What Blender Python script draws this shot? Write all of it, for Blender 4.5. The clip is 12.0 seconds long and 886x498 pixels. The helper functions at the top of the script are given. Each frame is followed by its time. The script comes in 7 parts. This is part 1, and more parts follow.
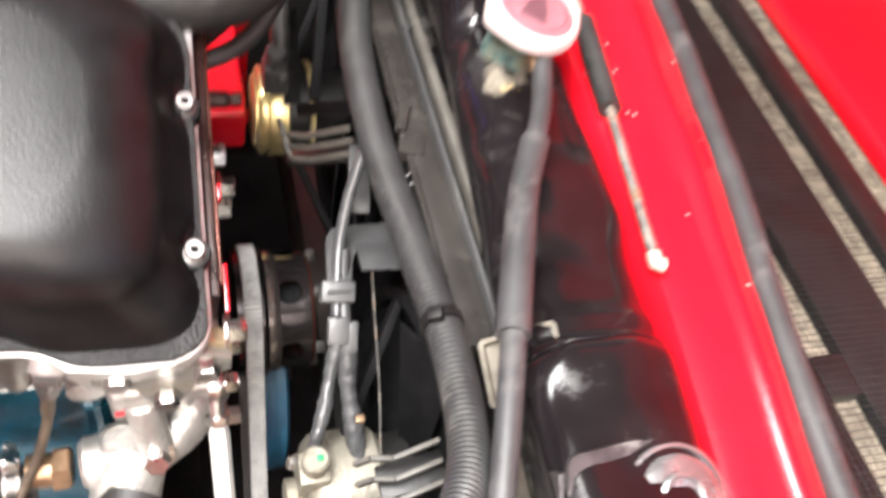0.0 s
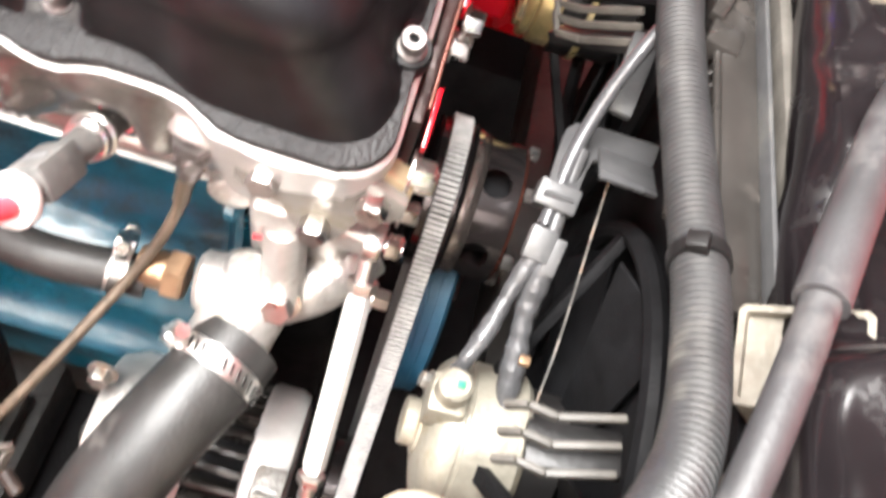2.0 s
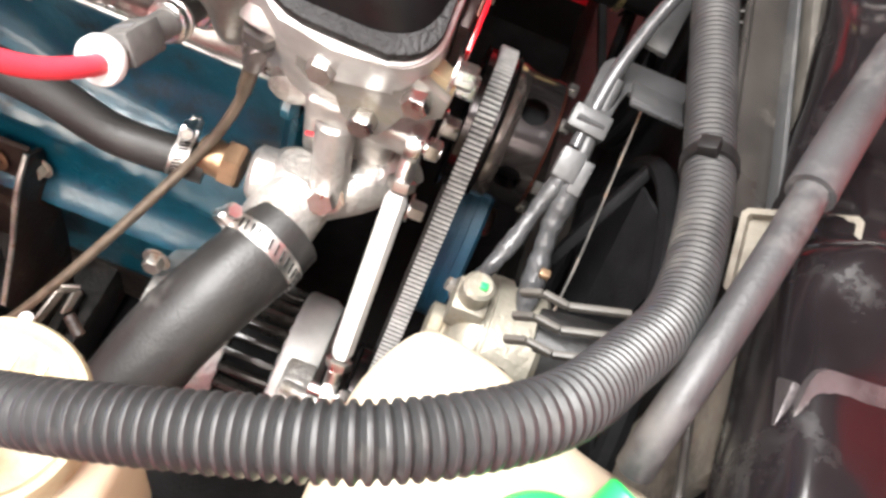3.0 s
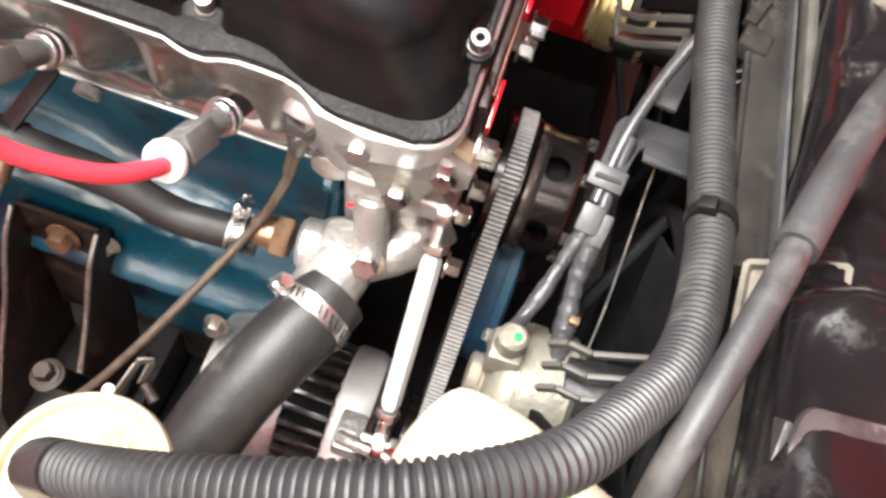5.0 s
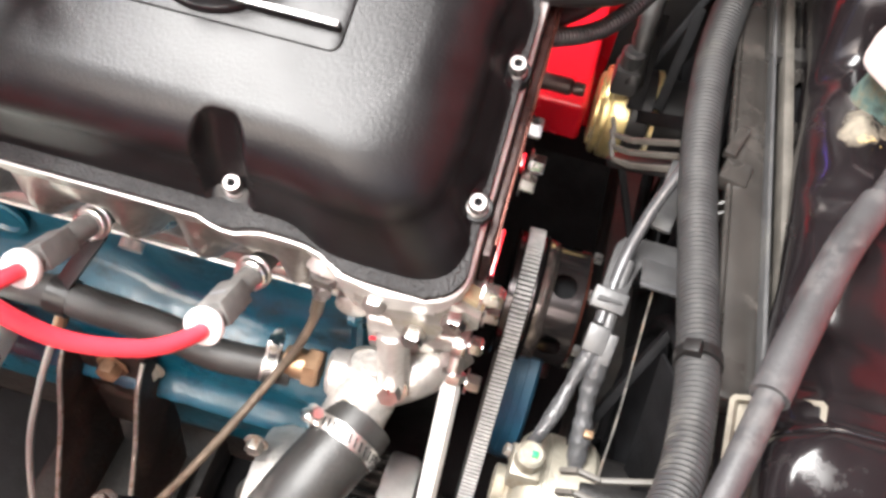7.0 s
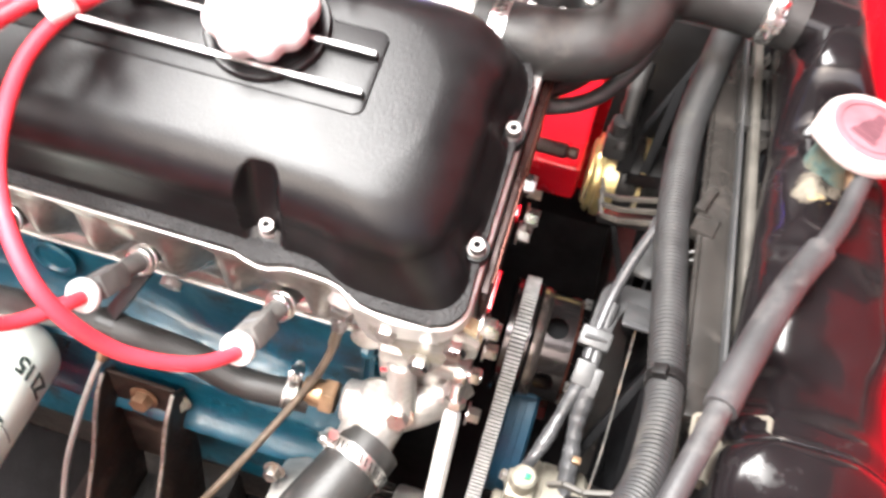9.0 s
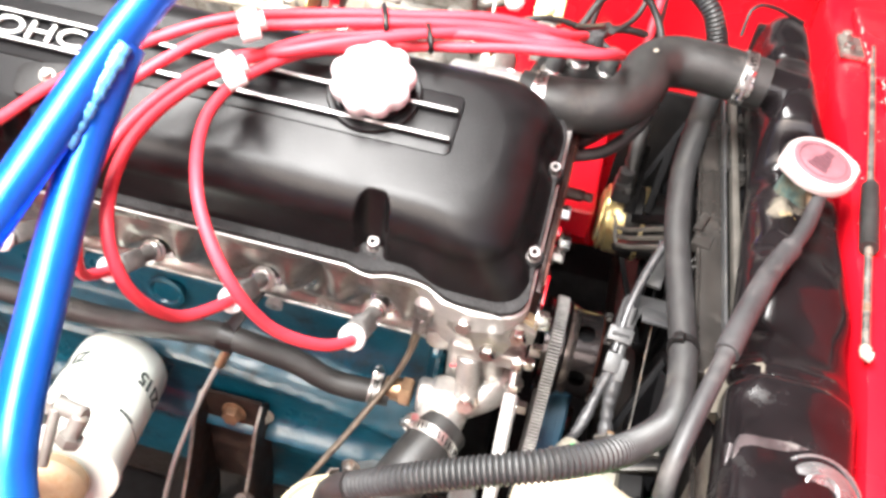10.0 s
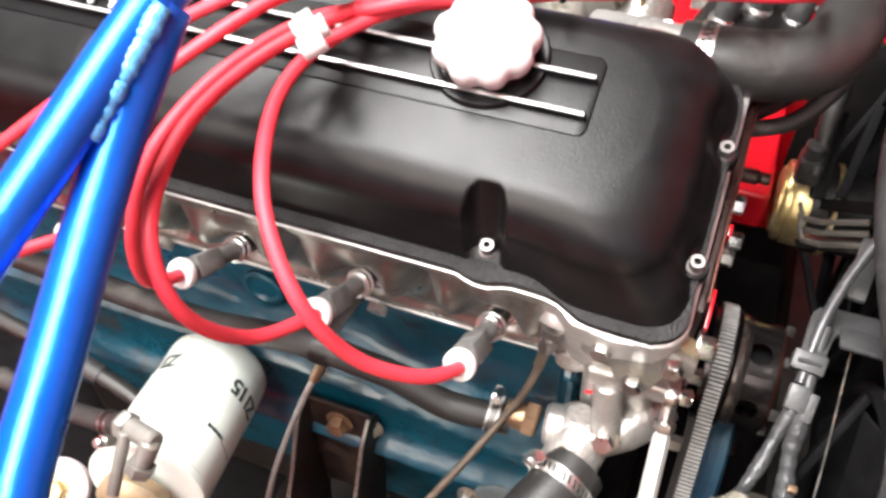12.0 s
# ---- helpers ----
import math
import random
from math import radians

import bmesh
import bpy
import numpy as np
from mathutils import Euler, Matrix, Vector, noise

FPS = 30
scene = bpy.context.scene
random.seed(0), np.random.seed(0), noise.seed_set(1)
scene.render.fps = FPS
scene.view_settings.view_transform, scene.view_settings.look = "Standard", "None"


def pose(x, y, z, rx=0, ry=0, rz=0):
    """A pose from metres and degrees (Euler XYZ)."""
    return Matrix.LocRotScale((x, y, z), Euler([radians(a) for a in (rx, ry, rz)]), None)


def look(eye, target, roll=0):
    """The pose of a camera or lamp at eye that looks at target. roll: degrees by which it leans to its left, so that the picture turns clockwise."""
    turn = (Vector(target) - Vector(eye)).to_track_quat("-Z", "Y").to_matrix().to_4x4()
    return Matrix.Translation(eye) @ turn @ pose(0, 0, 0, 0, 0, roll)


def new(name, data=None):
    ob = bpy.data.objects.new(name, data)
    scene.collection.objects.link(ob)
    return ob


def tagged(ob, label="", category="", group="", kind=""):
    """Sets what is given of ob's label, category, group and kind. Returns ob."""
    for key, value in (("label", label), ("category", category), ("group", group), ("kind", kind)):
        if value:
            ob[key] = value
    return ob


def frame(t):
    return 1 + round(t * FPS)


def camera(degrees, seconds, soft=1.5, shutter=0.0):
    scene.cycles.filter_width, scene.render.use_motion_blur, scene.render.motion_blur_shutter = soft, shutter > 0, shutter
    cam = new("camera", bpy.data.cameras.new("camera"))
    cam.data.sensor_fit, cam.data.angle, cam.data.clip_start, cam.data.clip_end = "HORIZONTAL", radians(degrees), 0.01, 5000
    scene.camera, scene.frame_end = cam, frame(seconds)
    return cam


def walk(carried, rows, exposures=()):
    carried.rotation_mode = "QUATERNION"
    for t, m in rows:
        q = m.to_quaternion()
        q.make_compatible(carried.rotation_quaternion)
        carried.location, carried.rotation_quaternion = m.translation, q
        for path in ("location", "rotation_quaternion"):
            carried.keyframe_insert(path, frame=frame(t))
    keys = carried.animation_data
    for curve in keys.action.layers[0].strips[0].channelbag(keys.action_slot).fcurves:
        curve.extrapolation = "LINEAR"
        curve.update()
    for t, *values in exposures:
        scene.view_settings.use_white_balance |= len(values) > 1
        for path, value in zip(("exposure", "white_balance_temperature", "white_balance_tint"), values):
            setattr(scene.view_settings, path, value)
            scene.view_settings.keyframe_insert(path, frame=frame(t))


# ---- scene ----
cam = camera(56.4, 12.0, soft=3.0, shutter=0.5)
PATH = [
    (0, (0.1117, -0.2730, 1.2486), (0.7266, 0.8435, -0.2934), 19.47),
    (0.2, (0.1178, -0.2471, 1.2073), (0.6991, 0.8160, -0.3852), 21.21),
    (0.5, (0.1378, -0.1978, 1.1923), (0.5810, 0.8223, -0.4697), 16.33),
    (1, (0.1339, -0.1591, 1.1570), (0.4418, 0.8193, -0.5603), 14.42),
    (1.5, (0.1203, -0.1945, 1.1298), (0.3728, 0.9130, -0.5164), 19.89),
    (2, (0.1251, -0.2424, 1.1205), (0.3083, 0.8652, -0.5348), 24.80),
    (2.5, (0.1356, -0.2851, 1.1191), (0.2464, 0.7591, -0.5828), 25.76),
    (3, (0.1379, -0.2902, 1.1299), (0.2503, 0.7583, -0.5692), 27.22),
    (3.2, (0.1365, -0.2942, 1.1335), (0.2267, 0.7689, -0.5579), 25.87),
    (4.8, (0.1394, -0.2946, 1.1657), (0.1360, 0.7665, -0.5302), 18.75),
    (5, (0.1398, -0.2977, 1.1693), (0.1133, 0.7852, -0.5126), 17.60),
    (5.5, (0.1541, -0.2890, 1.1747), (0.1004, 0.7538, -0.5312), 15.49),
    (6, (0.1444, -0.2593, 1.2100), (0.1299, 0.8325, -0.4654), 14.51),
    (6.5, (0.1388, -0.2706, 1.2219), (0.0585, 0.8678, -0.4206), 11.93),
    (7, (0.1390, -0.2793, 1.2293), (-0.0039, 0.8787, -0.3952), 9.62),
    (7.2, (0.1370, -0.2783, 1.2323), (-0.0099, 0.8877, -0.3852), 9.42),
    (8.8, (0.1444, -0.3185, 1.2505), (-0.0831, 0.9457, -0.2824), 9.20),
    (9, (0.1529, -0.3301, 1.2724), (-0.0600, 0.9424, -0.2569), 8.64),
    (9.5, (0.1361, -0.4274, 1.3222), (-0.0389, 0.9340, -0.1317), 8.55),
    (10, (0.1203, -0.4871, 1.3393), (-0.0952, 0.9492, -0.0361), 7.93),
    (10.5, (0.1303, -0.5002, 1.3490), (-0.1103, 0.9818, 0.0269), 5.71),
    (11, (0.1207, -0.4687, 1.3367), (-0.2242, 0.9880, 0.0093), 1.96),
    (11.5, (0.1036, -0.4180, 1.3043), (-0.3785, 0.9292, -0.0933), -0.94),
    (12, (0.1073, -0.3720, 1.2685), (-0.4188, 0.8936, -0.1874), -1.61),
]
EXPOSURE = [(0, 0.54), (0.5, 0.82), (1, 1.12), (2, 1.02), (3, 0.48), (5, 0.40), (6, 0.38), (7, 0.64), (9, 0.92), (9.5, 0.92), (10, 0.64), (10.5, 0.18), (12, 0.08)]
walk(cam, [(t, look(eye, target, roll)) for t, eye, target, roll in PATH], EXPOSURE)

# ---- world, light, exposure ----
world = bpy.data.worlds.new("sky")
scene.world = world
world.use_nodes = True
wn = world.node_tree
sky = wn.nodes.new("ShaderNodeTexSky")
sky.sky_type, sky.sun_disc = "NISHITA", False
sky.sun_elevation, sky.sun_rotation = radians(48), radians(200)
sky.air_density, sky.dust_density, sky.ozone_density = 0.6, 6.0, 0.3
wn.links.new(sky.outputs[0], wn.nodes["Background"].inputs[0])
wn.nodes["Background"].inputs[1].default_value = 0.38


def area_lamp(name, eye, target, sx, sy, watts, colour):
    data = bpy.data.lights.new(name, "AREA")
    data.shape, data.size, data.size_y, data.energy, data.color = "RECTANGLE", sx, sy, watts, colour
    ob = new(name, data)
    ob.matrix_world = look(eye, target)
    return ob


# added overhead light with no visible source, placed for the cover's highlights
area_lamp("added_overhead_light", (-0.44, -0.25, 2.42), (-0.40, -0.23, 0.95), 1.6, 0.66, 152.0, (1.0, 0.98, 0.96))


# ---- materials ----
def make_mat(name, base, rough=0.5, metal=0.0, var=0.25, scale=30.0, bump=0.0, bscale=300.0, coat=0.0,
             dirt=None, dirt_amount=0.0, dscale=9.0, rvar=0.12, island=False, spec=0.5, stretch=(1, 1, 1), sheen_rough=0.1):
    m = bpy.data.materials.new(name)
    m.use_nodes = True
    nt = m.node_tree
    b = nt.nodes["Principled BSDF"]
    co = nt.nodes.new("ShaderNodeTexCoord")
    mp = nt.nodes.new("ShaderNodeMapping")
    mp.inputs["Scale"].default_value = stretch
    nt.links.new(co.outputs["Object"], mp.inputs[0])

    def noise_tex(s, detail=4.0, r=0.6):
        n = nt.nodes.new("ShaderNodeTexNoise")
        n.inputs["Scale"].default_value, n.inputs["Detail"].default_value, n.inputs["Roughness"].default_value = s, detail, r
        nt.links.new(mp.outputs[0], n.inputs["Vector"])
        return n.outputs["Fac"]

    def ramp(src, lo, hi, a, c):
        r = nt.nodes.new("ShaderNodeMapRange")
        for k, v in zip(("From Min", "From Max", "To Min", "To Max"), (lo, hi, a, c)):
            r.inputs[k].default_value = v
        nt.links.new(src, r.inputs["Value"])
        return r.outputs[0]

    def mix(fac, a, c):
        x = nt.nodes.new("ShaderNodeMix")
        x.data_type = "RGBA"
        nt.links.new(fac, x.inputs["Factor"])
        for k, v in (("A", a), ("B", c)):
            s = [i for i in x.inputs if i.name == k and i.type == "RGBA"][0]
            if isinstance(v, tuple):
                s.default_value = (*v, 1)
            else:
                nt.links.new(v, s)
        return [o for o in x.outputs if o.type == "RGBA"][0]

    lo = tuple(v * (1 - var) for v in base)
    hi = tuple(min(1, v * (1 + var)) for v in base)
    fine = noise_tex(scale)
    colour = mix(ramp(fine, 0.3, 0.7, 0, 1), lo, hi)
    if island:
        oi = nt.nodes.new("ShaderNodeObjectInfo")
        colour = mix(ramp(oi.outputs["Random"], 0, 1, 0, 0.5), colour, lo)
    rough_out = ramp(noise_tex(scale * 0.35), 0.3, 0.7, max(0.03, rough - rvar), min(1, rough + rvar))
    metal_out = None
    if dirt is not None:
        big = noise_tex(dscale, 6.0, 0.7)
        f = ramp(big, 0.62 - dirt_amount * 0.4, 0.74 - dirt_amount * 0.3, 0, 1)
        colour = mix(f, colour, dirt)
        rr = nt.nodes.new("ShaderNodeMath")
        rr.operation = "MULTIPLY_ADD"
        nt.links.new(f, rr.inputs[0])
        rr.inputs[1].default_value = 0.35
        nt.links.new(rough_out, rr.inputs[2])
        rough_out = rr.outputs[0]
        if metal > 0:
            metal_out = ramp(f, 0, 1, metal, metal * 0.25)
    nt.links.new(colour, b.inputs["Base Color"])
    nt.links.new(rough_out, b.inputs["Roughness"])
    b.inputs["Metallic"].default_value = metal
    if metal_out is not None:
        nt.links.new(metal_out, b.inputs["Metallic"])
    b.inputs["Specular IOR Level"].default_value = spec
    b.inputs["Coat Weight"].default_value = coat
    b.inputs["Coat Roughness"].default_value = sheen_rough
    if bump > 0:
        bp = nt.nodes.new("ShaderNodeBump")
        bp.inputs["Strength"].default_value = bump
        bp.inputs["Distance"].default_value = 0.002
        nt.links.new(noise_tex(bscale, 3.0, 0.55), bp.inputs["Height"])
        nt.links.new(bp.outputs[0], b.inputs["Normal"])
    return m


FRONTSTEEL = make_mat("brown_black_steel", (0.030, 0.013, 0.011), 0.34, 0.4, 0.4, 60, 0.2, 300)
COVER = make_mat("satin_black_paint", (0.0055, 0.0052, 0.0056), 0.35, 0, 0.3, 60, 0.09, 560, 0.0, rvar=0.04, spec=0.235)
LIP = make_mat("rough_black_paint", (0.010, 0.010, 0.0105), 0.62, 0, 0.4, 150, 0.9, 420, spec=0.35)
GREYPLASTIC = make_mat("grey_plastic", (0.040, 0.040, 0.041), 0.42, 0, 0.2, 60, 0.12, 300, dirt=(0.06, 0.058, 0.053), dirt_amount=0.2, dscale=30)
GREYSLEEVE = make_mat("shiny_grey_sleeve", (0.06, 0.06, 0.063), 0.26, 0.3, 0.15, 60, 0.08, 300)
ALU_GREY = make_mat("grey_matt_aluminium", (0.22, 0.212, 0.195), 0.42, 0.45, 0.2, 60, 0.2, 400, dirt=(0.16, 0.14, 0.10), dirt_amount=0.15, dscale=30)
DUSTPLASTIC = make_mat("grey_dusty_plastic", (0.020, 0.018, 0.0165), 0.27, 0, 0.3, 30, 0.14, 60, dirt=(0.036, 0.031, 0.027), dirt_amount=0.14, dscale=25, spec=0.4)
ALU = make_mat("cast_aluminium", (0.46, 0.45, 0.43), 0.38, 0.75, 0.22, 45, 0.5, 250, dirt=(0.15, 0.125, 0.09), dirt_amount=0.18, dscale=22)
ALU_HEAD = make_mat("head_casting", (0.37, 0.36, 0.335), 0.36, 0.95, 0.25, 50, 0.35, 160, dirt=(0.12, 0.10, 0.075), dirt_amount=0.15, dscale=26)
ALU_MACH = make_mat("machined_aluminium", (0.56, 0.555, 0.54), 0.42, 0.75, 0.12, 80, 0.12, 600)
ALU_DIRTY = make_mat("tan_stained_aluminium", (0.40, 0.32, 0.21), 0.42, 0.5, 0.2, 40, 0.2, 300, dirt=(0.26, 0.15, 0.06), dirt_amount=0.25, dscale=20)
STEEL = make_mat("bright_zinc_steel", (0.68, 0.67, 0.65), 0.30, 1.0, 0.12, 120, 0.1, 500)
STEEL_DULL = make_mat("dull_steel", (0.3, 0.29, 0.27), 0.42, 0.9, 0.25, 80, 0.25, 400, dirt=(0.13, 0.07, 0.035), dirt_amount=0.3, dscale=60)
BLACK_STEEL = make_mat("black_oxide_steel", (0.052, 0.046, 0.047), 0.17, 0.9, 0.15, 40, 0.015, 300, rvar=0.04)
RUST = make_mat("rusty_steel", (0.17, 0.095, 0.055), 0.6, 0.4, 0.35, 90, 0.5, 400)
TEAL = make_mat("teal_engine_enamel", (0.003, 0.052, 0.084), 0.34, 0, 0.25, 40, 0.3, 130, 0.2, dirt=(0.012, 0.020, 0.024), dirt_amount=0.20, dscale=16)
BLUE_PULLEY = make_mat("blue_enamel", (0.016, 0.08, 0.14), 0.4, 0, 0.2, 40, 0.15, 300, 0.2)
RUBBER = make_mat("black_rubber", (0.017, 0.0165, 0.016), 0.48, 0, 0.3, 50, 0.15, 500, dirt=(0.06, 0.055, 0.05), dirt_amount=0.08, dscale=14)
RUBBER_GREY = make_mat("weathered_grey_rubber", (0.030, 0.0295, 0.031), 0.5, 0, 0.25, 40, 0.15, 500, dirt=(0.075, 0.07, 0.068), dirt_amount=0.15, dscale=18)
CONDUIT = make_mat("corrugated_black_plastic", (0.020, 0.0205, 0.021), 0.46, 0, 0.25, 60, 0.08, 500, dirt=(0.06, 0.057, 0.05), dirt_amount=0.12, dscale=20)
BELT = make_mat("belt_rubber", (0.016, 0.016, 0.016), 0.5, 0, 0.25, 90, 0.2, 700)
BOOT = make_mat("grey_plug_boot", (0.095, 0.092, 0.088), 0.5, 0, 0.25, 60, 0.2, 400, dirt=(0.15, 0.14, 0.13), dirt_amount=0.2, dscale=30)
TOOTH = make_mat("worn_belt_tooth", (0.44, 0.44, 0.43), 0.45, 0, 0.3, 120, 0.2, 700)
LEAD = make_mat("red_silicone_lead", (0.60, 0.032, 0.052), 0.55, 0, 0.12, 40, 0.08, 400, 0.0, rvar=0.06)
WHITE = make_mat("white_plastic", (0.62, 0.60, 0.59), 0.4, 0, 0.05, 60, 0.05, 400)
CAPWHITE = make_mat("pale_pink_white_plastic", (0.52, 0.475, 0.48), 0.45, 0, 0.05, 60, 0.1, 400)
FILTER = make_mat("pale_green_white_enamel", (0.72, 0.78, 0.72), 0.3, 0, 0.05, 25, 0.05, 300, 0.3)
INK = make_mat("dark_print", (0.03, 0.045, 0.04), 0.5, 0, 0.2, 90)
BLUE = make_mat("blue_metallic_powder_coat", (0.004, 0.125, 0.66), 0.33, 0.65, 0.12, 30, 0.12, 260, 0.15, rvar=0.06, sheen_rough=0.2)
RED = make_mat("red_body_enamel", (0.56, 0.005, 0.014), 0.26, 0, 0.08, 14, 0.12, 60, 0.5, rvar=0.06)
TANK = make_mat("gloss_black_paint", (0.0065, 0.0052, 0.0058), 0.20, 0, 0.3, 30, 0.10, 30, 0.06, dirt=(0.011, 0.010, 0.010), dirt_amount=0.10, dscale=30, rvar=0.06, spec=0.40, sheen_rough=0.14)
PLASTIC = make_mat("dusty_black_plastic", (0.020, 0.019, 0.018), 0.4, 0, 0.35, 40, 0.2, 300, dirt=(0.06, 0.052, 0.042), dirt_amount=0.22, dscale=16)
DUST = make_mat("dusty_brown_metal", (0.13, 0.115, 0.095), 0.5, 0.3, 0.3, 40, 0.3, 250, dirt=(0.04, 0.036, 0.03), dirt_amount=0.35, dscale=18)
CREAM = make_mat("cream_polythene", (0.31, 0.265, 0.165), 0.45, 0, 0.10, 25, 0.1, 200, dirt=(0.25, 0.18, 0.095), dirt_amount=0.3, dscale=30)
BOTTLE = make_mat("milky_bottle_plastic", (0.55, 0.47, 0.35), 0.38, 0, 0.06, 20, 0.05, 200)
GREEN = make_mat("green_plastic", (0.02, 0.62, 0.11), 0.38, 0, 0.08, 40, 0.05, 300)
GOLD = make_mat("yellow_zinc_plate", (0.62, 0.5, 0.24), 0.34, 0.85, 0.25, 60, 0.2, 300, dirt=(0.2, 0.17, 0.12), dirt_amount=0.25, dscale=35)
CASTGREY = make_mat("pale_alloy_casting", (0.5, 0.46, 0.38), 0.45, 0.6, 0.25, 50, 0.4, 300, dirt=(0.16, 0.13, 0.09), dirt_amount=0.3, dscale=28)
BRASS = make_mat("aged_brass", (0.30, 0.195, 0.12), 0.38, 0.75, 0.25, 80, 0.12, 300)
SCUFFED = make_mat("scuffed_black_steel", (0.060, 0.052, 0.054), 0.36, 0.5, 0.4, 70, 0.25, 300, dirt=(0.16, 0.15, 0.145), dirt_amount=0.2, dscale=60)
PALEBRACKET = make_mat("dusty_cream_steel", (0.135, 0.12, 0.096), 0.55, 0.2, 0.25, 60, 0.3, 300, dirt=(0.09, 0.075, 0.06), dirt_amount=0.3, dscale=40)
MOUNTBROWN = make_mat("rust_brown_steel", (0.020, 0.011, 0.008), 0.5, 0.2, 0.5, 60, 0.4, 250, dirt=(0.040, 0.022, 0.013), dirt_amount=0.25, dscale=30)
CASTCREAM = make_mat("cream_motor_casting", (0.27, 0.25, 0.205), 0.42, 0.45, 0.25, 50, 0.35, 300, dirt=(0.2, 0.16, 0.1), dirt_amount=0.2, dscale=30)
BOSS = make_mat("worn_bare_steel", (0.30, 0.295, 0.30), 0.34, 0.8, 0.35, 45, 0.25, 200, dirt=(0.14, 0.13, 0.13), dirt_amount=0.14, dscale=60)
GRIME = make_mat("oily_dark_steel", (0.012, 0.011, 0.010), 0.5, 0.1, 0.5, 30, 0.6, 120, dirt=(0.03, 0.022, 0.016), dirt_amount=0.2, dscale=14)
BLACK = make_mat("black_enamel", (0.008, 0.0075, 0.0075), 0.42, 0, 0.35, 40, 0.15, 300, spec=0.3)
# Near-black for black parts; also puts deep shade into the colour of recesses.
SHADOWBLACK = make_mat("matt_black_and_shade", (0.004, 0.004, 0.0045), 0.7, 0.0, 0.4, 60, 0.3, 400, spec=0.12)
PURPLE = make_mat("purple_anodised", (0.08, 0.03, 0.5), 0.25, 0.6, 0.1, 40)
PINK = make_mat("faded_pink_decal", (0.19, 0.085, 0.10), 0.4, 0, 0.2, 60, 0.05, 300, 0.2)
CORRODE = make_mat("verdigris_and_flux", (0.055, 0.10, 0.09), 0.8, 0, 0.6, 120, 0.9, 250, dirt=(0.10, 0.085, 0.055), dirt_amount=0.45, dscale=60)
CARB = make_mat("carburettor_zinc", (0.32, 0.31, 0.285), 0.38, 0.7, 0.35, 60, 0.5, 250, dirt=(0.08, 0.068, 0.05), dirt_amount=0.36, dscale=30)
CONCRETE = make_mat("pale_concrete", (0.5, 0.46, 0.37), 0.9, 0, 0.55, 26, 0.8, 40, dirt=(0.3, 0.26, 0.21), dirt_amount=0.3, dscale=5)
WALL = make_mat("grey_render", (0.45, 0.45, 0.45), 0.9, 0, 0.15, 6, 0.2, 40)
CEIL = make_mat("plain_grey_enclosure", (0.2, 0.2, 0.2), 0.8, 0, 0.15, 6, 0.1, 40)
BRIGHT_ALLOY = make_mat("bright_turned_alloy", (0.66, 0.655, 0.64), 0.42, 0.35, 0.1, 60, 0.1, 500)
BOLT_GREY = make_mat("dulled_socket_steel", (0.24, 0.22, 0.215), 0.36, 0.9, 0.2, 120, 0.1, 500)
RIDGE = make_mat("matt_dusty_plastic", (0.060, 0.055, 0.048), 0.5, 0, 0.3, 60, 0.2, 250)
RCAP = make_mat("pinkish_oxidised_cap", (0.44, 0.37, 0.355), 0.5, 0, 0.12, 60, 0.2, 400, dirt=(0.3, 0.24, 0.2), dirt_amount=0.2, dscale=60)
CABLE = make_mat("brown_capillary", (0.085, 0.066, 0.048), 0.42, 0.3, 0.3, 90, 0.15, 600)
BRAID = make_mat("braided_steel", (0.42, 0.41, 0.39), 0.42, 0.55, 0.4, 900, 0.5, 900)
TAPE = make_mat("grey_insulating_tape", (0.12, 0.12, 0.125), 0.45, 0, 0.2, 40, 0.2, 300)
REDANOD = make_mat("dark_copper", (0.07, 0.022, 0.015), 0.34, 0.7, 0.3, 60)
LEAD_RED_EDGE = make_mat("red_gasket_sealant", (0.6, 0.02, 0.03), 0.4, 0, 0.1, 60)


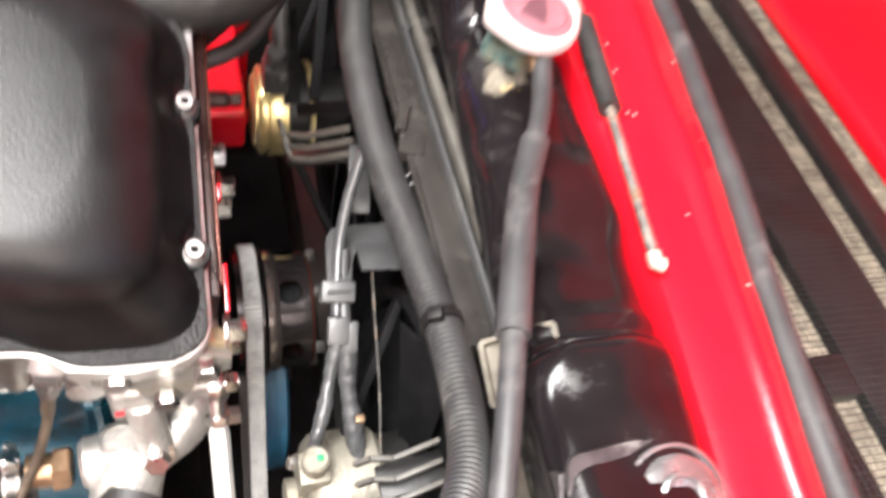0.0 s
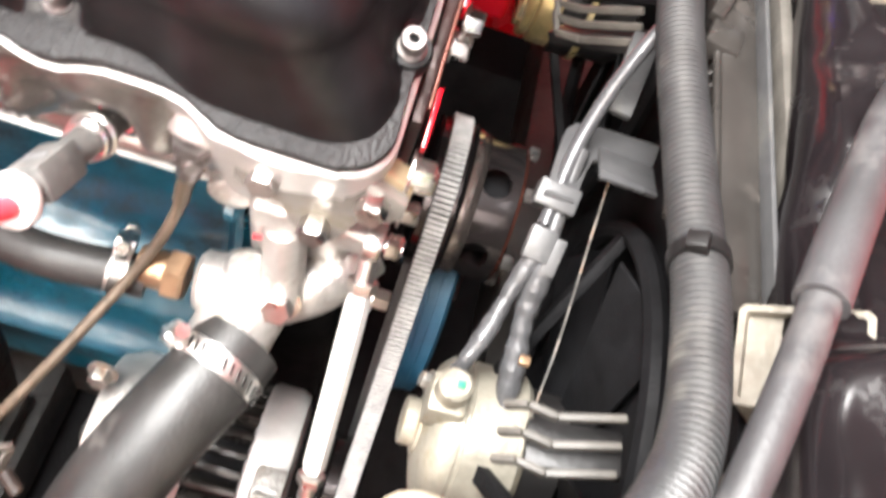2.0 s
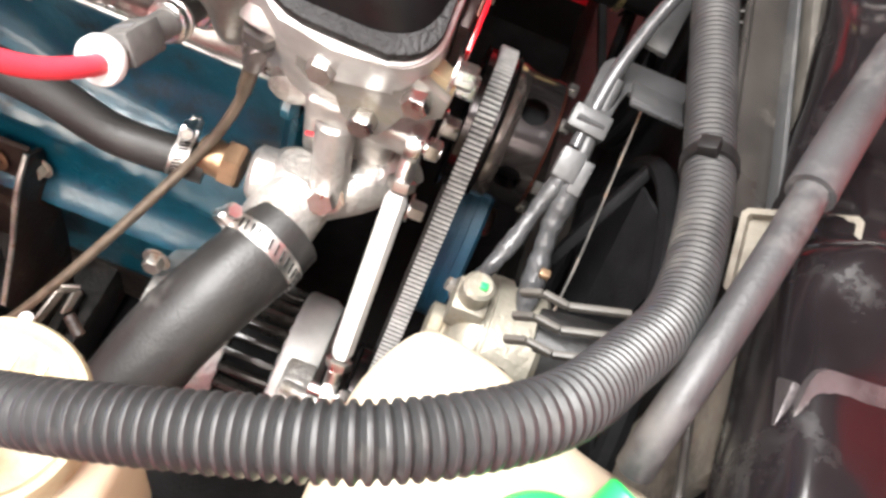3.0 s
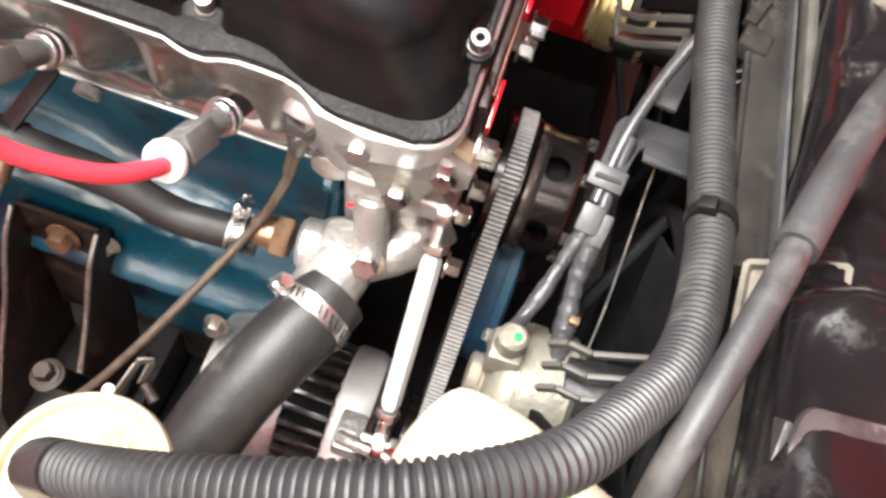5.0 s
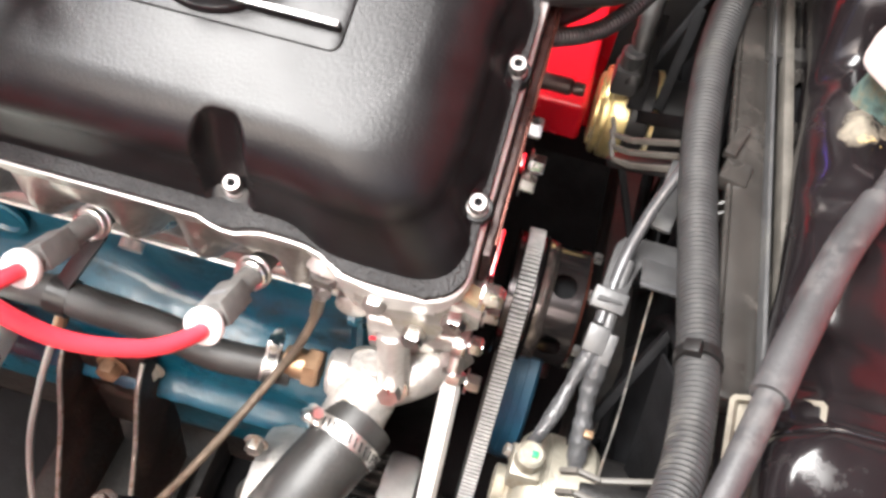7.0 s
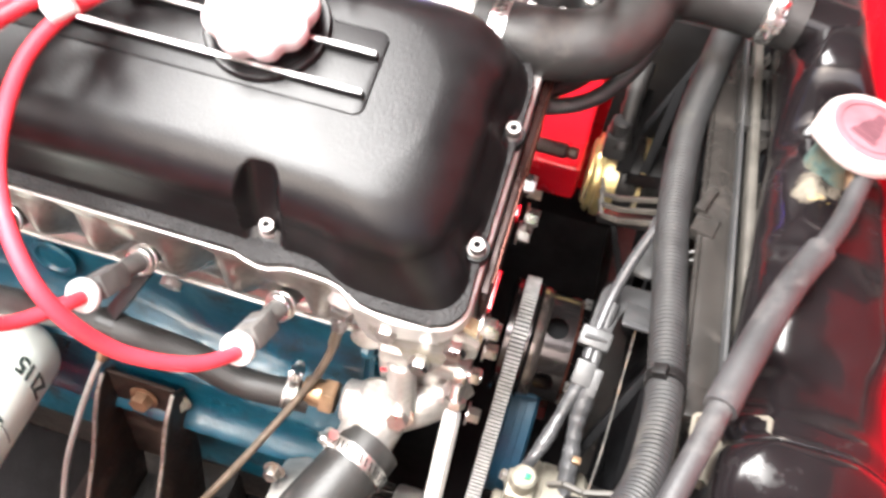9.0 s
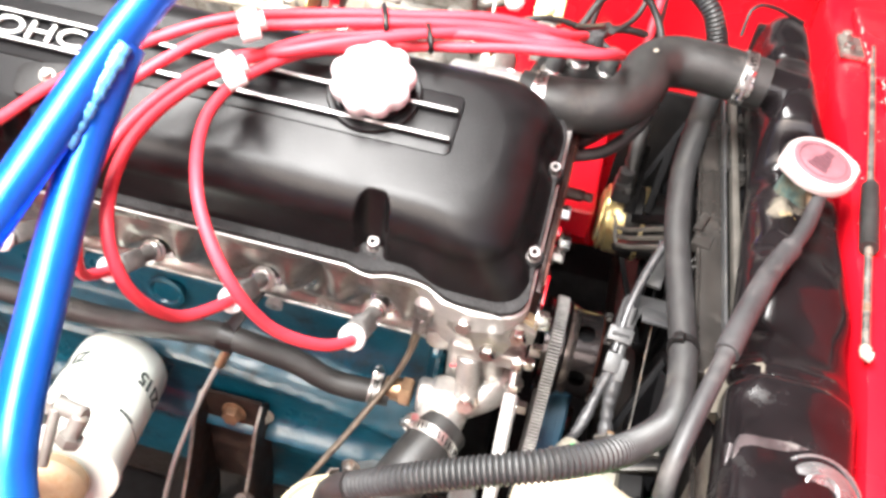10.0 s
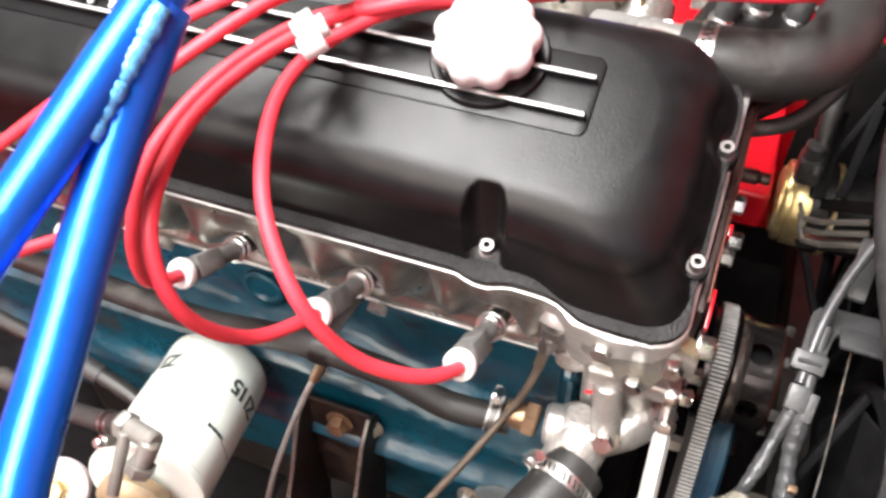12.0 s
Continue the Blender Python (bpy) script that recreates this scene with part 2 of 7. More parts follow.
def add_stain(m, spots):
    """Ragged crusts in the paint round given places: (centre, reach, colour, threshold, scale, softness)."""
    nt = m.node_tree
    b = nt.nodes["Principled BSDF"]
    co = nt.nodes.new("ShaderNodeTexCoord")
    for centre, reach, colour, level, scale, soft_edge in spots:
        d = nt.nodes.new("ShaderNodeVectorMath")
        d.operation = "DISTANCE"
        nt.links.new(co.outputs["Object"], d.inputs[0])
        d.inputs[1].default_value = centre
        near = nt.nodes.new("ShaderNodeMapRange")
        for k, v in zip(("From Min", "From Max", "To Min", "To Max"), (reach * 0.35, reach, 0.32, -0.25)):
            near.inputs[k].default_value = v
        nt.links.new(d.outputs["Value"], near.inputs["Value"])
        n = nt.nodes.new("ShaderNodeTexNoise")
        n.inputs["Scale"].default_value, n.inputs["Detail"].default_value, n.inputs["Roughness"].default_value, n.inputs["Distortion"].default_value = scale, 6.0, 0.62, 0.6
        nt.links.new(co.outputs["Object"], n.inputs["Vector"])
        s = nt.nodes.new("ShaderNodeMath")
        s.operation = "ADD"
        nt.links.new(near.outputs[0], s.inputs[0])
        nt.links.new(n.outputs["Fac"], s.inputs[1])
        f = nt.nodes.new("ShaderNodeMapRange")
        for k, v in zip(("From Min", "From Max", "To Min", "To Max"), (level, level + soft_edge, 0.0, 0.9)):
            f.inputs[k].default_value = v
        nt.links.new(s.outputs[0], f.inputs["Value"])
        for socket, value in (("Base Color", (*colour, 1)), ("Roughness", 0.5), ("Coat Weight", 0.0)):
            kind = "RGBA" if socket == "Base Color" else "FLOAT"
            x = nt.nodes.new("ShaderNodeMix")
            x.data_type = kind
            nt.links.new(f.outputs[0], x.inputs["Factor"])
            a, c = [i for i in x.inputs if i.name == "A" and i.type == ("RGBA" if kind == "RGBA" else "VALUE")][0], [i for i in x.inputs if i.name == "B" and i.type == ("RGBA" if kind == "RGBA" else "VALUE")][0]
            if b.inputs[socket].links:
                nt.links.new(b.inputs[socket].links[0].from_socket, a)
            else:
                a.default_value = b.inputs[socket].default_value
            c.default_value = value
            nt.links.new([o for o in x.outputs if o.type == ("RGBA" if kind == "RGBA" else "VALUE")][0], b.inputs[socket])


add_stain(TANK, (
    ((0.3032, 0.1685, 0.95), 0.016, (0.42, 0.29, 0.09), 0.74, 120, 0.07),
    ((0.3104, 0.0729, 0.935), 0.02, (0.42, 0.29, 0.1), 0.8, 110, 0.07),
    ((0.3357, 0.0574, 0.935), 0.01, (0.48, 0.33, 0.12), 0.66, 90, 0.08),
    ((0.298, 0.1007, 0.942), 0.02, (0.12, 0.36, 0.32), 0.68, 110, 0.09),
    ((0.3077, 0.1068, 0.945), 0.018, (0.6, 0.6, 0.56), 0.72, 120, 0.1),
    ((0.3074, 0.0828, 0.935), 0.034, (0.16, 0.14, 0.11), 0.72, 60, 0.25)))


# ---- geometry helpers ----
TILT = Matrix.Translation((0, 0, 0.9)) @ Matrix.Rotation(radians(22), 4, "X")


def eng(x, y, z):
    """A point given along the leaning engine's own axes."""
    return TILT @ Vector((x, y, z))


def frame_at(origin, axis, up=(0, 0, 1)):
    z = Vector(axis).normalized()
    u = Vector(up)
    x = u.cross(z)
    if x.length < 1e-4:
        x = Vector((1, 0, 0)).cross(z)
    x.normalize()
    y = z.cross(x)
    m = Matrix((x, y, z)).transposed().to_4x4()
    return Matrix.Translation(origin) @ m


def moved(g, m):
    v, f = g
    return [m @ Vector(p) for p in v], f


def join(*gs):
    V, F = [], []
    for v, f in gs:
        n = len(V)
        V += list(v)
        F += [tuple(i + n for i in q) for q in f]
    return V, F


def lathe(profile, n=24, m=Matrix(), squash=None):
    """profile: (radius, height) pairs from bottom to top; ends are closed."""
    V, F = [], []
    for r, z in profile:
        for i in range(n):
            a = 2 * math.pi * i / n
            rr = r * (squash(a) if squash else 1)
            V.append(m @ Vector((rr * math.cos(a), rr * math.sin(a), z)))
    for k in range(len(profile) - 1):
        for i in range(n):
            j = (i + 1) % n
            F.append((k * n + i, k * n + j, (k + 1) * n + j, (k + 1) * n + i))
    F.append(tuple(reversed(range(n))))
    F.append(tuple(range((len(profile) - 1) * n, len(profile) * n)))
    return V, F


def rod(a, b, r, n=20, bevel=0.0006, r2=None):
    a, b = Vector(a), Vector(b)
    L = (b - a).length
    r2 = r if r2 is None else r2
    bv = min(bevel, r * 0.4, L * 0.3)
    return lathe([(r - bv, 0), (r, bv), (r2, L - bv), (r2 - bv, L)], n, frame_at(a, b - a))


def spline(pts, step=0.004):
    P = [Vector(p) for p in pts]
    P = [2 * P[0] - P[1]] + P + [2 * P[-1] - P[-2]]
    out = []
    for i in range(1, len(P) - 2):
        p0, p1, p2, p3 = P[i - 1:i + 3]
        n = max(2, int((p2 - p1).length / step))
        for k in range(n):
            t = k / n
            out.append(0.5 * ((2 * p1) + (p2 - p0) * t + (2 * p0 - 5 * p1 + 4 * p2 - p3) * t * t + (3 * p1 - p0 - 3 * p2 + p3) * t ** 3))
    out.append(P[-2])
    return out


def resample(line, step):
    out, need = [line[0]], step
    for a, b in zip(line, line[1:]):
        L = (b - a).length
        while L >= need and L > 1e-9:
            a = a + (b - a) * (need / L)
            out.append(a)
            L = (b - a).length
            need = step
        need -= L
    if (out[-1] - line[-1]).length > step * 0.2:
        out.append(line[-1])
    return out


def tube(pts, r, k=16, step=0.005, radius=None, smooth=True):
    """A tube along a smooth line; radius(s, i): its radius at s metres and ring i."""
    line = spline(pts, step) if smooth else [Vector(p) for p in pts]
    line = resample(line, step) if smooth else line
    V, F, s, ref = [], [], 0.0, None
    for i, p in enumerate(line):
        d = (line[min(i + 1, len(line) - 1)] - line[max(i - 1, 0)]).normalized()
        if ref is None:
            ref = d.orthogonal().normalized()
        ref = (ref - d * ref.dot(d)).normalized()
        w = d.cross(ref)
        if i:
            s += (p - line[i - 1]).length
        rr = radius(s, i) if radius else r
        for j in range(k):
            a = 2 * math.pi * j / k
            V.append(p + (ref * math.cos(a) + w * math.sin(a)) * rr)
    n = len(line)
    for i in range(n - 1):
        for j in range(k):
            q = (j + 1) % k
            F.append((i * k + j, i * k + q, (i + 1) * k + q, (i + 1) * k + j))
    F.append(tuple(reversed(range(k))))
    F.append(tuple(range((n - 1) * k, n * k)))
    return V, F


def corrugated(pts, r, depth, pitch, k=20, taper=0.0):
    """A ribbed tube; taper: how much its radius falls for each metre."""
    prof = (0.0, 0.08, 0.6, 1.0, 0.6, 0.08)
    return tube(pts, r, k, pitch / 6, lambda s, i: r - taper * s - depth * prof[i % 6])


def take(bm):
    bm.verts.ensure_lookup_table()
    bm.verts.index_update()
    g = [v.co.copy() for v in bm.verts], [tuple(v.index for v in f.verts) for f in bm.faces]
    bm.free()
    return g


def box(size, m=Matrix(), bevel=0.001, seg=2):
    bm = bmesh.new()
    bmesh.ops.create_cube(bm, size=1.0)
    bmesh.ops.scale(bm, vec=size, verts=bm.verts)
    if bevel > 0:
        bmesh.ops.bevel(bm, geom=bm.edges[:], offset=min(bevel, min(size) * 0.45), segments=seg, affect="EDGES", profile=0.6)
    bmesh.ops.transform(bm, matrix=m, verts=bm.verts)
    return take(bm)


def bar(a, b, w, h, up=(0, 0, 1), bevel=0.001):
    """A bevelled bar from a to b, w wide and h high."""
    a, b = Vector(a), Vector(b)
    return box((w, h, (b - a).length), frame_at((a + b) / 2, b - a, up), bevel)


def prism(poly, h, m=Matrix(), bevel=0.001, holes=()):
    """A flat outline (x, y) raised to the height h."""
    bm = bmesh.new()
    vs = [bm.verts.new((x, y, 0)) for x, y in poly]
    f = bm.faces.new(vs)
    if f.normal.z < 0:
        f.normal_flip()
    r = bmesh.ops.extrude_face_region(bm, geom=[f])
    top = [v for v in r["geom"] if isinstance(v, bmesh.types.BMVert)]
    bmesh.ops.translate(bm, vec=(0, 0, h), verts=top)
    bmesh.ops.recalc_face_normals(bm, faces=bm.faces[:])
    if bevel > 0:
        es = [e for e in bm.edges if abs(e.verts[0].co.z - e.verts[1].co.z) < 1e-7]
        bmesh.ops.bevel(bm, geom=es, offset=bevel, segments=2, affect="EDGES", profile=0.6)
    bmesh.ops.transform(bm, matrix=m, verts=bm.verts)
    return take(bm)


def arc(cx, cy, r, a0, a1, n=8):
    return [(cx + r * math.cos(radians(a0 + (a1 - a0) * i / n)), cy + r * math.sin(radians(a0 + (a1 - a0) * i / n))) for i in range(n + 1)]


def rounded(w, h, r, n=5):
    a, b = w / 2 - r, h / 2 - r
    return arc(a, b, r, 0, 90, n) + arc(-a, b, r, 90, 180, n) + arc(-a, -b, r, 180, 270, n) + arc(a, -b, r, 270, 360, n)


def plate_with_hole(outer, hole, h, m=Matrix()):
    """A plate whose outline and hole have the same number of points, in the same order."""
    n = len(outer)
    V = [m @ Vector((x, y, z)) for z in (0, h) for ring in (outer, hole) for x, y in ring]
    F = []
    for i in range(n):
        j = (i + 1) % n
        F += [(i, n + i, n + j, j), (2 * n + i, 2 * n + j, 3 * n + j, 3 * n + i), (i, j, 2 * n + j, 2 * n + i), (n + i, 3 * n + i, 3 * n + j, n + j)]
    return V, F


def hexagon(af, h, m, cham=0.12):
    r = af / math.sqrt(3)
    return lathe([(r, 0), (r, h * 0.82), (r * (1 - cham), h)], 6, m)


def hex_bolt(p, axis, af=0.012, h=0.007, washer=True):
    m = frame_at(p, axis)
    gs = [hexagon(af, h, m @ Matrix.Translation((0, 0, 0.0015)))]
    if washer:
        gs.append(lathe([(af * 0.78, 0), (af * 0.8, 0.0006), (af * 0.8, 0.0014), (af * 0.74, 0.0018)], 20, m))
    return join(*gs)


def socket_bolt(p, axis, r=0.0049, h=0.008):
    m = frame_at(p, axis)
    head = lathe([(r, 0.0015), (r, h), (r * 0.86, h + 0.0012), (r * 0.46, h + 0.0012), (r * 0.43, h - 0.003), (0.0002, h - 0.003)], 24, m)
    washer = lathe([(r * 1.15, 0), (r * 1.2, 0.0005), (r * 1.2, 0.0014), (r * 1.1, 0.0019)], 24, m)
    return join(head, washer)


def socket_hole(p, axis, r=0.0027, h=0.0082):
    return hexagon(r * 1.9, 0.0006, frame_at(Vector(p) + Vector(axis).normalized() * (h - 0.0022), axis))


def mesh_of(g, name):
    me = bpy.data.meshes.new(name)
    me.from_pydata([tuple(v) for v in g[0]], [], g[1])
    me.validate()
    bm = bmesh.new()
    bm.from_mesh(me)
    bmesh.ops.recalc_face_normals(bm, faces=bm.faces[:])
    bm.to_mesh(me)
    bm.free()
    me.shade_smooth()
    me.set_sharp_from_angle(angle=radians(38))
    return me


def part(name, g, material, parent, label=""):
    me = mesh_of(g, name)
    me.materials.append(material)
    ob = new(name, me)
    ob.parent = parent
    if parent is not None:
        ob.matrix_parent_inverse = Matrix.Translation(-Vector(parent["seat"])) if "seat" in parent else Matrix()
    return tagged(ob, label) if label else ob


def thing(name, label, category, at, group="", kind="", shift=(0, 0, 0)):
    """An Empty at the thing's base; shift moves it with all its parts."""
    ob = new(name)
    ob.empty_display_size = 0.02
    ob.location = Vector(at) + Vector(shift)
    ob["seat"] = tuple(at)
    return tagged(ob, label, category, group, kind)


def solid(name, g, material, label, category, group="", kind=""):
    return tagged(part(name, g, material, None), label, category, group, kind)


def text_part(name, body, size, m, material, parent, depth=0.0004, label="", bold=0.0):
    cu = bpy.data.curves.new(name, "FONT")
    cu.body, cu.size, cu.extrude, cu.align_x, cu.align_y, cu.offset = body, size, depth, "CENTER", "CENTER", bold
    tmp = bpy.data.objects.new(name, cu)
    me = bpy.data.meshes.new_from_object(tmp)
    me.transform(m)
    me.materials.append(material)
    bpy.data.objects.remove(tmp)
    ob = new(name, me)
    ob.parent = parent
    ob.matrix_parent_inverse = Matrix.Translation(-Vector(parent["seat"]))
    return tagged(ob, label) if label else ob


def clamp_band(p, axis, r, w=0.009, screw_dir=(0, 0, 1), name="hose_clamp", parent=None):
    """A worm-drive clamp: band with slots and a screw housing."""
    m = frame_at(p, axis, screw_dir)
    band = lathe([(r, -w / 2), (r + 0.0009, -w / 2), (r + 0.0009, w / 2), (r, w / 2)], 36, m)
    c = part(name, band, STEEL, parent, "steel worm-drive hose clamp")
    slots = []
    for i in range(32):
        a = radians(112 + i * 10)
        q = m @ Matrix.Rotation(a, 4, "Z") @ Matrix.Translation((r + 0.001, 0, 0)) @ Matrix.Rotation(radians(20), 4, "X")
        slots.append(box((0.0004, 0.0012, w * 0.62), q, 0))
    tagged(part("slot_row", join(*slots), BLACK, c), "dark punched slots", "", "", "stuff")
    q = m @ Matrix.Translation((0, r + 0.004, 0))
    house = box((0.012, 0.008, w * 1.15), q, 0.0015)
    screw = rod(q @ Vector((-0.011, 0.001, 0)), q @ Vector((0.012, 0.001, 0)), 0.0036, 14)
    head = hexagon(0.0075, 0.005, frame_at(q @ Vector((0.012, 0.001, 0)), q.to_3x3() @ Vector((1, 0, 0))))
    part("clamp_screw", join(house, screw, head), STEEL, c)
    return c


# ---- floor, with unseen walls and roof added to shape the light ----
def slab(name, lo, hi, material, label, category):
    c = (Vector(lo) + Vector(hi)) / 2
    s = Vector(hi) - Vector(lo)
    return solid(name, box(s, Matrix.Translation(c), 0.004), material, label, category, kind="structure")


slab("floor", (-4, -4, -0.1), (4, 3, 0), CONCRETE, "pale stained concrete floor under the car", "floor")
slab("wall_back", (-4, 2.6, 0), (4, 2.75, 2.5), WALL, "unseen plain grey wall behind the car", "wall")
slab("wall_side", (-4.15, -1.5, 0), (-4, 2.6, 2.5), WALL, "unseen plain grey side wall", "wall")
slab("wall_end", (4, -1.5, 0), (4.15, 2.6, 2.5), WALL, "unseen plain grey end wall", "wall")
# Unseen wall and roof, added to limit sky light to a band.
slab("wall_front", (-4, -3.2, 0), (4, -3.05, 1.9), CEIL, "unseen dark wall added to block low sky light", "wall")
slab("ceiling", (-4.15, -1.6, 2.5), (4.15, 2.75, 2.58), CEIL, "unseen grey roof added to block the sky", "ceiling")

# ---- car body ----
car = thing("car_body", "red car body shell with its bonnet raised", "car", (0.3, 0.0, 0.4))

PANEL_L = [(-0.60, 0.320), (-0.30, 0.332), (-0.18, 0.342), (-0.13, 0.3490), (-0.095, 0.3540), (-0.06, 0.3580), (-0.02, 0.3605), (0.045, 0.3625), (0.085, 0.3635), (0.2266, 0.3745), (0.326, 0.378), (0.435, 0.387), (0.60, 0.388)]
PANEL_R = [(-0.60, 0.360), (-0.30, 0.378), (-0.19, 0.398), (-0.12, 0.4096), (-0.0587, 0.4224), (0.0, 0.4355), (0.0646, 0.4455), (0.127, 0.4565), (0.20, 0.465), (0.34, 0.475), (0.46, 0.478), (0.54, 0.53), (0.60, 0.56)]


def along(table, y):
    for (y0, a), (y1, b) in zip(table, table[1:]):
        if y <= y1:
            t = (y - y0) / (y1 - y0)
            return a + (b - a) * t
    return table[-1][1]


def front_panel():
    V, F, n = [], [], 0
    cols = [(0.0, -0.10), (0.0, -0.05), (0.0, -0.018), (0.012, -0.005), (0.05, 0.0), (0.14, 0.0025), (0.3, 0.003), (0.46, 0.003), (0.56, 0.0035), (0.62, 0.0075), (0.68, 0.0085), (0.74, 0.0075), (0.80, 0.0035), (0.92, 0.002), (0.985, -0.003), (1.0, -0.012), (1.0, -0.05), (1.0, -0.12)]
    n = len(cols)
    ys = [-0.6 + 1.2 * i / 120 for i in range(121)]
    for y in ys:
        l, r = along(PANEL_L, y), along(PANEL_R, y)
        for u, dz in cols:
            w = 0.0012 * math.sin(y * 41) * (0.2 < u < 0.95)
            V.append((l + (r - l) * u, y, 0.918 + dz + w))
    for i in range(len(ys) - 1):
        for k in range(n - 1):
            F.append((i * n + k, i * n + k + 1, (i + 1) * n + k + 1, (i + 1) * n + k))
    return V, F


part("front_panel", front_panel(), RED, car, "glossy red radiator support panel")
seal = [(along(PANEL_R, y) + 0.006, y, 0.916) for y in [-0.6 + 0.06 * i for i in range(21)]]
part("seal_strip", tube(seal, 0.0085, 12, 0.012), RUBBER_GREY, car, "weathered black rubber bonnet seal")
# far inner wing, its ledge and the chassis rail below
part("inner_wing", join(box((1.5, 0.012, 0.5), Matrix.Translation((-0.32, 0.56, 0.70)) @ Matrix.Rotation(radians(-6), 4, "X"), 0.002),
                        tube([(-1.05, 0.545, 0.945), (0.0, 0.545, 0.945), (0.40, 0.545, 0.945)], 0.012, 12, 0.05)), RED, car, "glossy red inner wing")
part("chassis_rail", box((1.288, 0.335, 0.042), Matrix.Translation((-0.470, 0.3975, 0.739)), 0.006, 3), RED, car, "red painted chassis rail")
part("wing_top", box((2.1, 0.28, 0.03), Matrix.Translation((0.005, 0.71, 0.955)), 0.012, 3), RED, car)
# Unseen near wing, added to keep low side light off the block.
part("near_inner_wing", box((1.6, 0.012, 0.42), Matrix.Translation((-0.32, -0.60, 0.52)), 0.002), RED, car)
part("near_wing_top", box((1.8, 0.22, 0.03), Matrix.Translation((-0.2, -0.71, 0.74)), 0.012, 3), RED, car)
part("firewall", box((0.02, 1.1, 0.7), Matrix.Translation((-0.85, 0.0, 0.62)), 0.003), RED, car, "red painted firewall")
part("cross_member", join(box((0.16, 1.0, 0.07), Matrix.Translation((-0.17, 0.0, 0.36)), 0.012), box((0.12, 1.0, 0.09), Matrix.Translation((0.30, 0.0, 0.50)), 0.012)), GRIME, car, "oily dark steel cross member")
# Near-black sheets below the bay, with its deep shade put into their colour.
part("under_tray", box((1.2, 1.24, 0.012), Matrix.Translation((-0.27, 0.0, 0.31)), 0.002), SHADOWBLACK, car, "under tray with deep shade in its colour")
part("arch_liner", box((0.60, 0.26, 0.010), Matrix.Translation((0.44, 0.70, 0.325)) @ Matrix.Rotation(radians(8), 4, "X"), 0.003), SHADOWBLACK, car, "wheel arch liner with deep shade in its colour")


def bonnet():
    """The raised bonnet: a curved double skin hinged at the nose and leaning back."""
    V, F, nu, nv = [], [], 16, 24
    for side in (0.0, 0.022):
        for i in range(nu + 1):
            u = i / nu
            for k in range(nv + 1):
                y = -0.66 + 1.34 * k / nv
                bow = 0.05 * math.sin(u * math.pi) - 0.06 * (2 * k / nv - 1) ** 2
                V.append((1.13 - 0.33 * u + bow + side, y, 0.765 + 1.07 * u + side * 0.3))
    m = (nu + 1) * (nv + 1)
    for i in range(nu):
        for k in range(nv):
            a = i * (nv + 1) + k
            F += [(a, a + 1, a + nv + 2, a + nv + 1), (m + a, m + a + nv + 1, m + a + nv + 2, m + a + 1)]
    for i in range(nu):
        for k in (0, nv):
            a = i * (nv + 1) + k
            F.append((a, a + nv + 1, m + a + nv + 1, m + a))
    for k in range(nv):
        for a in (k, nu * (nv + 1) + k):
            F.append((a, m + a, m + a + 1, a + 1))
    return V, F


part("bonnet", bonnet(), RED, car, "red bonnet raised on its front hinges")
# nose, grille opening and mesh ahead of the panel
part("nose_panel", box((0.24, 1.4, 0.03), Matrix.Translation((0.965, 0, 0.712)), 0.012, 4), RED, car, "red nose panel ahead of the grille opening")
for x0, x1, y0, y1 in ((0.652, 0.728, -0.6, 0.6), (0.500, 0.617, -0.6, 0.6), (0.617, 0.652, 0.112, 0.6), (0.617, 0.652, -0.065, -0.025), (0.617, 0.652, -0.6, -0.15), (0.766, 0.800, -0.6, 0.6)):
    part("grille_bar", box((x1 - x0, y1 - y0, 0.016), Matrix.Translation(((x0 + x1) / 2, (y0 + y1) / 2, 0.712)), 0.004), BLACK, car, "black plastic grille bar")
wires = []
for i in range(150):
    y = -0.45 + i * 0.0064
    wires.append(rod((0.54, y, 0.726), (0.77, y + 0.03 * math.sin(i * 0.7) * 0.1, 0.726), 0.00035, 4, 0))
for i in range(34):
    x = 0.545 + 0.0066 * i
    wires.append(rod((x, -0.46, 0.7265), (x, 0.5, 0.7265), 0.00035, 4, 0))
tagged(part("grille_mesh", join(*wires), BLACK, car), "fine black wire grille mesh", "", "", "stuff")
chips = []
for i in range(34):
    y = random.uniform(-0.3, 0.45)
    l, r = along(PANEL_L, y), along(PANEL_R, y)
    u = random.choice((random.uniform(0.03, 0.5), random.uniform(0.84, 0.95)))
    s = random.uniform(0.0004, 0.0013)
    chips.append(lathe([(s, 0.0), (s * 0.9, 0.0006)], 6, Matrix.Translation((l + (r - l) * u, y, 0.9212)) @ Matrix.Rotation(random.uniform(0, 3), 4, "Z") @ Matrix.Diagonal((1, random.uniform(0.3, 1.8), 1, 1))))
for i in range(46):
    t = random.random()
    p, q = random.choice((((0.412, 0.50), (0.412, 0.345)), ((0.459, 0.50), (0.459, 0.345)), ((0.420, 0.336), (0.420, 0.286)), ((0.449, 0.336), (0.449, 0.286))))
    s = random.uniform(0.0004, 0.0012)
    chips.append(lathe([(s, 0.0), (s * 0.9, 0.0006)], 6, Matrix.Translation((p[0] + (q[0] - p[0]) * t + random.uniform(-0.0015, 0.0015), p[1] + (q[1] - p[1]) * t, 0.9312 if p[1] > 0.4 else 0.9294)) @ Matrix.Rotation(random.uniform(-0.3, 0.3), 4, "Z") @ Matrix.Diagonal((1, random.uniform(1.0, 5.0), 1, 1))))
tagged(part("paint_chips", join(*chips), make_mat("bare_primer", (0.55, 0.36, 0.32), 0.6, 0, 0.2, 200), car), "small pale paint chips", "", "", "stuff")
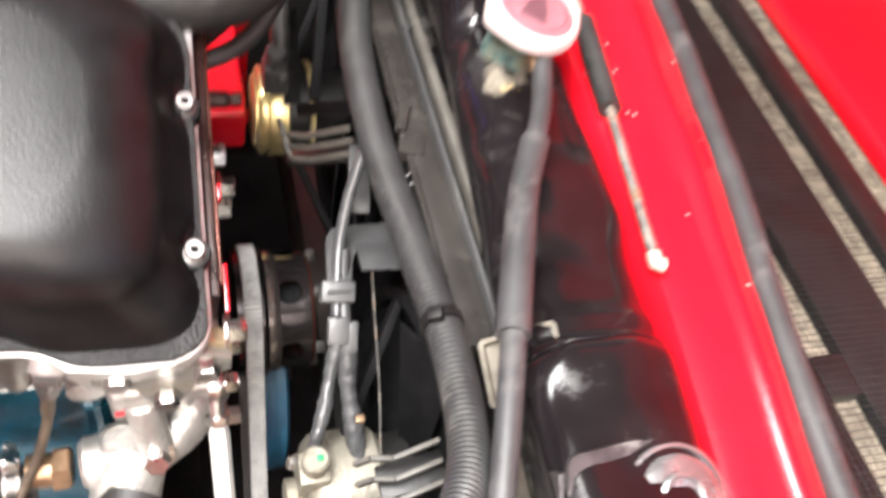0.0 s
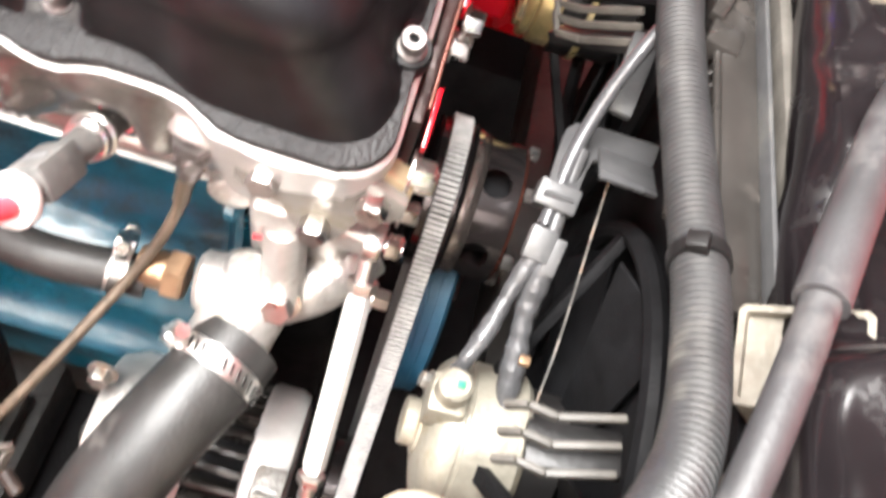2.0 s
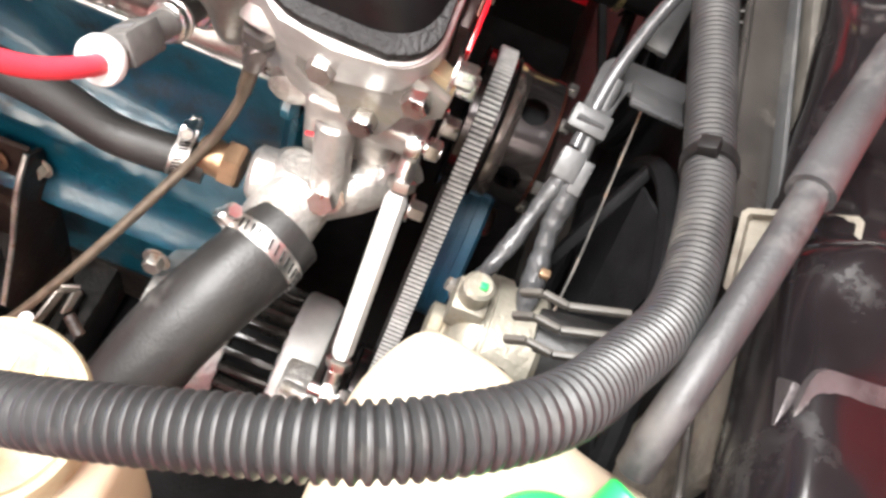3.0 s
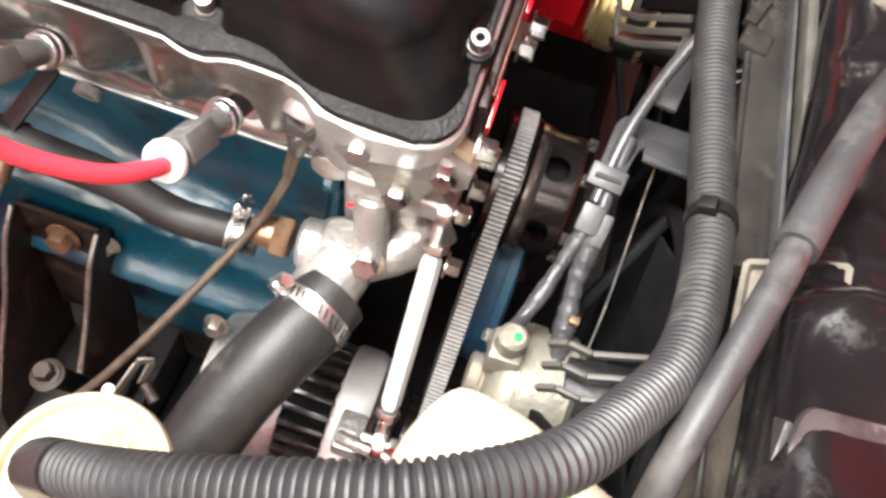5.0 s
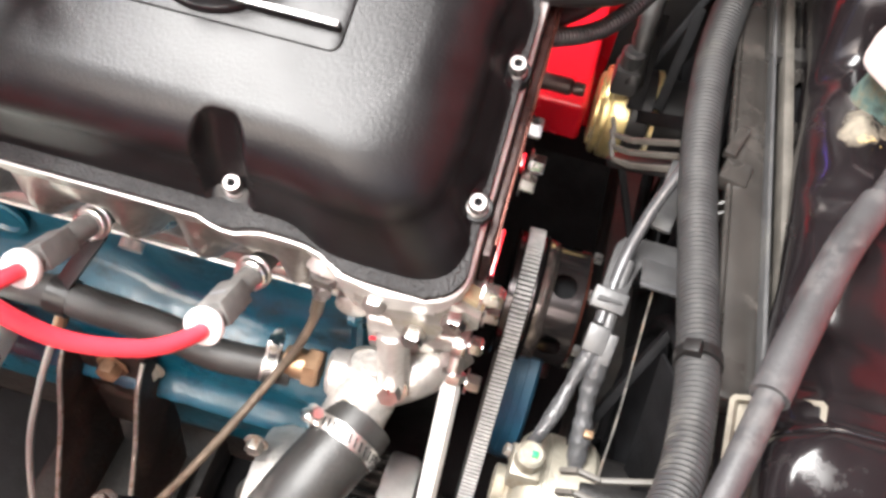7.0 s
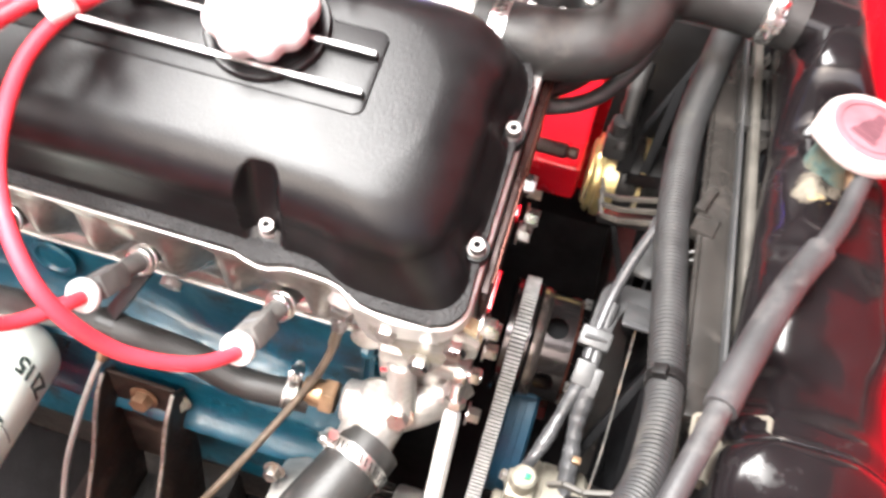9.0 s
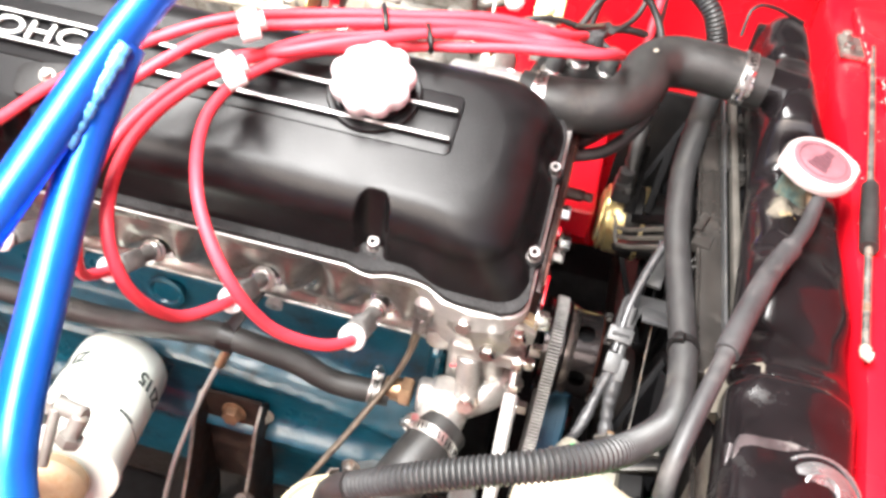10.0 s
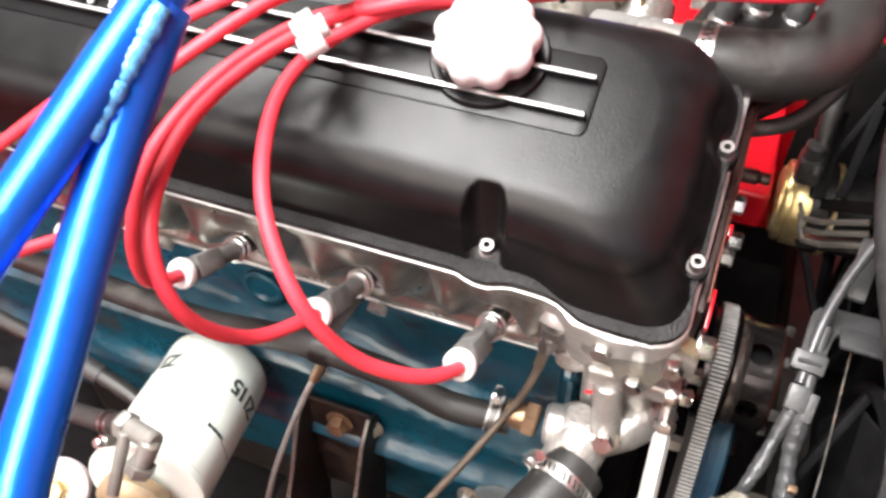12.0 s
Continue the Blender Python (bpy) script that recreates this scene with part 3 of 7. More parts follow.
for sy in (-0.74, 0.78):
    w = part("wheel", lathe([(0.10, -0.06), (0.17, -0.055), (0.17, 0.055), (0.10, 0.06)], 40, frame_at((-0.16, sy, 0.285), (0, 1, 0))), STEEL_DULL, car, "steel road wheel")
    part("tyre", lathe([(0.172, -0.075), (0.24, -0.088), (0.277, -0.075), (0.285, -0.05), (0.285, 0.05), (0.277, 0.075), (0.24, 0.088), (0.172, 0.075)], 48, frame_at((-0.16, sy, 0.285), (0, 1, 0))), RUBBER, w, "black rubber tyre")
# prop rod bracket and stampings at the far corner
part("hinge_bracket", join(box((0.026, 0.045, 0.006), Matrix.Translation((0.398, 0.405, 0.925)), 0.001), hex_bolt((0.393, 0.392, 0.928), (0, 0, 1), 0.010, 0.006), hex_bolt((0.393, 0.42, 0.928), (0, 0, 1), 0.010, 0.006)), STEEL_DULL, car, "dull steel prop rod bracket")
part("panel_stamping", join(box((0.05, 0.16, 0.014), Matrix.Translation((0.435, 0.42, 0.925)), 0.006, 3), box((0.03, 0.05, 0.012), Matrix.Translation((0.435, 0.31, 0.924)), 0.005, 3)), RED, car)

prop = thing("bonnet_prop_rod", "thin steel bonnet prop rod resting on the red panel", "rod", (0.38, 0.15, 0.93))
part("rod", tube([(0.420, 0.405, 0.930), (0.3945, 0.213, 0.928), (0.357, -0.052, 0.927)], 0.0032, 10, 0.02), STEEL_DULL, prop)
part("grip_sleeve", tube([(0.3845, 0.143, 0.928), (0.3725, 0.058, 0.928)], 0.0075, 12, 0.01), RUBBER, prop, "black rubber grip sleeve")
part("rod_tip", tube([(0.357, -0.052, 0.927), (0.356, -0.058, 0.927), (0.360, -0.060, 0.927)], 0.0042, 8, 0.003), CASTGREY, prop)

# ---- engine block, sump and mount ----
block = thing("engine_block", "teal enamelled cast iron engine block with oily grime", "engine", (-0.2, 0.1, 0.4))


def block_side():
    """The near face of the block, a casting with ribs, steps and core-plug bosses."""
    V, F = [], []
    nx, nz = 150, 60
    for i in range(nx + 1):
        x = -0.62 + (0.064 + 0.62) * i / nx
        for k in range(nz + 1):
            z = 0.535 + (0.775 - 0.535) * k / nz
            y = 0.012
            y -= 0.020 * math.exp(-((z - 0.768) / 0.010) ** 4)
            lower = 0.655 - 0.02 * math.tanh((x + 0.02) * 12)
            y -= 0.030 / (1 + math.exp((z - lower) / 0.004))
            y -= 0.012 * math.exp(-((z - lower + 0.012) / 0.012) ** 2)
            y -= 0.018 * math.exp(-((z - 0.575) / 0.012) ** 2)
            for bx in (-0.30, -0.155, -0.01):
                y += 0.010 * math.exp(-(((x - bx) / 0.055) ** 4 + ((z - 0.715) / 0.030) ** 4))
            y -= 0.018 * math.exp(-((x - 0.058) / 0.008) ** 4) * (z > 0.66)
            y += 0.0008 * noise.noise((x * 60, z * 60, 0))
            V.append((x, y, z))
    for i in range(nx):
        for k in range(nz):
            a = i * (nz + 1) + k
            F.append((a, a + nz + 1, a + nz + 2, a + 1))
    return V, F


part("casting", block_side(), TEAL, block)
part("crankcase", join(box((0.66, 0.20, 0.25), Matrix.Translation((-0.285, 0.125, 0.655)), 0.01), box((0.62, 0.17, 0.14), Matrix.Translation((-0.27, 0.09, 0.47)), 0.02)), TEAL, block)
part("sump", box((0.5, 0.15, 0.14), Matrix.Translation((-0.3, 0.085, 0.40)), 0.02, 3), GRIME, block, "oily black sump")
# Timing cover is near-black: the shade behind the hub is in its colour.
part("timing_cover", box((0.06, 0.16, 0.26), Matrix.Translation((0.092, 0.120, 0.50)), 0.015, 3), SHADOWBLACK, block, "timing cover with shade in its colour")
part("core_plug", lathe([(0.020, 0), (0.020, 0.003), (0.016, 0.004), (0.014, 0.001), (0.001, 0.001)], 24, frame_at((-0.225, 0.012, 0.715), (0, -1, 0))), TEAL, block)
part("block_bolt", hex_bolt((-0.111, -0.024, 0.600), (0, -1, 0.15), 0.012, 0.007), CASTGREY, block, "bare cast bolt head")
part("block_bolt", hex_bolt((-0.004, -0.064, 0.617), (0, -1, 0.2), 0.012, 0.008), STEEL_DULL, block, "dull bolt head")

mount = thing("engine_mount", "black pressed steel engine mount bracket with rusty bolts", "bracket", (-0.15, -0.07, 0.5))


def mount_web(x):
    pts = [(-0.02, 0.618), (-0.034, 0.628), (-0.05, 0.61), (-0.075, 0.56), (-0.10, 0.52), (-0.135, 0.46), (-0.14, 0.42), (-0.03, 0.42), (-0.02, 0.5)]
    m = Matrix(((0, 0, 1, x), (1, 0, 0, 0), (0, 1, 0, 0), (0, 0, 0, 1)))
    return prism(pts, 0.004, m, 0.0008)


part("side_web", mount_web(-0.178), MOUNTBROWN, mount)
part("side_web", mount_web(-0.112), MOUNTBROWN, mount)
for x in (-0.178, -0.112):
    part("web_edge", tube([(x + 0.002, -0.034, 0.6285), (x + 0.002, -0.051, 0.610), (x + 0.002, -0.076, 0.560), (x + 0.002, -0.101, 0.520), (x + 0.002, -0.136, 0.460)], 0.0022, 8, 0.008), STEEL_DULL, mount, "worn bare web edge")
part("face_plate", box((0.066, 0.004, 0.15), Matrix.Translation((-0.145, -0.028, 0.55)), 0.001), MOUNTBROWN, mount, "rust-brown face plate")
part("foot", box((0.09, 0.12, 0.02), Matrix.Translation((-0.145, -0.09, 0.415)), 0.004), GRIME, mount)
part("mount_bolt", hex_bolt((-0.142, -0.032, 0.604), (0, -1, 0.1), 0.017, 0.010), RUST, mount, "rusty bolt head")
part("mount_bolt", join(hex_bolt((-0.0787, -0.1473, 0.6480), (-0.1, -0.1, 1), 0.011, 0.008), lathe([(0.0105, -0.002), (0.011, 0.0), (0.0095, 0.001)], 24, frame_at((-0.0787, -0.1473, 0.6475), (-0.1, -0.1, 1)))), MOUNTBROWN, mount, "brown dirty bolt with a washer")
part("support_arm", rod((-0.0787, -0.1470, 0.6470), (-0.0880, -0.1180, 0.5500), 0.0075, 14), SHADOWBLACK, mount, "black support arm")
part("pivot_bolt", join(rod((-0.02, -0.06, 0.46), (-0.02, -0.06, 0.475), 0.018, 20), hexagon(0.019, 0.01, frame_at((-0.02, -0.06, 0.475), (0, 0, 1)))), GRIME, block)

# ---- cylinder head ----
head = thing("cylinder_head", "cast aluminium cylinder head with spark plug recesses", "engine", (-0.2, 0.05, 0.8))
PLUGS = [0.005, -0.096, -0.194, -0.291]


def head_face():
    V, F = [], []
    nx, nz = 420, 64
    for i in range(nx + 1):
        x = -0.50 + (0.062 + 0.50) * i / nx
        for k in range(nz + 1):
            z = -0.116 + 0.116 * k / nz
            y = -0.049 - 0.006 * math.sin(max(0.0, min(1.0, (z + 0.1) / 0.1)) * math.pi)
            y -= 0.007 * math.exp(-((z + 0.116) / 0.009) ** 4)
            bump = 0.0
            for px in PLUGS:
                d2 = ((x - px) / 0.0185) ** 2 + ((z + 0.078) / 0.024) ** 2
                bump += 0.020 * math.exp(-d2 ** 2)
                for sx, sz, wx, wz, h in ((0.024, 0.052, 0.010, 0.026, -0.012), (0.069, 0.048, 0.012, 0.026, -0.013), (0.046, 0.050, 0.008, 0.032, 0.015), (0.046, 0.094, 0.016, 0.010, -0.004), (0.0, 0.028, 0.014, 0.012, -0.005)):
                    bump += h * math.exp(-((x - px - sx) / wx) ** 2 - ((z + sz) / wz) ** 2)
            bump -= 0.010 * math.exp(-((z + 0.004) / 0.008) ** 4) * 0.6
            V.append(eng(x, y + bump + 0.0006 * noise.noise((x * 70, z * 70, 3)), z))
    for i in range(nx):
        for k in range(nz):
            a = i * (nz + 1) + k
            F.append((a, a + nz + 1, a + nz + 2, a + 1))
    return V, F


part("casting", head_face(), ALU_HEAD, head)
part("lower_edge", moved(box((0.545, 0.0022, 0.0030), Matrix.Translation((-0.222, -0.0575, -0.1150)), 0.0006), TILT), ALU_MACH, head, "bright machined lower edge")
for x in (0.030, -0.058, -0.155):
    for k in range(3):
        part("stamp_mark", moved(box((0.0032, 0.0008, 0.0045), Matrix.Translation((x + 0.0062 * k, -0.0570, -0.1065)), 0.0002), TILT), ALU_MACH, head)
part("body", moved(box((0.62, 0.17, 0.112), Matrix.Translation((-0.186, 0.05, -0.057)), 0.003), TILT), ALU, head)
# front corner of the head, machined bright, follows the cover's bulge
CORNER = [(0.03, -0.052), (0.046, -0.056), (0.060, -0.0655), (0.085, -0.069), (0.112, -0.0665)] + arc(0.1065, -0.046, 0.0205, -80, 0, 6) + [(0.1270, 0.14), (0.03, 0.14)]
part("front_corner", moved(prism(CORNER, 0.108, Matrix.Translation((0, 0, -0.110)), 0.0015), TILT), ALU_MACH, head, "bright machined front corner")
# two short red strips along the front plate's edge
for y, long in ((-0.026, 0.026), (0.0285, 0.008)):
    part("front_gasket", moved(box((0.0022, long, 0.012), Matrix.Translation((0.1362, y, -0.026)), 0.0004), TILT), RED, head, "narrow red edge strip")
part("front_cover_plate", moved(box((0.0050, 0.165, 0.085), Matrix.Translation((0.1305, 0.052, -0.0605)), 0.0008), TILT), FRONTSTEEL, head, "thin brown-black steel front plate")
part("copper_edge", moved(box((0.0016, 0.150, 0.010), Matrix.Translation((0.1340, 0.052, -0.0240)), 0.0004), TILT), REDANOD, head, "thin copper gasket edge")
part("head_lug", moved(plate_with_hole(arc(0, 0, 0.008, 0, 345, 23), arc(0, 0, 0.0035, 0, 345, 23), 0.006, Matrix.Translation((-0.098, -0.0600, -0.117)) @ Matrix.Rotation(radians(90), 4, "X")), TILT), ALU, head)
part("head_lug", moved(plate_with_hole(arc(0, 0, 0.008, 0, 345, 23), arc(0, 0, 0.0035, 0, 345, 23), 0.006, Matrix.Translation((-0.295, -0.0585, -0.116)) @ Matrix.Rotation(radians(90), 4, "X")), TILT), ALU, head)
for p, ax in (((0.1315, 0.066, 0.886), (1, 0, 0)), ((0.1395, 0.084, 0.837), (1, 0, 0)), ((0.137, 0.076, 0.826), (1, 0, 0)), ((0.1335, -0.036, 0.859), (1, 0, 0)), ((0.136, -0.028, 0.845), (1, 0, 0)), ((0.137, 0.006, 0.772), (1, 0, 0)), ((0.137, -0.014, 0.712), (1, 0, 0))):
    part("front_bolt", hex_bolt(p, ax, 0.0115, 0.009), STEEL, head, "bright zinc bolt head")
part("core_boss", moved(lathe([(0.011, 0), (0.011, 0.012), (0.008, 0.014)], 20, frame_at((0.058, -0.055, -0.095), (0, -1, 0.3))), TILT), ALU, head)

# pump blanking plate on the head's side, upright
plate = thing("blanking_plate", "aluminium blanking plate with three bright bolts", "plate", (0.099, -0.045, 0.80), shift=(0.0026, 0.0045, 0.0026))
outline = [(0.063, 0.852), (0.063, 0.836), (0.071, 0.829), (0.084, 0.826), (0.088, 0.816), (0.094, 0.809), (0.101, 0.807), (0.108, 0.810), (0.113, 0.819), (0.117, 0.830), (0.128, 0.835), (0.1345, 0.840), (0.1345, 0.851), (0.120, 0.8585), (0.100, 0.8615), (0.080, 0.8615)]
pm = Matrix(((1, 0, 0, 0), (0, 0, -1, -0.038), (0, 1, 0, 0), (0, 0, 0, 1)))
part("spacer", prism([(x, z + (0.003 if z > 0.85 else 0)) for x, z in outline], 0.010, pm, 0.0006), ALU_DIRTY, plate, "brown stained spacer")
part("face", prism([(x * 0.985 + 0.0015, z * 0.99 + 0.0078) for x, z in outline], 0.006, pm @ Matrix.Translation((0, 0, 0.010)), 0.0012), ALU_GREY, plate, "grey matt aluminium face")
for x, z in ((0.077, 0.845), (0.100, 0.820), (0.121, 0.848)):
    part("bolt", hex_bolt((x, -0.053, z), (0, -1, 0.05), 0.0118, 0.0085, False), STEEL, plate, "bright zinc bolt head")
part("ledge", box((0.062, 0.05, 0.016), Matrix.Translation((0.100, -0.022, 0.800)), 0.004, 3), ALU, plate, "cast aluminium ledge")

# ---- valve cover ----
cover = thing("valve_cover", "satin black painted valve cover with polished ribs", "engine cover", eng(-0.17, 0.05, 0.0))
X0, X1, Y0, Y1 = -0.48, 0.1185, -0.047, 0.128


def ring(inset, r, z):
    """One level of the cover: a rounded outline with evenly spaced points."""
    x0, x1, y0, y1 = X0 + inset, X1 - 0.002 - inset * 1.05, Y0 + inset * 0.97, Y1 - inset
    pts = []
    n = 380
    for i in range(n + 1):
        x = x0 + r + (x1 - x0 - 2 * r) * i / n
        pts.append((x, y0))
    pts += arc(x1 - r, y0 + r, r, -90, 0, 14)[1:]
    rb = max(r, 0.036 - 0.65 * inset)
    pts += [(x1, y0 + r + (y1 - rb - y0 - r) * i / 30) for i in range(1, 31)]
    pts += arc(x1 - rb, y1 - rb, rb, 0, 90, 10)[1:]
    pts += [(x1 - rb - (x1 - rb - x0 - r) * i / 40, y1) for i in range(1, 41)]
    pts += arc(x0 + r, y1 - r, r, 90, 180, 8)[1:]
    pts += [(x0, y1 - r - (y1 - y0 - 2 * r) * i / 20) for i in range(1, 21)]
    pts += arc(x0 + r, y0 + r, r, 180, 270, 8)[1:-1]
    out = []
    for x, y in pts:
        if y < 0.03:
            w = 1 / (1 + math.exp(-(x - 0.043) / 0.006)) * max(0.0, min(1.0, (0.01 - y) / 0.05))
            y -= 0.0135 * w * (1 - max(0.0, min(1.0, (z - 0.004) / 0.062))) ** 1.05
            for gx in (-0.001, -0.285):
                d = (x - gx) / 0.0120
                floor_y = -0.0375 + 0.40 * (z - 0.008) - 0.008 * d ** 4
                if z > 0.0095 and floor_y > y:
                    y += (floor_y - y) * (1 - math.exp(-((floor_y - y) / 0.0035)))
                q = math.exp(-((x - gx) / 0.016) ** 4) * max(0.0, 1 - z / 0.012)
                y -= 0.004 * q
        if x > 0.09:
            k = (1 - max(0.0, min(1.0, (z - 0.004) / 0.062))) ** 1.05 * max(0.0, min(1.0, (x - 0.09) / 0.02))
            for by in (-0.0137, 0.0652):
                k *= 1 - 1.0 * math.exp(-((y - by) / 0.0125) ** 4) * (z > 0.009)
            x += 0.0065 * k
        out.append((x, y, z))
    return out


def cover_shell():
    levels = [(0.0, 0.022, 0.002), (0.0, 0.022, 0.008), (0.0015, 0.023, 0.012), (0.0027, 0.0245, 0.017), (0.0042, 0.026, 0.022), (0.0060, 0.028, 0.027), (0.0078, 0.030, 0.033)]
    R, c = 0.031, (0.0405, 0.036)
    for i in range(1, 31):
        a = radians(180 - 84 * i / 30)
        levels.append((c[0] + R * 1.02 * math.cos(a), 0.032 + 0.012 * i / 30, c[1] + R * 0.93 * math.sin(a)))
    levels += [(0.054, 0.030, 0.0651), (0.064, 0.018, 0.0654), (0.076, 0.006, 0.0656)]
    rings = [ring(*l) for l in levels]
    n = len(rings[0])
    V = [eng(*p) for r in rings for p in r]
    F = []
    for k in range(len(rings) - 1):
        for i in range(n):
            j = (i + 1) % n
            F.append((k * n + i, k * n + j, (k + 1) * n + j, (k + 1) * n + i))
    F.append(tuple(range((len(rings) - 1) * n, len(rings) * n)))
    return V, F


part("shell", cover_shell(), COVER, cover)
lip = [(X0 - 0.006, Y1 + 0.006), (X0 - 0.006, -0.055)]
for i in range(80):
    x = X0 + (0.108 - X0) * i / 79
    y = -0.0545 - 0.0115 / (1 + math.exp(-(x - 0.055) / 0.005))
    for gx in (-0.001, -0.285):
        y -= 0.004 * math.exp(-((x - gx) / 0.012) ** 4)
    lip.append((x, y))
lip += arc(0.1060, -0.0460, 0.0192, -80, -5, 8) + [(0.1245, -0.03)] + arc(0.0885, Y1 - 0.032, 0.036, 0, 90, 8)
part("flange", moved(prism(lip, 0.0085, Matrix.Translation((0, 0, 0.001)), 0.0015), TILT), LIP, cover)
part("gasket_line", moved(prism([(x, y - 0.0012) for x, y in lip], 0.0024, Matrix.Translation((0, 0, -0.0014)), 0.0003), TILT), ALU_MACH, cover, "bright machined sealing edge")
# raised top panel and its two polished ribs
part("top_panel", moved(prism([(-0.46, 0.0225)] + arc(0.0365, 0.0285, 0.006, -90, 0, 6) + arc(0.0365, 0.0705, 0.006, 0, 90, 6) + [(-0.46, 0.0765)], 0.0013, Matrix.Translation((0, 0, 0.0652)), 0.0012), TILT), COVER, cover)
for y in (0.0338, 0.0590):
    part("rib", moved(box((0.494, 0.0034, 0.006), Matrix.Translation((-0.2065, y, 0.0687)), 0.001), TILT), COVER, cover)
    part("rib_face", moved(box((0.492, 0.0024, 0.0012), Matrix.Translation((-0.2065, y, 0.0720)), 0.0003), TILT), ALU_MACH, cover, "polished bare rib face")
text_part("lettering", "OHC", 0.0245, TILT @ Matrix.Translation((-0.299, 0.0455, 0.0698)) @ Matrix.Scale(1.45, 4, (1, 0, 0)), ALU_MACH, cover, 0.0011, "polished raised lettering")
part("letter_dot", moved(lathe([(0.0028, 0), (0.0028, 0.0022), (0.002, 0.0026)], 14, Matrix.Translation((-0.352, 0.0455, 0.0690))), TILT), ALU_MACH, cover)
part("letter_bar", moved(box((0.085, 0.013, 0.0022), Matrix.Translation((-0.41, 0.0455, 0.0702)), 0.0004), TILT), ALU_MACH, cover, "polished raised plate")
for p in ((-0.001, -0.0375, 0.0085), (0.1205, -0.0145, 0.0100), (0.1205, 0.0650, 0.0070), (-0.285, -0.0385, 0.0095)):
    part("cover_bolt_boss", moved(lathe([(0.0082, -0.008), (0.0082, 0.0), (0.0074, 0.0012)], 24, Matrix.Translation(p)), TILT), COVER, cover)
    b = part("cover_bolt", moved(socket_bolt(Vector(p) + Vector((0, 0, 0.0012)), (0, 0, 1)), TILT), BOLT_GREY, cover, "dulled steel socket-head bolt")
    # Near-black hexagon paints the shade inside the bolt's socket.
    part("hex_socket", moved(socket_hole(Vector(p) + Vector((0, 0, 0.0012)), (0, 0, 1)), TILT), SHADOWBLACK, b, "hexagonal socket floor with shade in its colour")
# small cable lugs bolted on the cover's top
for x, y in ((-0.276, 0.006), (-0.36, 0.086)):
    q = TILT @ Matrix.Translation((x, y, 0.066)) @ Matrix.Rotation(radians(12), 4, "Z")
    part("bracket_lug", moved(prism(rounded(0.042, 0.03, 0.008), 0.004, Matrix(), 0.001), q), BLACK, cover, "black steel lug with a bolt")
    part("lug_bolt", hex_bolt(q @ Vector((0.004, 0.002, 0.004)), q.to_3x3() @ Vector((0, 0, 1)), 0.008, 0.004), STEEL_DULL, cover)

cap = thing("oil_filler_cap", "white lobed plastic oil filler cap on the black cover", "cap", eng(-0.027, 0.062, 0.067))
cm = TILT @ Matrix.Translation((-0.0265, 0.0615, 0.0665))
part("collar", lathe([(0.0365, 0), (0.0365, 0.0025), (0.0355, 0.0038), (0.0315, 0.0040), (0.030, 0.0030), (0.0275, 0.0032), (0.0265, 0.0075), (0.024, 0.0085)], 64, cm), COVER, cap, "black painted filler collar")
lobes = lambda a: 1 - 0.105 * (0.5 + 0.5 * math.cos(9 * a + 0.6)) ** 1.8
part("grip", lathe([(0.025, 0.0070), (0.0285, 0.0078), (0.0310, 0.0120), (0.0326, 0.0170), (0.0328, 0.0200), (0.0318, 0.0235), (0.0290, 0.0262), (0.0250, 0.0275), (0.0215, 0.0279), (0.0204, 0.0276), (0.0199, 0.0262), (0.0192, 0.0254), (0.001, 0.0250)], 108, cm, lobes), CAPWHITE, cap)
part("neck", lathe([(0.0245, 0.006), (0.0245, 0.0085)], 32, cm), BLACK, cap)


# ---- spark plugs and leads ----
def plug_set(x, ring_at, name="spark_plug_lead"):
    base = eng(x, -0.036, -0.089)
    tip = Vector(ring_at)
    d = (tip - base).normalized()
    t = thing(name, "red silicone plug lead with grey boot and white ring", "spark plug lead", base, "spark plug leads")
    L = (tip - base).length
    f = frame_at(base, d)
    part("plug", join(hexagon(0.0200, 0.009, frame_at(base + d * 0.010, d)), lathe([(0.0085, 0.010), (0.0135, 0.0105), (0.0140, 0.013), (0.0122, 0.0145)], 28, f), rod(base + d * 0.018, base + d * 0.026, 0.0070, 20)), STEEL, t, "bright plated spark plug")
    for h, r in ((0.0450, 0.0108), (0.0500, 0.0096)):
        part("collar", lathe([(0.0070, h), (r - 0.0008, h), (r, h + 0.0010), (r, h + 0.0028), (r - 0.0010, h + 0.0036), (0.0070, h + 0.0034)], 32, f), STEEL, t, "chrome collar")
    part("boot", lathe([(0.0060, 0.0205), (0.0072, 0.0225), (0.0070, 0.05), (0.0068, 0.055), (0.0066, L - 0.004)], 24, f), BOOT, t, "grey rubber plug boot")
    grips = [box((0.0155, 0.0155, 0.028), f @ Matrix.Rotation(radians(30), 4, "Z") @ Matrix.Translation((0, 0, L - 0.024)), 0.0022)]
    part("boot_grip", join(*grips), BOOT, t)
    part("grip_marks", box((0.010, 0.0006, 0.004), f @ Matrix.Rotation(radians(30), 4, "Z") @ Matrix.Translation((0.0, 0.0078, L - 0.022)), 0), TAPE, t)
    part("ring", lathe([(0.0066, -0.0034), (0.0098, -0.0030), (0.0106, -0.001), (0.0106, 0.0020), (0.0096, 0.0034), (0.0045, 0.0036)], 32, frame_at(tip, d)), WHITE, t, "white plastic ring")
    return t, tip, d


def lead(t, pts, r=0.0044):
    part("lead_wire", tube(pts, r, 14, 0.004), LEAD, t, "red silicone ignition wire")


def on_cover(x, y, h):
    return eng(x, y, h)


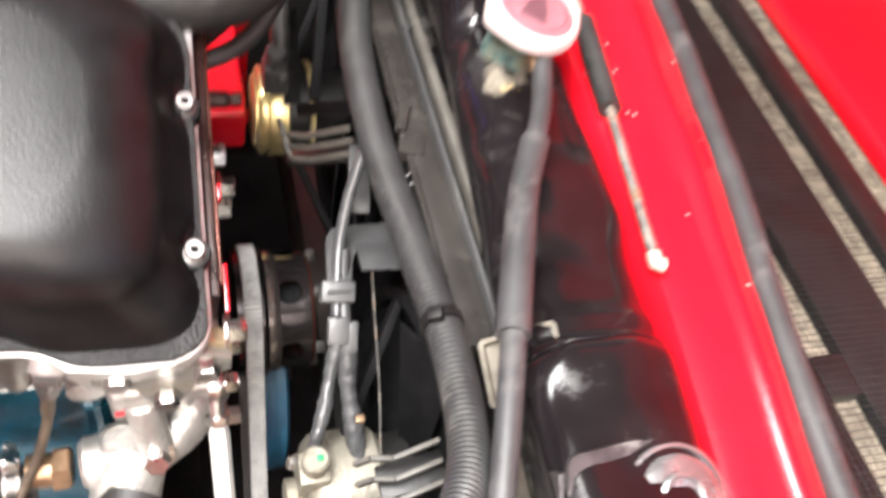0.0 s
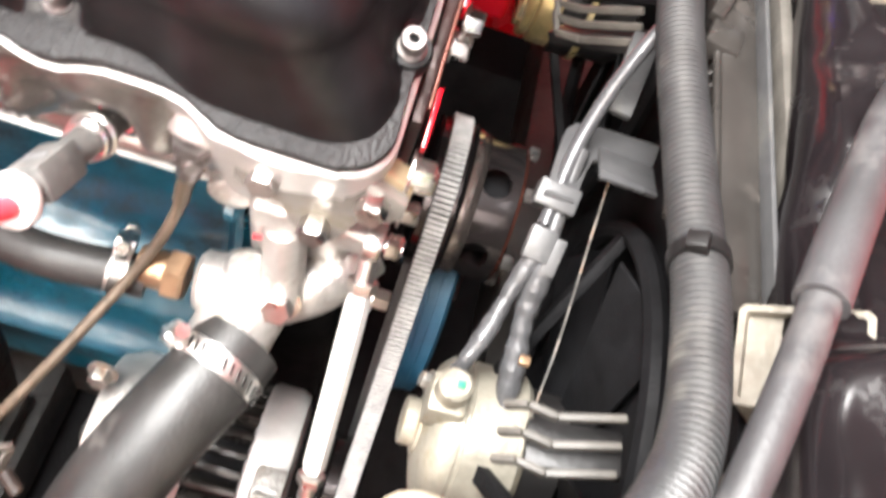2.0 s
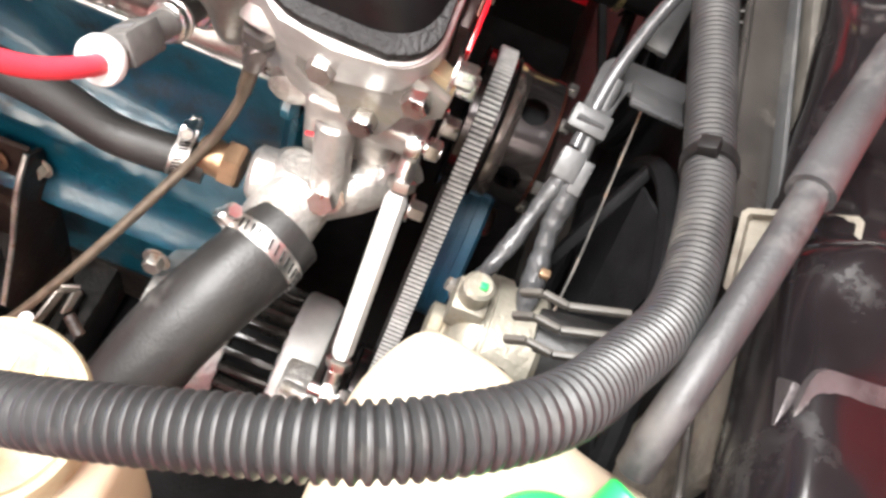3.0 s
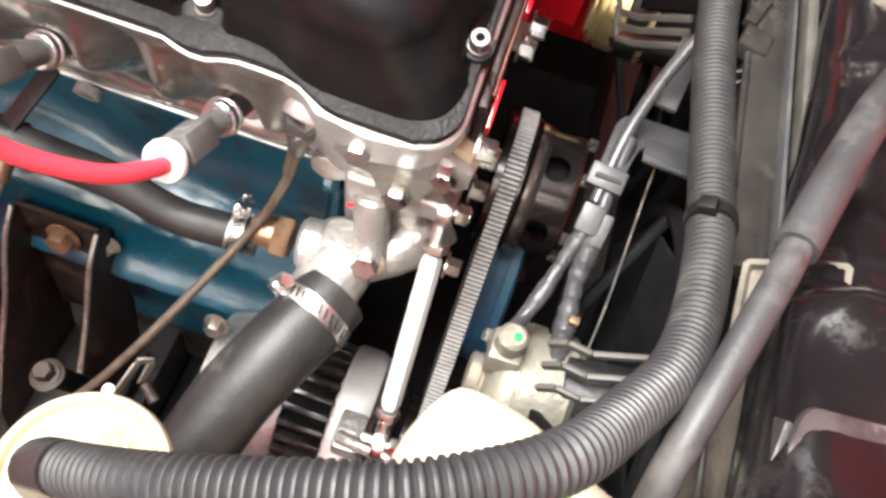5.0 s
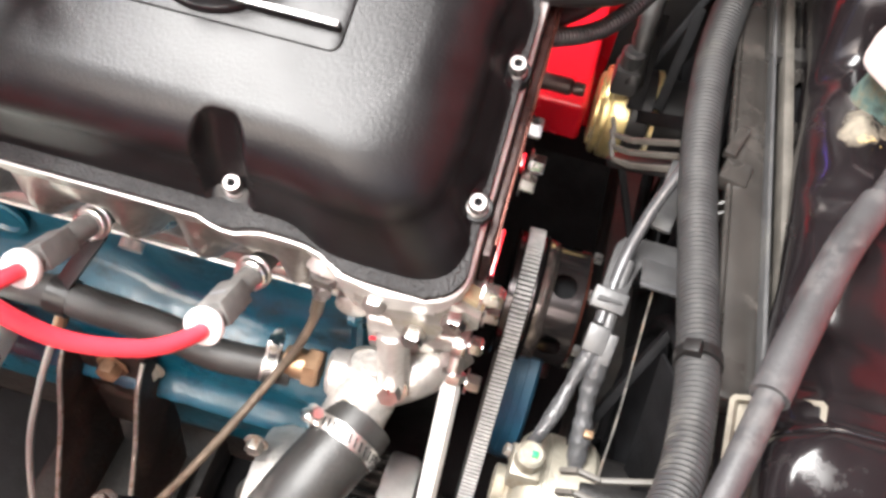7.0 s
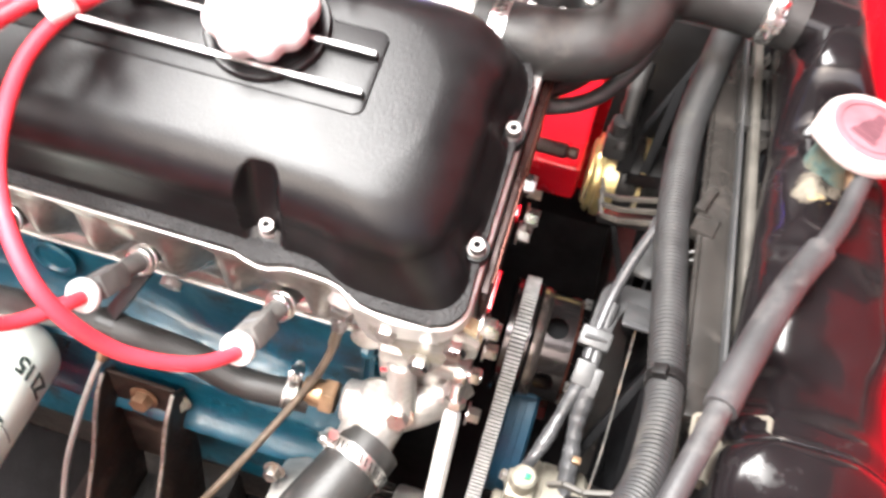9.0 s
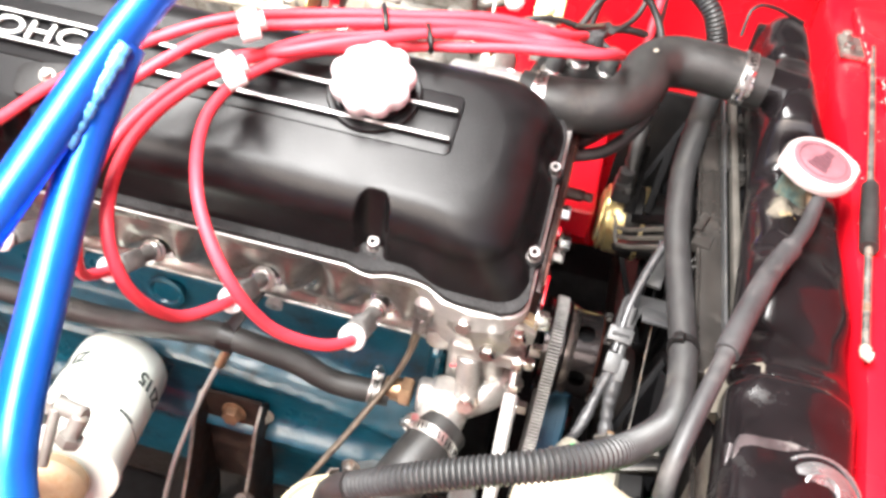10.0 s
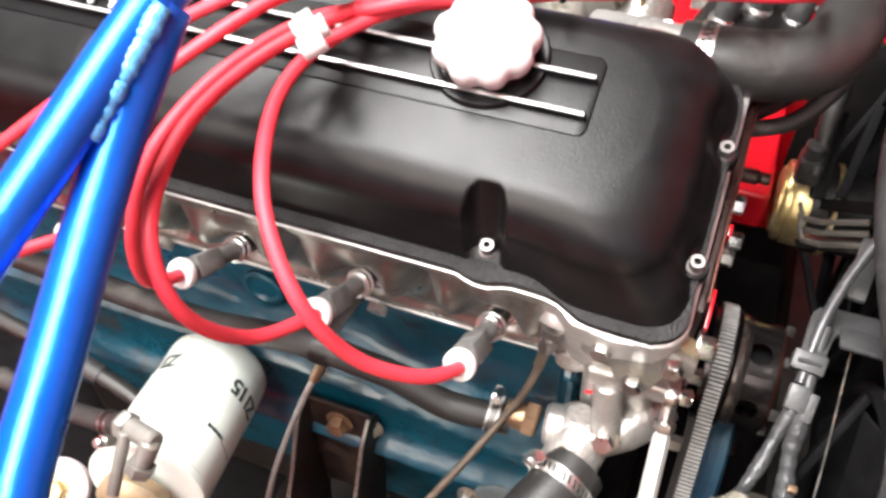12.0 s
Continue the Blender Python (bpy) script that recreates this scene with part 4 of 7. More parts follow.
R1, R2, R3, R4 = (0.0020, -0.0965, 0.852), (-0.0935, -0.0990, 0.863), (-0.195, -0.0980, 0.860), (-0.290, -0.096, 0.860)
t1, p1, d1 = plug_set(PLUGS[0], R1)
lead(t1, [p1, p1 + d1 * 0.008, (-0.0137, -0.1259, 0.8708), (-0.0427, -0.1445, 0.9005), (-0.0690, -0.1471, 0.9432), (-0.1016, -0.1140, 0.9721), (-0.1255, -0.0579, 0.9838), (-0.1235, -0.0165, 0.9937), (-0.1001, 0.0174, 1.0032), (-0.0760, 0.0420, 1.0050), eng(-0.048, 0.0935, 0.0735), eng(-0.026, 0.1015, 0.0730), eng(0.003, 0.111, 0.0730), eng(0.030, 0.117, 0.0730), eng(0.066, 0.126, 0.0735), (0.120, 0.098, 1.018), (0.143, 0.118, 1.012), (0.152, 0.160, 0.990)])
t2, p2, d2 = plug_set(PLUGS[1], R2)
lead(t2, [p2, p2 + d2 * 0.008, (-0.1125, -0.1434, 0.8840), (-0.1256, -0.1712, 0.9346), (-0.1426, -0.1556, 0.9747), (-0.1594, -0.0967, 0.9874), (-0.1525, -0.0348, 0.9928), (-0.1195, 0.0061, 1.0060), (-0.0785, 0.0467, 1.0122), eng(-0.036, 0.105, 0.0815), eng(0.0, 0.1165, 0.0805), eng(0.040, 0.1265, 0.0790), (0.080, 0.096, 1.019), (0.115, 0.112, 1.014), (0.135, 0.165, 0.985)])
t3, p3, d3 = plug_set(PLUGS[2], R3)
lead(t3, [p3, p3 + d3 * 0.010, (-0.200, -0.124, 0.880), (-0.190, -0.126, 0.930), (-0.178, -0.104, 0.974), (-0.167, -0.047, 0.990), (-0.138, 0.010, 0.999), (-0.090, 0.022, 1.012), (-0.050, 0.043, 1.018), (0.0, 0.072, 1.021), (0.036, 0.092, 1.020), (0.075, 0.111, 1.016), (0.107, 0.118, 1.012), (0.118, 0.165, 0.986)])
t4, p4, d4 = plug_set(PLUGS[3], R4)
lead(t4, [p4, p4 + d4 * 0.012, (-0.310, -0.140, 0.874), (-0.312, -0.148, 0.890), (-0.280, -0.125, 0.911), (-0.236, -0.091, 0.963), (-0.171, -0.013, 1.006), (-0.134, 0.029, 1.016), (-0.082, 0.050, 1.022), (-0.030, 0.073, 1.023), (0.030, 0.098, 1.022), (0.080, 0.118, 1.016), (0.104, 0.165, 0.985)])
coil_lead = thing("coil_lead", "red silicone coil lead lying over the cover", "ignition lead", on_cover(-0.2, 0.08, 0.07), "spark plug leads")
part("lead_wire", tube([(-0.45, -0.120, 0.838), (-0.374, -0.095, 0.889), (-0.308, -0.058, 0.936), (-0.252, -0.021, 0.975), (-0.183, 0.025, 1.005), (-0.130, 0.050, 1.018), (-0.071, 0.070, 1.023), (-0.020, 0.090, 1.023), (0.048, 0.117, 1.022), (0.100, 0.140, 1.008), (0.118, 0.190, 0.985)], 0.0044, 14, 0.004), LEAD, coil_lead)
part("end_boot", tube([(-0.45, -0.120, 0.838), (-0.48, -0.13, 0.815)], 0.0085, 14, 0.01), BOOT, coil_lead, "grey rubber end boot")


def lead_clip(p, ax, n, label, width=0.016):
    c = thing("lead_clip", label, "clip", p, "lead clips")
    m = frame_at(p, ax)
    gs = [lathe([(0.0046, -width / 2), (0.0066, -width / 2), (0.0066, width / 2), (0.0046, width / 2)], 18, m @ Matrix.Translation((0.0098 * (i - (n - 1) / 2), 0.0012 * (i % 2), 0.005 * (i % 2)))) for i in range(n)]
    gs.append(box((0.0098 * n - 0.006, 0.0022, width * 0.6), m @ Matrix.Translation((0, -0.0052, 0)), 0.0006))
    gs.append(box((0.007, 0.003, width * 0.8), m @ Matrix.Translation((0.0049 * n + 0.003, 0.002, 0.001)), 0.0006))
    part("clip_body", join(*gs), WHITE, c)


lead_clip(on_cover(-0.116, 0.0212, 0.1137), (TILT.to_3x3() @ Vector((0.70, 0.68, 0.1))), 3, "white plastic lead separator clip", 0.014)
lead_clip(on_cover(-0.119, 0.0643, 0.1131), (TILT.to_3x3() @ Vector((0.85, 0.50, 0.05))), 3, "white plastic lead separator clip", 0.014)
for p in (eng(0.002, 0.115, 0.079), Vector((-0.034, 0.078, 1.023))):
    z = thing("cable_tie", "black plastic cable tie round the leads", "cable tie", p, "cable ties")
    m = frame_at(p, TILT.to_3x3() @ Vector((0.93, 0.36, 0)))
    part("strap", tube([m @ Vector((0.017 * math.cos(a), 0.008 * math.sin(a), 0)) for a in [2 * math.pi * i / 16 for i in range(17)]], 0.0022, 8, 0.003), BLACK, z)
    part("tie_head", box((0.007, 0.006, 0.007), m @ Matrix.Translation((0.017, -0.004, 0)), 0.001), BLACK, z)

# ---- coolant outlet, heater hose, lower hose ----
outlet = thing("coolant_outlet", "cast aluminium coolant inlet housing with a brass nut", "housing", (0.075, -0.045, 0.73), shift=(0.0015, 0.0035, 0.002))
part("side_pipe", rod((0.048, -0.050, 0.733), (0.092, -0.046, 0.735), 0.0165, 24, 0.003), ALU, outlet)
part("hose_stub", rod((0.078, -0.046, 0.735), (0.070, -0.082, 0.722), 0.021, 24, 0.003), ALU, outlet)
part("front_arm", tube([(0.088, -0.046, 0.735), (0.108, -0.034, 0.742), (0.124, -0.012, 0.748)], 0.0165, 24, 0.006), ALU, outlet)
part("dome", lathe([(0.0185, 0), (0.02, 0.012), (0.0165, 0.024), (0.01, 0.03)], 24, frame_at((0.072, -0.048, 0.722), (0, 0.1, 1))), ALU, outlet)
part("pump_casting", box((0.052, 0.040, 0.075), Matrix.Translation((0.092, -0.014, 0.770)) @ Matrix.Rotation(radians(10), 4, "X"), 0.010, 4), ALU, outlet, "bright cast pump body")
part("bolt_boss", rod((0.0860, -0.040, 0.793), (0.092, -0.052, 0.748), 0.0105, 20, 0.002), ALU, outlet)
part("boss_bolt", hex_bolt((0.0920, -0.0570, 0.7500), (0.0, -0.85, 0.4), 0.0140, 0.009), STEEL, outlet, "bright bolt head")
part("hex_nut", hexagon(0.0235, 0.010, frame_at((0.033, -0.0505, 0.733), (1, 0, 0))), BRASS, outlet, "aged brass hex nut")
part("nut_collar", rod((0.018, -0.0505, 0.733), (0.034, -0.0505, 0.733), 0.0105, 20), BRASS, outlet)
part("paint_mark", tube([(0.071, -0.0365, 0.768), (0.081, -0.0375, 0.772)], 0.0014, 6, 0.003), LEAD_RED_EDGE, outlet, "red paint dab")
heater = thing("heater_hose", "black rubber heater hose clipped along the block", "hose", (-0.15, -0.06, 0.75))
HH = [(0.024, -0.0495, 0.7280), (-0.0252, -0.0564, 0.7341), (-0.0596, -0.0569, 0.7494), (-0.0954, -0.0609, 0.7614), (-0.1314, -0.0606, 0.7637), (-0.1765, -0.0546, 0.7487), (-0.2334, -0.0486, 0.7299), (-0.2988, -0.0427, 0.7193), (-0.4934, -0.0354, 0.7150)]
part("hose", tube(HH, 0.0112, 20, 0.005), RUBBER, heater)
clamp_band((0.010, -0.0512, 0.7305), (1, 0.09, -0.18), 0.0113, 0.009, (0.25, 0.6, 0.7), parent=heater)
bracket = thing("hose_bracket", "black steel strap holding the heater hose", "bracket", (-0.118, -0.062, 0.776))
part("strap", join(lathe([(0.0113, -0.007), (0.0128, -0.007), (0.0128, 0.007), (0.0113, 0.007)], 28, frame_at((-0.122, -0.0610, 0.7638), (1, 0.0, -0.1))), bar((-0.120, -0.0585, 0.775), (-0.102, -0.030, 0.803), 0.013, 0.002)), BLACK, bracket)
line = thing("braided_line", "braided steel line with a brass end fitting", "hose", (-0.14, -0.06, 0.7))
BL = [(-0.121, -0.067, 0.752), (-0.138, -0.075, 0.713), (-0.157, -0.090, 0.657), (-0.176, -0.107, 0.589), (-0.192, -0.125, 0.50), (-0.20, -0.14, 0.42)]
part("braid", tube(BL, 0.0026, 10, 0.006), BRAID, line)
part("end_fitting", rod((-0.119, -0.066, 0.758), (-0.129, -0.071, 0.734), 0.0045, 12), BRASS, line, "brass crimped end")
capillary = thing("sender_wire", "brown temperature sender line with a steel fitting", "wire", (0.045, -0.045, 0.83))
part("sender", join(hexagon(0.0175, 0.010, frame_at((0.0455, -0.036, 0.840), (-0.15, 0.1, -0.9))), hexagon(0.0145, 0.008, frame_at((0.0435, -0.0345, 0.827), (-0.15, 0.1, -0.9))), rod((0.044, -0.035, 0.832), (0.041, -0.033, 0.806), 0.0058, 16, 0.001), rod((0.047, -0.044, 0.826), (0.040, -0.026, 0.826), 0.0045, 12)), BOLT_GREY, capillary, "dull steel sender body")
part("sender_boss", lathe([(0.0125, 0.0), (0.0135, 0.003), (0.0135, 0.018), (0.0120, 0.021), (0.0098, 0.021), (0.0092, 0.019), (0.0090, 0.014)], 28, frame_at((0.049, -0.024, 0.856), (-0.12, -0.66, -0.74))), ALU_MACH, capillary)
part("line", tube([(0.041, -0.033, 0.808), (0.038, -0.036, 0.785), (0.030, -0.046, 0.760), (0.019, -0.060, 0.740), (0.007, -0.079, 0.724), (-0.007, -0.100, 0.706), (-0.028, -0.126, 0.678), (-0.053, -0.148, 0.645), (-0.09, -0.17, 0.60)], 0.0031, 10, 0.005), CABLE, capillary)
part("line_ferrule", rod((0.041, -0.033, 0.808), (0.038, -0.036, 0.787), 0.0042, 12), CABLE, capillary)

lower = thing("lower_radiator_hose", "thick black rubber coolant hose with a steel clamp", "hose", (0.06, -0.12, 0.7))
part("hose", tube([(0.0795, -0.071, 0.729), (0.073, -0.089, 0.727), (0.060, -0.117, 0.722), (0.046, -0.146, 0.708), (0.033, -0.181, 0.685), (0.015, -0.205, 0.64), (0.0, -0.21, 0.58), (0.0, -0.21, 0.48)], 0.0232, 32, 0.006), RUBBER, lower)
clamp_band((0.0735, -0.087, 0.727), (-0.33, -0.9, -0.12), 0.0237, 0.010, (-0.8, 0.2, 0.45), parent=lower)

# ---- drive: hub, toothed belt, blue pulley, generator, tension rod ----
COPPERLIP = make_mat("polished_copper_steel", (0.34, 0.29, 0.27), 0.22, 0.95, 0.2, 60, 0.05, 400)
HUBX, HY, HZ = 0.1582, 0.062, 0.721
hub = thing("drive_pulley", "black machined drive hub with lightening holes", "pulley", (HUBX, HY, HZ))
hm = frame_at((HUBX - 0.012, HY, HZ), (1, 0, 0))
part("toothed_wheel", lathe([(0.046, 0.0), (0.048, 0.0015), (0.046, 0.003), (0.046, 0.021), (0.048, 0.0225), (0.046, 0.024)], 64, hm), BLACK_STEEL, hub)


def hub_shell():
    """A hub whose rim has round holes bored through it."""
    n, r, w = 300, 0.0435, 0.030
    V, F = [], []
    nz = 40
    for k in range(nz + 1):
        for i in range(n):
            a = 2 * math.pi * i / n
            V.append(hm @ Vector((r * math.cos(a), r * math.sin(a), 0.024 + w * k / nz)))
    holes = [radians(HA + 60 * i) for i in range(6)]
    for k in range(nz):
        for i in range(n):
            a = 2 * math.pi * (i + 0.5) / n
            z = 0.024 + w * (k + 0.5) / nz - 0.0395
            if any((((a - h + math.pi) % (2 * math.pi) - math.pi) * r) ** 2 + z * z < 0.0088 ** 2 for h in holes):
                continue
            j = (i + 1) % n
            F.append((k * n + i, k * n + j, (k + 1) * n + j, (k + 1) * n + i))
    return V, F


HA = 106.0
part("hub_rim", hub_shell(), BLACK_STEEL, hub, "glossy black oxide hub rim")
# Core is near-black so the rim holes hold painted shade.
part("hub_core", lathe([(0.026, 0.024), (0.026, 0.05)], 40, hm), SHADOWBLACK, hub, "hub core with shade in its colour")
part("hub_lip", lathe([(0.0432, 0.0215), (0.0456, 0.0225), (0.0454, 0.0265), (0.0440, 0.0320), (0.0434, 0.0325)], 96, hm), COPPERLIP, hub, "polished coppery hub lip")
part("hub_face", lathe([(0.0432, 0.054), (0.042, 0.056), (0.038, 0.056), (0.034, 0.0535), (0.012, 0.0535)], 64, hm), REDANOD, hub, "copper-red front ring")
for i in range(6):
    a = radians(47 + 60 * i)
    part("face_bolt", hex_bolt(hm @ Vector((0.0405 * math.cos(a), 0.0405 * math.sin(a), 0.0555)), (1, 0, 0), 0.008, 0.006, False), STEEL, hub, "bright face bolt")

BX = HUBX + 0.0012
LOWY, LOWZ, LOWR, TOPR = -0.075, 0.550, 0.033, 0.0475
belt = thing("toothed_belt", "grey-black toothed rubber drive belt", "belt", (HUBX, 0.0, 0.62))


def belt_loop():
    c0, c1 = Vector((HY, HZ)), Vector((LOWY, LOWZ))
    d = (c1 - c0)
    L = d.length
    u = d / L
    nrm = Vector((u.y, -u.x))
    if nrm.x > 0:
        nrm = -nrm
    phi = math.asin((TOPR - LOWR) / L)
    pts = []
    base = math.atan2(nrm.y, nrm.x)
    sgn = 1 if (Vector((math.cos(base + 0.1), math.sin(base + 0.1))) - nrm).dot(u) > 0 else -1
    a0 = base - sgn * phi * -1
    A = c0 + TOPR * Vector((math.cos(base + sgn * phi), math.sin(base + sgn * phi)))
    B = c1 + LOWR * Vector((math.cos(base + sgn * phi), math.sin(base + sgn * phi)))
    far = 2 * math.atan2(u.y, u.x) - (base + sgn * phi)
    C = c1 + LOWR * Vector((math.cos(far), math.sin(far)))
    D = c0 + TOPR * Vector((math.cos(far), math.sin(far)))
    seg = []

    def arc_pts(c, r, s, e, direction):
        sweep = (e - s) * direction % (2 * math.pi) * direction
        n = 60
        return [c + r * Vector((math.cos(s + sweep * i / n), math.sin(s + sweep * i / n))) for i in range(n + 1)]
    st = base + sgn * phi
    return [A + (B - A) * i / 60 for i in range(60)] + arc_pts(c1, LOWR, st, far, sgn)[:-1] + [C + (D - C) * i / 60 for i in range(60)] + arc_pts(c0, TOPR, far, st, sgn)[:-1]


def belt_body():
    loop = belt_loop()
    P = [Vector((p.x, p.y)) for p in loop] + [Vector(loop[0])]
    cum = [0.0]
    for a, b in zip(P, P[1:]):
        cum.append(cum[-1] + (b - a).length)
    teeth = int(cum[-1] / 0.0032)
    V, F, n = [], [], teeth * 4
    j = 0
    cen = Vector((HY + LOWY, HZ + LOWZ)) / 2
    ring_pts = []
    for i in range(n):
        s = cum[-1] * i / n
        while cum[j + 1] < s:
            j += 1
        t = (s - cum[j]) / max(1e-9, cum[j + 1] - cum[j])
        p = P[j].lerp(P[j + 1], t)
        d = (P[j + 1] - P[j]).normalized()
        o = Vector((d.y, -d.x))
        if o.dot(p - cen) < 0:
            o = -o
        ring_pts.append((p, o, d))
    for p, o, d in ring_pts:
        a, b = p + o * 0.001, p - o * 0.002
        V += [(BX - 0.006, a.x, a.y), (BX + 0.006, a.x, a.y), (BX + 0.006, b.x, b.y), (BX - 0.006, b.x, b.y)]
    for i in range(n):
        q = (i + 1) % n
        for k in range(4):
            l = (k + 1) % 4
            F.append((i * 4 + k, i * 4 + l, q * 4 + l, q * 4 + k))
    T = []
    for p, o, d in ring_pts[::4]:
        c = p + o * 0.0016
        m = Matrix(((1, 0, 0, BX), (0, d.x, o.x, c.x), (0, d.y, o.y, c.y), (0, 0, 0, 1)))
        T.append(box((0.0115, 0.0016, 0.0024), m, 0.0004, 1))
    return (V, F), join(*T)


back, ridge = belt_body()
part("belt_back", back, BELT, belt, "black rubber belt back")
teeth = part("teeth", ridge, TOOTH, belt, "worn grey belt teeth")
tagged(teeth, "worn grey belt teeth", "", "", "stuff")
wheel = thing("crank_pulley", "blue enamelled crank pulley below the hub", "pulley", (0.19, 0.09, 0.54))
part("blue_wheel", lathe([(0.086, 0.0), (0.090, 0.003), (0.090, 0.025), (0.086, 0.028), (0.03, 0.028)], 72, frame_at((0.166, 0.101, 0.562), (1, 0, 0))), BLUE_PULLEY, wheel)
part("wheel_groove", lathe([(0.0895, 0.010), (0.0906, 0.011), (0.0906, 0.017), (0.0895, 0.018)], 72, frame_at((0.166, 0.101, 0.562), (1, 0, 0))), BLUE_PULLEY, wheel)
part("centre_bolt", hexagon(0.024, 0.012, frame_at((0.194, 0.101, 0.562), (1, 0, 0))), STEEL_DULL, wheel)

gen = thing("alternator", "finned alloy alternator with a black rotor", "alternator", (0.1, -0.11, 0.53))
gm = frame_at((0.055, LOWY, LOWZ), (1, 0, 0))
part("rear_case", lathe([(0.03, -0.064), (0.050, -0.060), (0.056, -0.045), (0.056, -0.006), (0.052, 0.004)], 48, gm), ALU, gen, "dirty alloy rear case")
part("rotor", lathe([(0.045, 0.004), (0.045, 0.042)], 48, gm), SHADOWBLACK, gen, "black rotor")
for i in range(28):
    part("fan_fin", box((0.012, 0.0042, 0.036), gm @ Matrix.Rotation(2 * math.pi * i / 28, 4, "Z") @ Matrix.Translation((0.049, 0, 0.022)), 0.0009), DUSTPLASTIC, gen)
part("front_case", lathe([(0.045, 0.038), (0.056, 0.040), (0.0575, 0.043), (0.0575, 0.060), (0.054, 0.066), (0.04, 0.069)], 56, gm), BRIGHT_ALLOY, gen, "bright alloy front case")
part("adjuster_lug", join(box((0.020, 0.030, 0.018), Matrix.Translation((0.112, -0.105, 0.603)), 0.004), rod((0.105, -0.112, 0.612), (0.148, -0.119, 0.622), 0.005, 14)), ALU, gen)
part("belt_wheel", lathe([(0.035, 0.088), (0.038, 0.0895), (0.036, 0.091), (0.036, 0.112), (0.038, 0.1135)], 48, gm), BLACK_STEEL, gen)
part("case_bolt", hex_bolt((0.114, -0.135, 0.595), (1, -0.1, 0.3), 0.010, 0.008), STEEL, gen)

turn = thing("tension_rod", "bright hexagonal aluminium turnbuckle with rod ends", "rod", (0.13, -0.06, 0.7))
ta, tb = Vector((0.1298, -0.0525, 0.7790)), Vector((0.1335, -0.1130, 0.6960))
td = (tb - ta).normalized()
part("hex_body", lathe([(0.0048, 0), (0.0060, 0.004), (0.0060, (tb - ta).length - 0.004), (0.0048, (tb - ta).length)], 6, frame_at(ta, td)), BRIGHT_ALLOY, turn)
part("lock_nut", hexagon(0.013, 0.006, frame_at(ta - td * 0.008, td)), STEEL, turn)
part("lock_nut", hexagon(0.013, 0.006, frame_at(tb + td * 0.002, td)), STEEL, turn)
for c, sgn in ((ta - td * 0.028, -1), (tb + td * 0.026, 1)):
    part("rod_end", join(rod(c - td * sgn * 0.006, c - td * sgn * 0.022, 0.0048, 14), lathe([(0.004, -0.004), (0.0095, -0.004), (0.0105, 0), (0.0095, 0.004), (0.004, 0.004)], 24, frame_at(c, (1, 0, 0)))), STEEL, turn, "steel rod end")
    part("rod_end_bolt", join(rod(c - Vector((0.012, 0, 0)), c + Vector((0.014, 0, 0)), 0.004, 12), hexagon(0.011, 0.007, frame_at(c + Vector((0.006, 0, 0)), (1, 0, 0)))), STEEL, turn)

# ---- radiator ----
rad = thing("radiator", "gloss black painted radiator with a corroded filler neck", "radiator", (0.31, 0.0, 0.55))


DENTS = ((-0.072, 2.3, 0.0040, 0.010), (-0.045, 2.1, 0.0036, 0.012), (-0.020, 2.6, 0.003, 0.009), (-0.005, 1.9, 0.003, 0.008), (0.035, 2.2, 0.0045, 0.012), (0.030, 1.1, 0.002, 0.014), (0.06, 2.9, 0.003, 0.010), (-0.13, 2.1, 0.0035, 0.012), (-0.085, 1.75, 0.0025, 0.012), (-0.17, 1.3, 0.002, 0.02), (0.2, 2.0, 0.004, 0.015), (0.24, 1.2, 0.002, 0.012), (0.29, 2.2, 0.003, 0.012))


def tank_point(y, a, off=0.0):
    cx, hw, hh, top = 0.3085 + 0.085 * y, 0.032, 0.028, 0.930
    hw += 0.0035 / (1 + math.exp((y + 0.103) / 0.002)) - 0.004 * math.exp(-((y + 0.098) / 0.006) ** 2)
    top += 0.006 / (1 + math.exp((y + 0.103) / 0.003)) - 0.006 * math.exp(-((y + 0.094) / 0.007) ** 2)
    top -= 0.010 * math.exp(-((y + 0.055) / 0.030) ** 4)
    top += 0.003 * math.exp(-((y - 0.015) / 0.030) ** 2)
    top -= 0.006 * math.exp(-((y - 0.150) / 0.03) ** 4)
    w = 1 / (1 + math.exp(-(y - 0.152) / 0.005))
    cx, hw, hh, top = cx + (0.311 - cx) * w, hw + (0.0245 - hw) * w, hh + 0.022 * w, top + (0.976 - top) * w
    hw -= 0.0025 * math.exp(-((y - 0.262) / 0.008) ** 2) + 0.003 * max(0.0, (y - 0.33) / 0.015)
    top -= 0.004 * math.exp(-((y - 0.262) / 0.008) ** 2) + 0.004 * max(0.0, (y - 0.33) / 0.015)
    dent = 0.0026 * noise.noise((y * 34, a * 2.6, 1)) + 0.0026 * noise.noise((y * 13, a * 1.3, 7))
    for dy, da, depth, wide in DENTS:
        dent -= depth * math.exp(-((y - dy) / wide) ** 2 - ((a - da) * 0.03 / wide) ** 2)
    c, s = math.cos(a), math.sin(a)
    if c > 0:
        hw += (along(PANEL_L, y) - 0.003 - cx - hw) * (1 - w)
    e = 0.82 - 0.10 * w if c > 0 else 0.88 - 0.16 * w - 0.26 / (1 + math.exp((y + 0.105) / 0.004))
    return Vector((cx + (hw + off) * math.copysign(abs(c) ** e, c), y, top - hh + (hh + off) * math.copysign(abs(s) ** e, s) + dent))


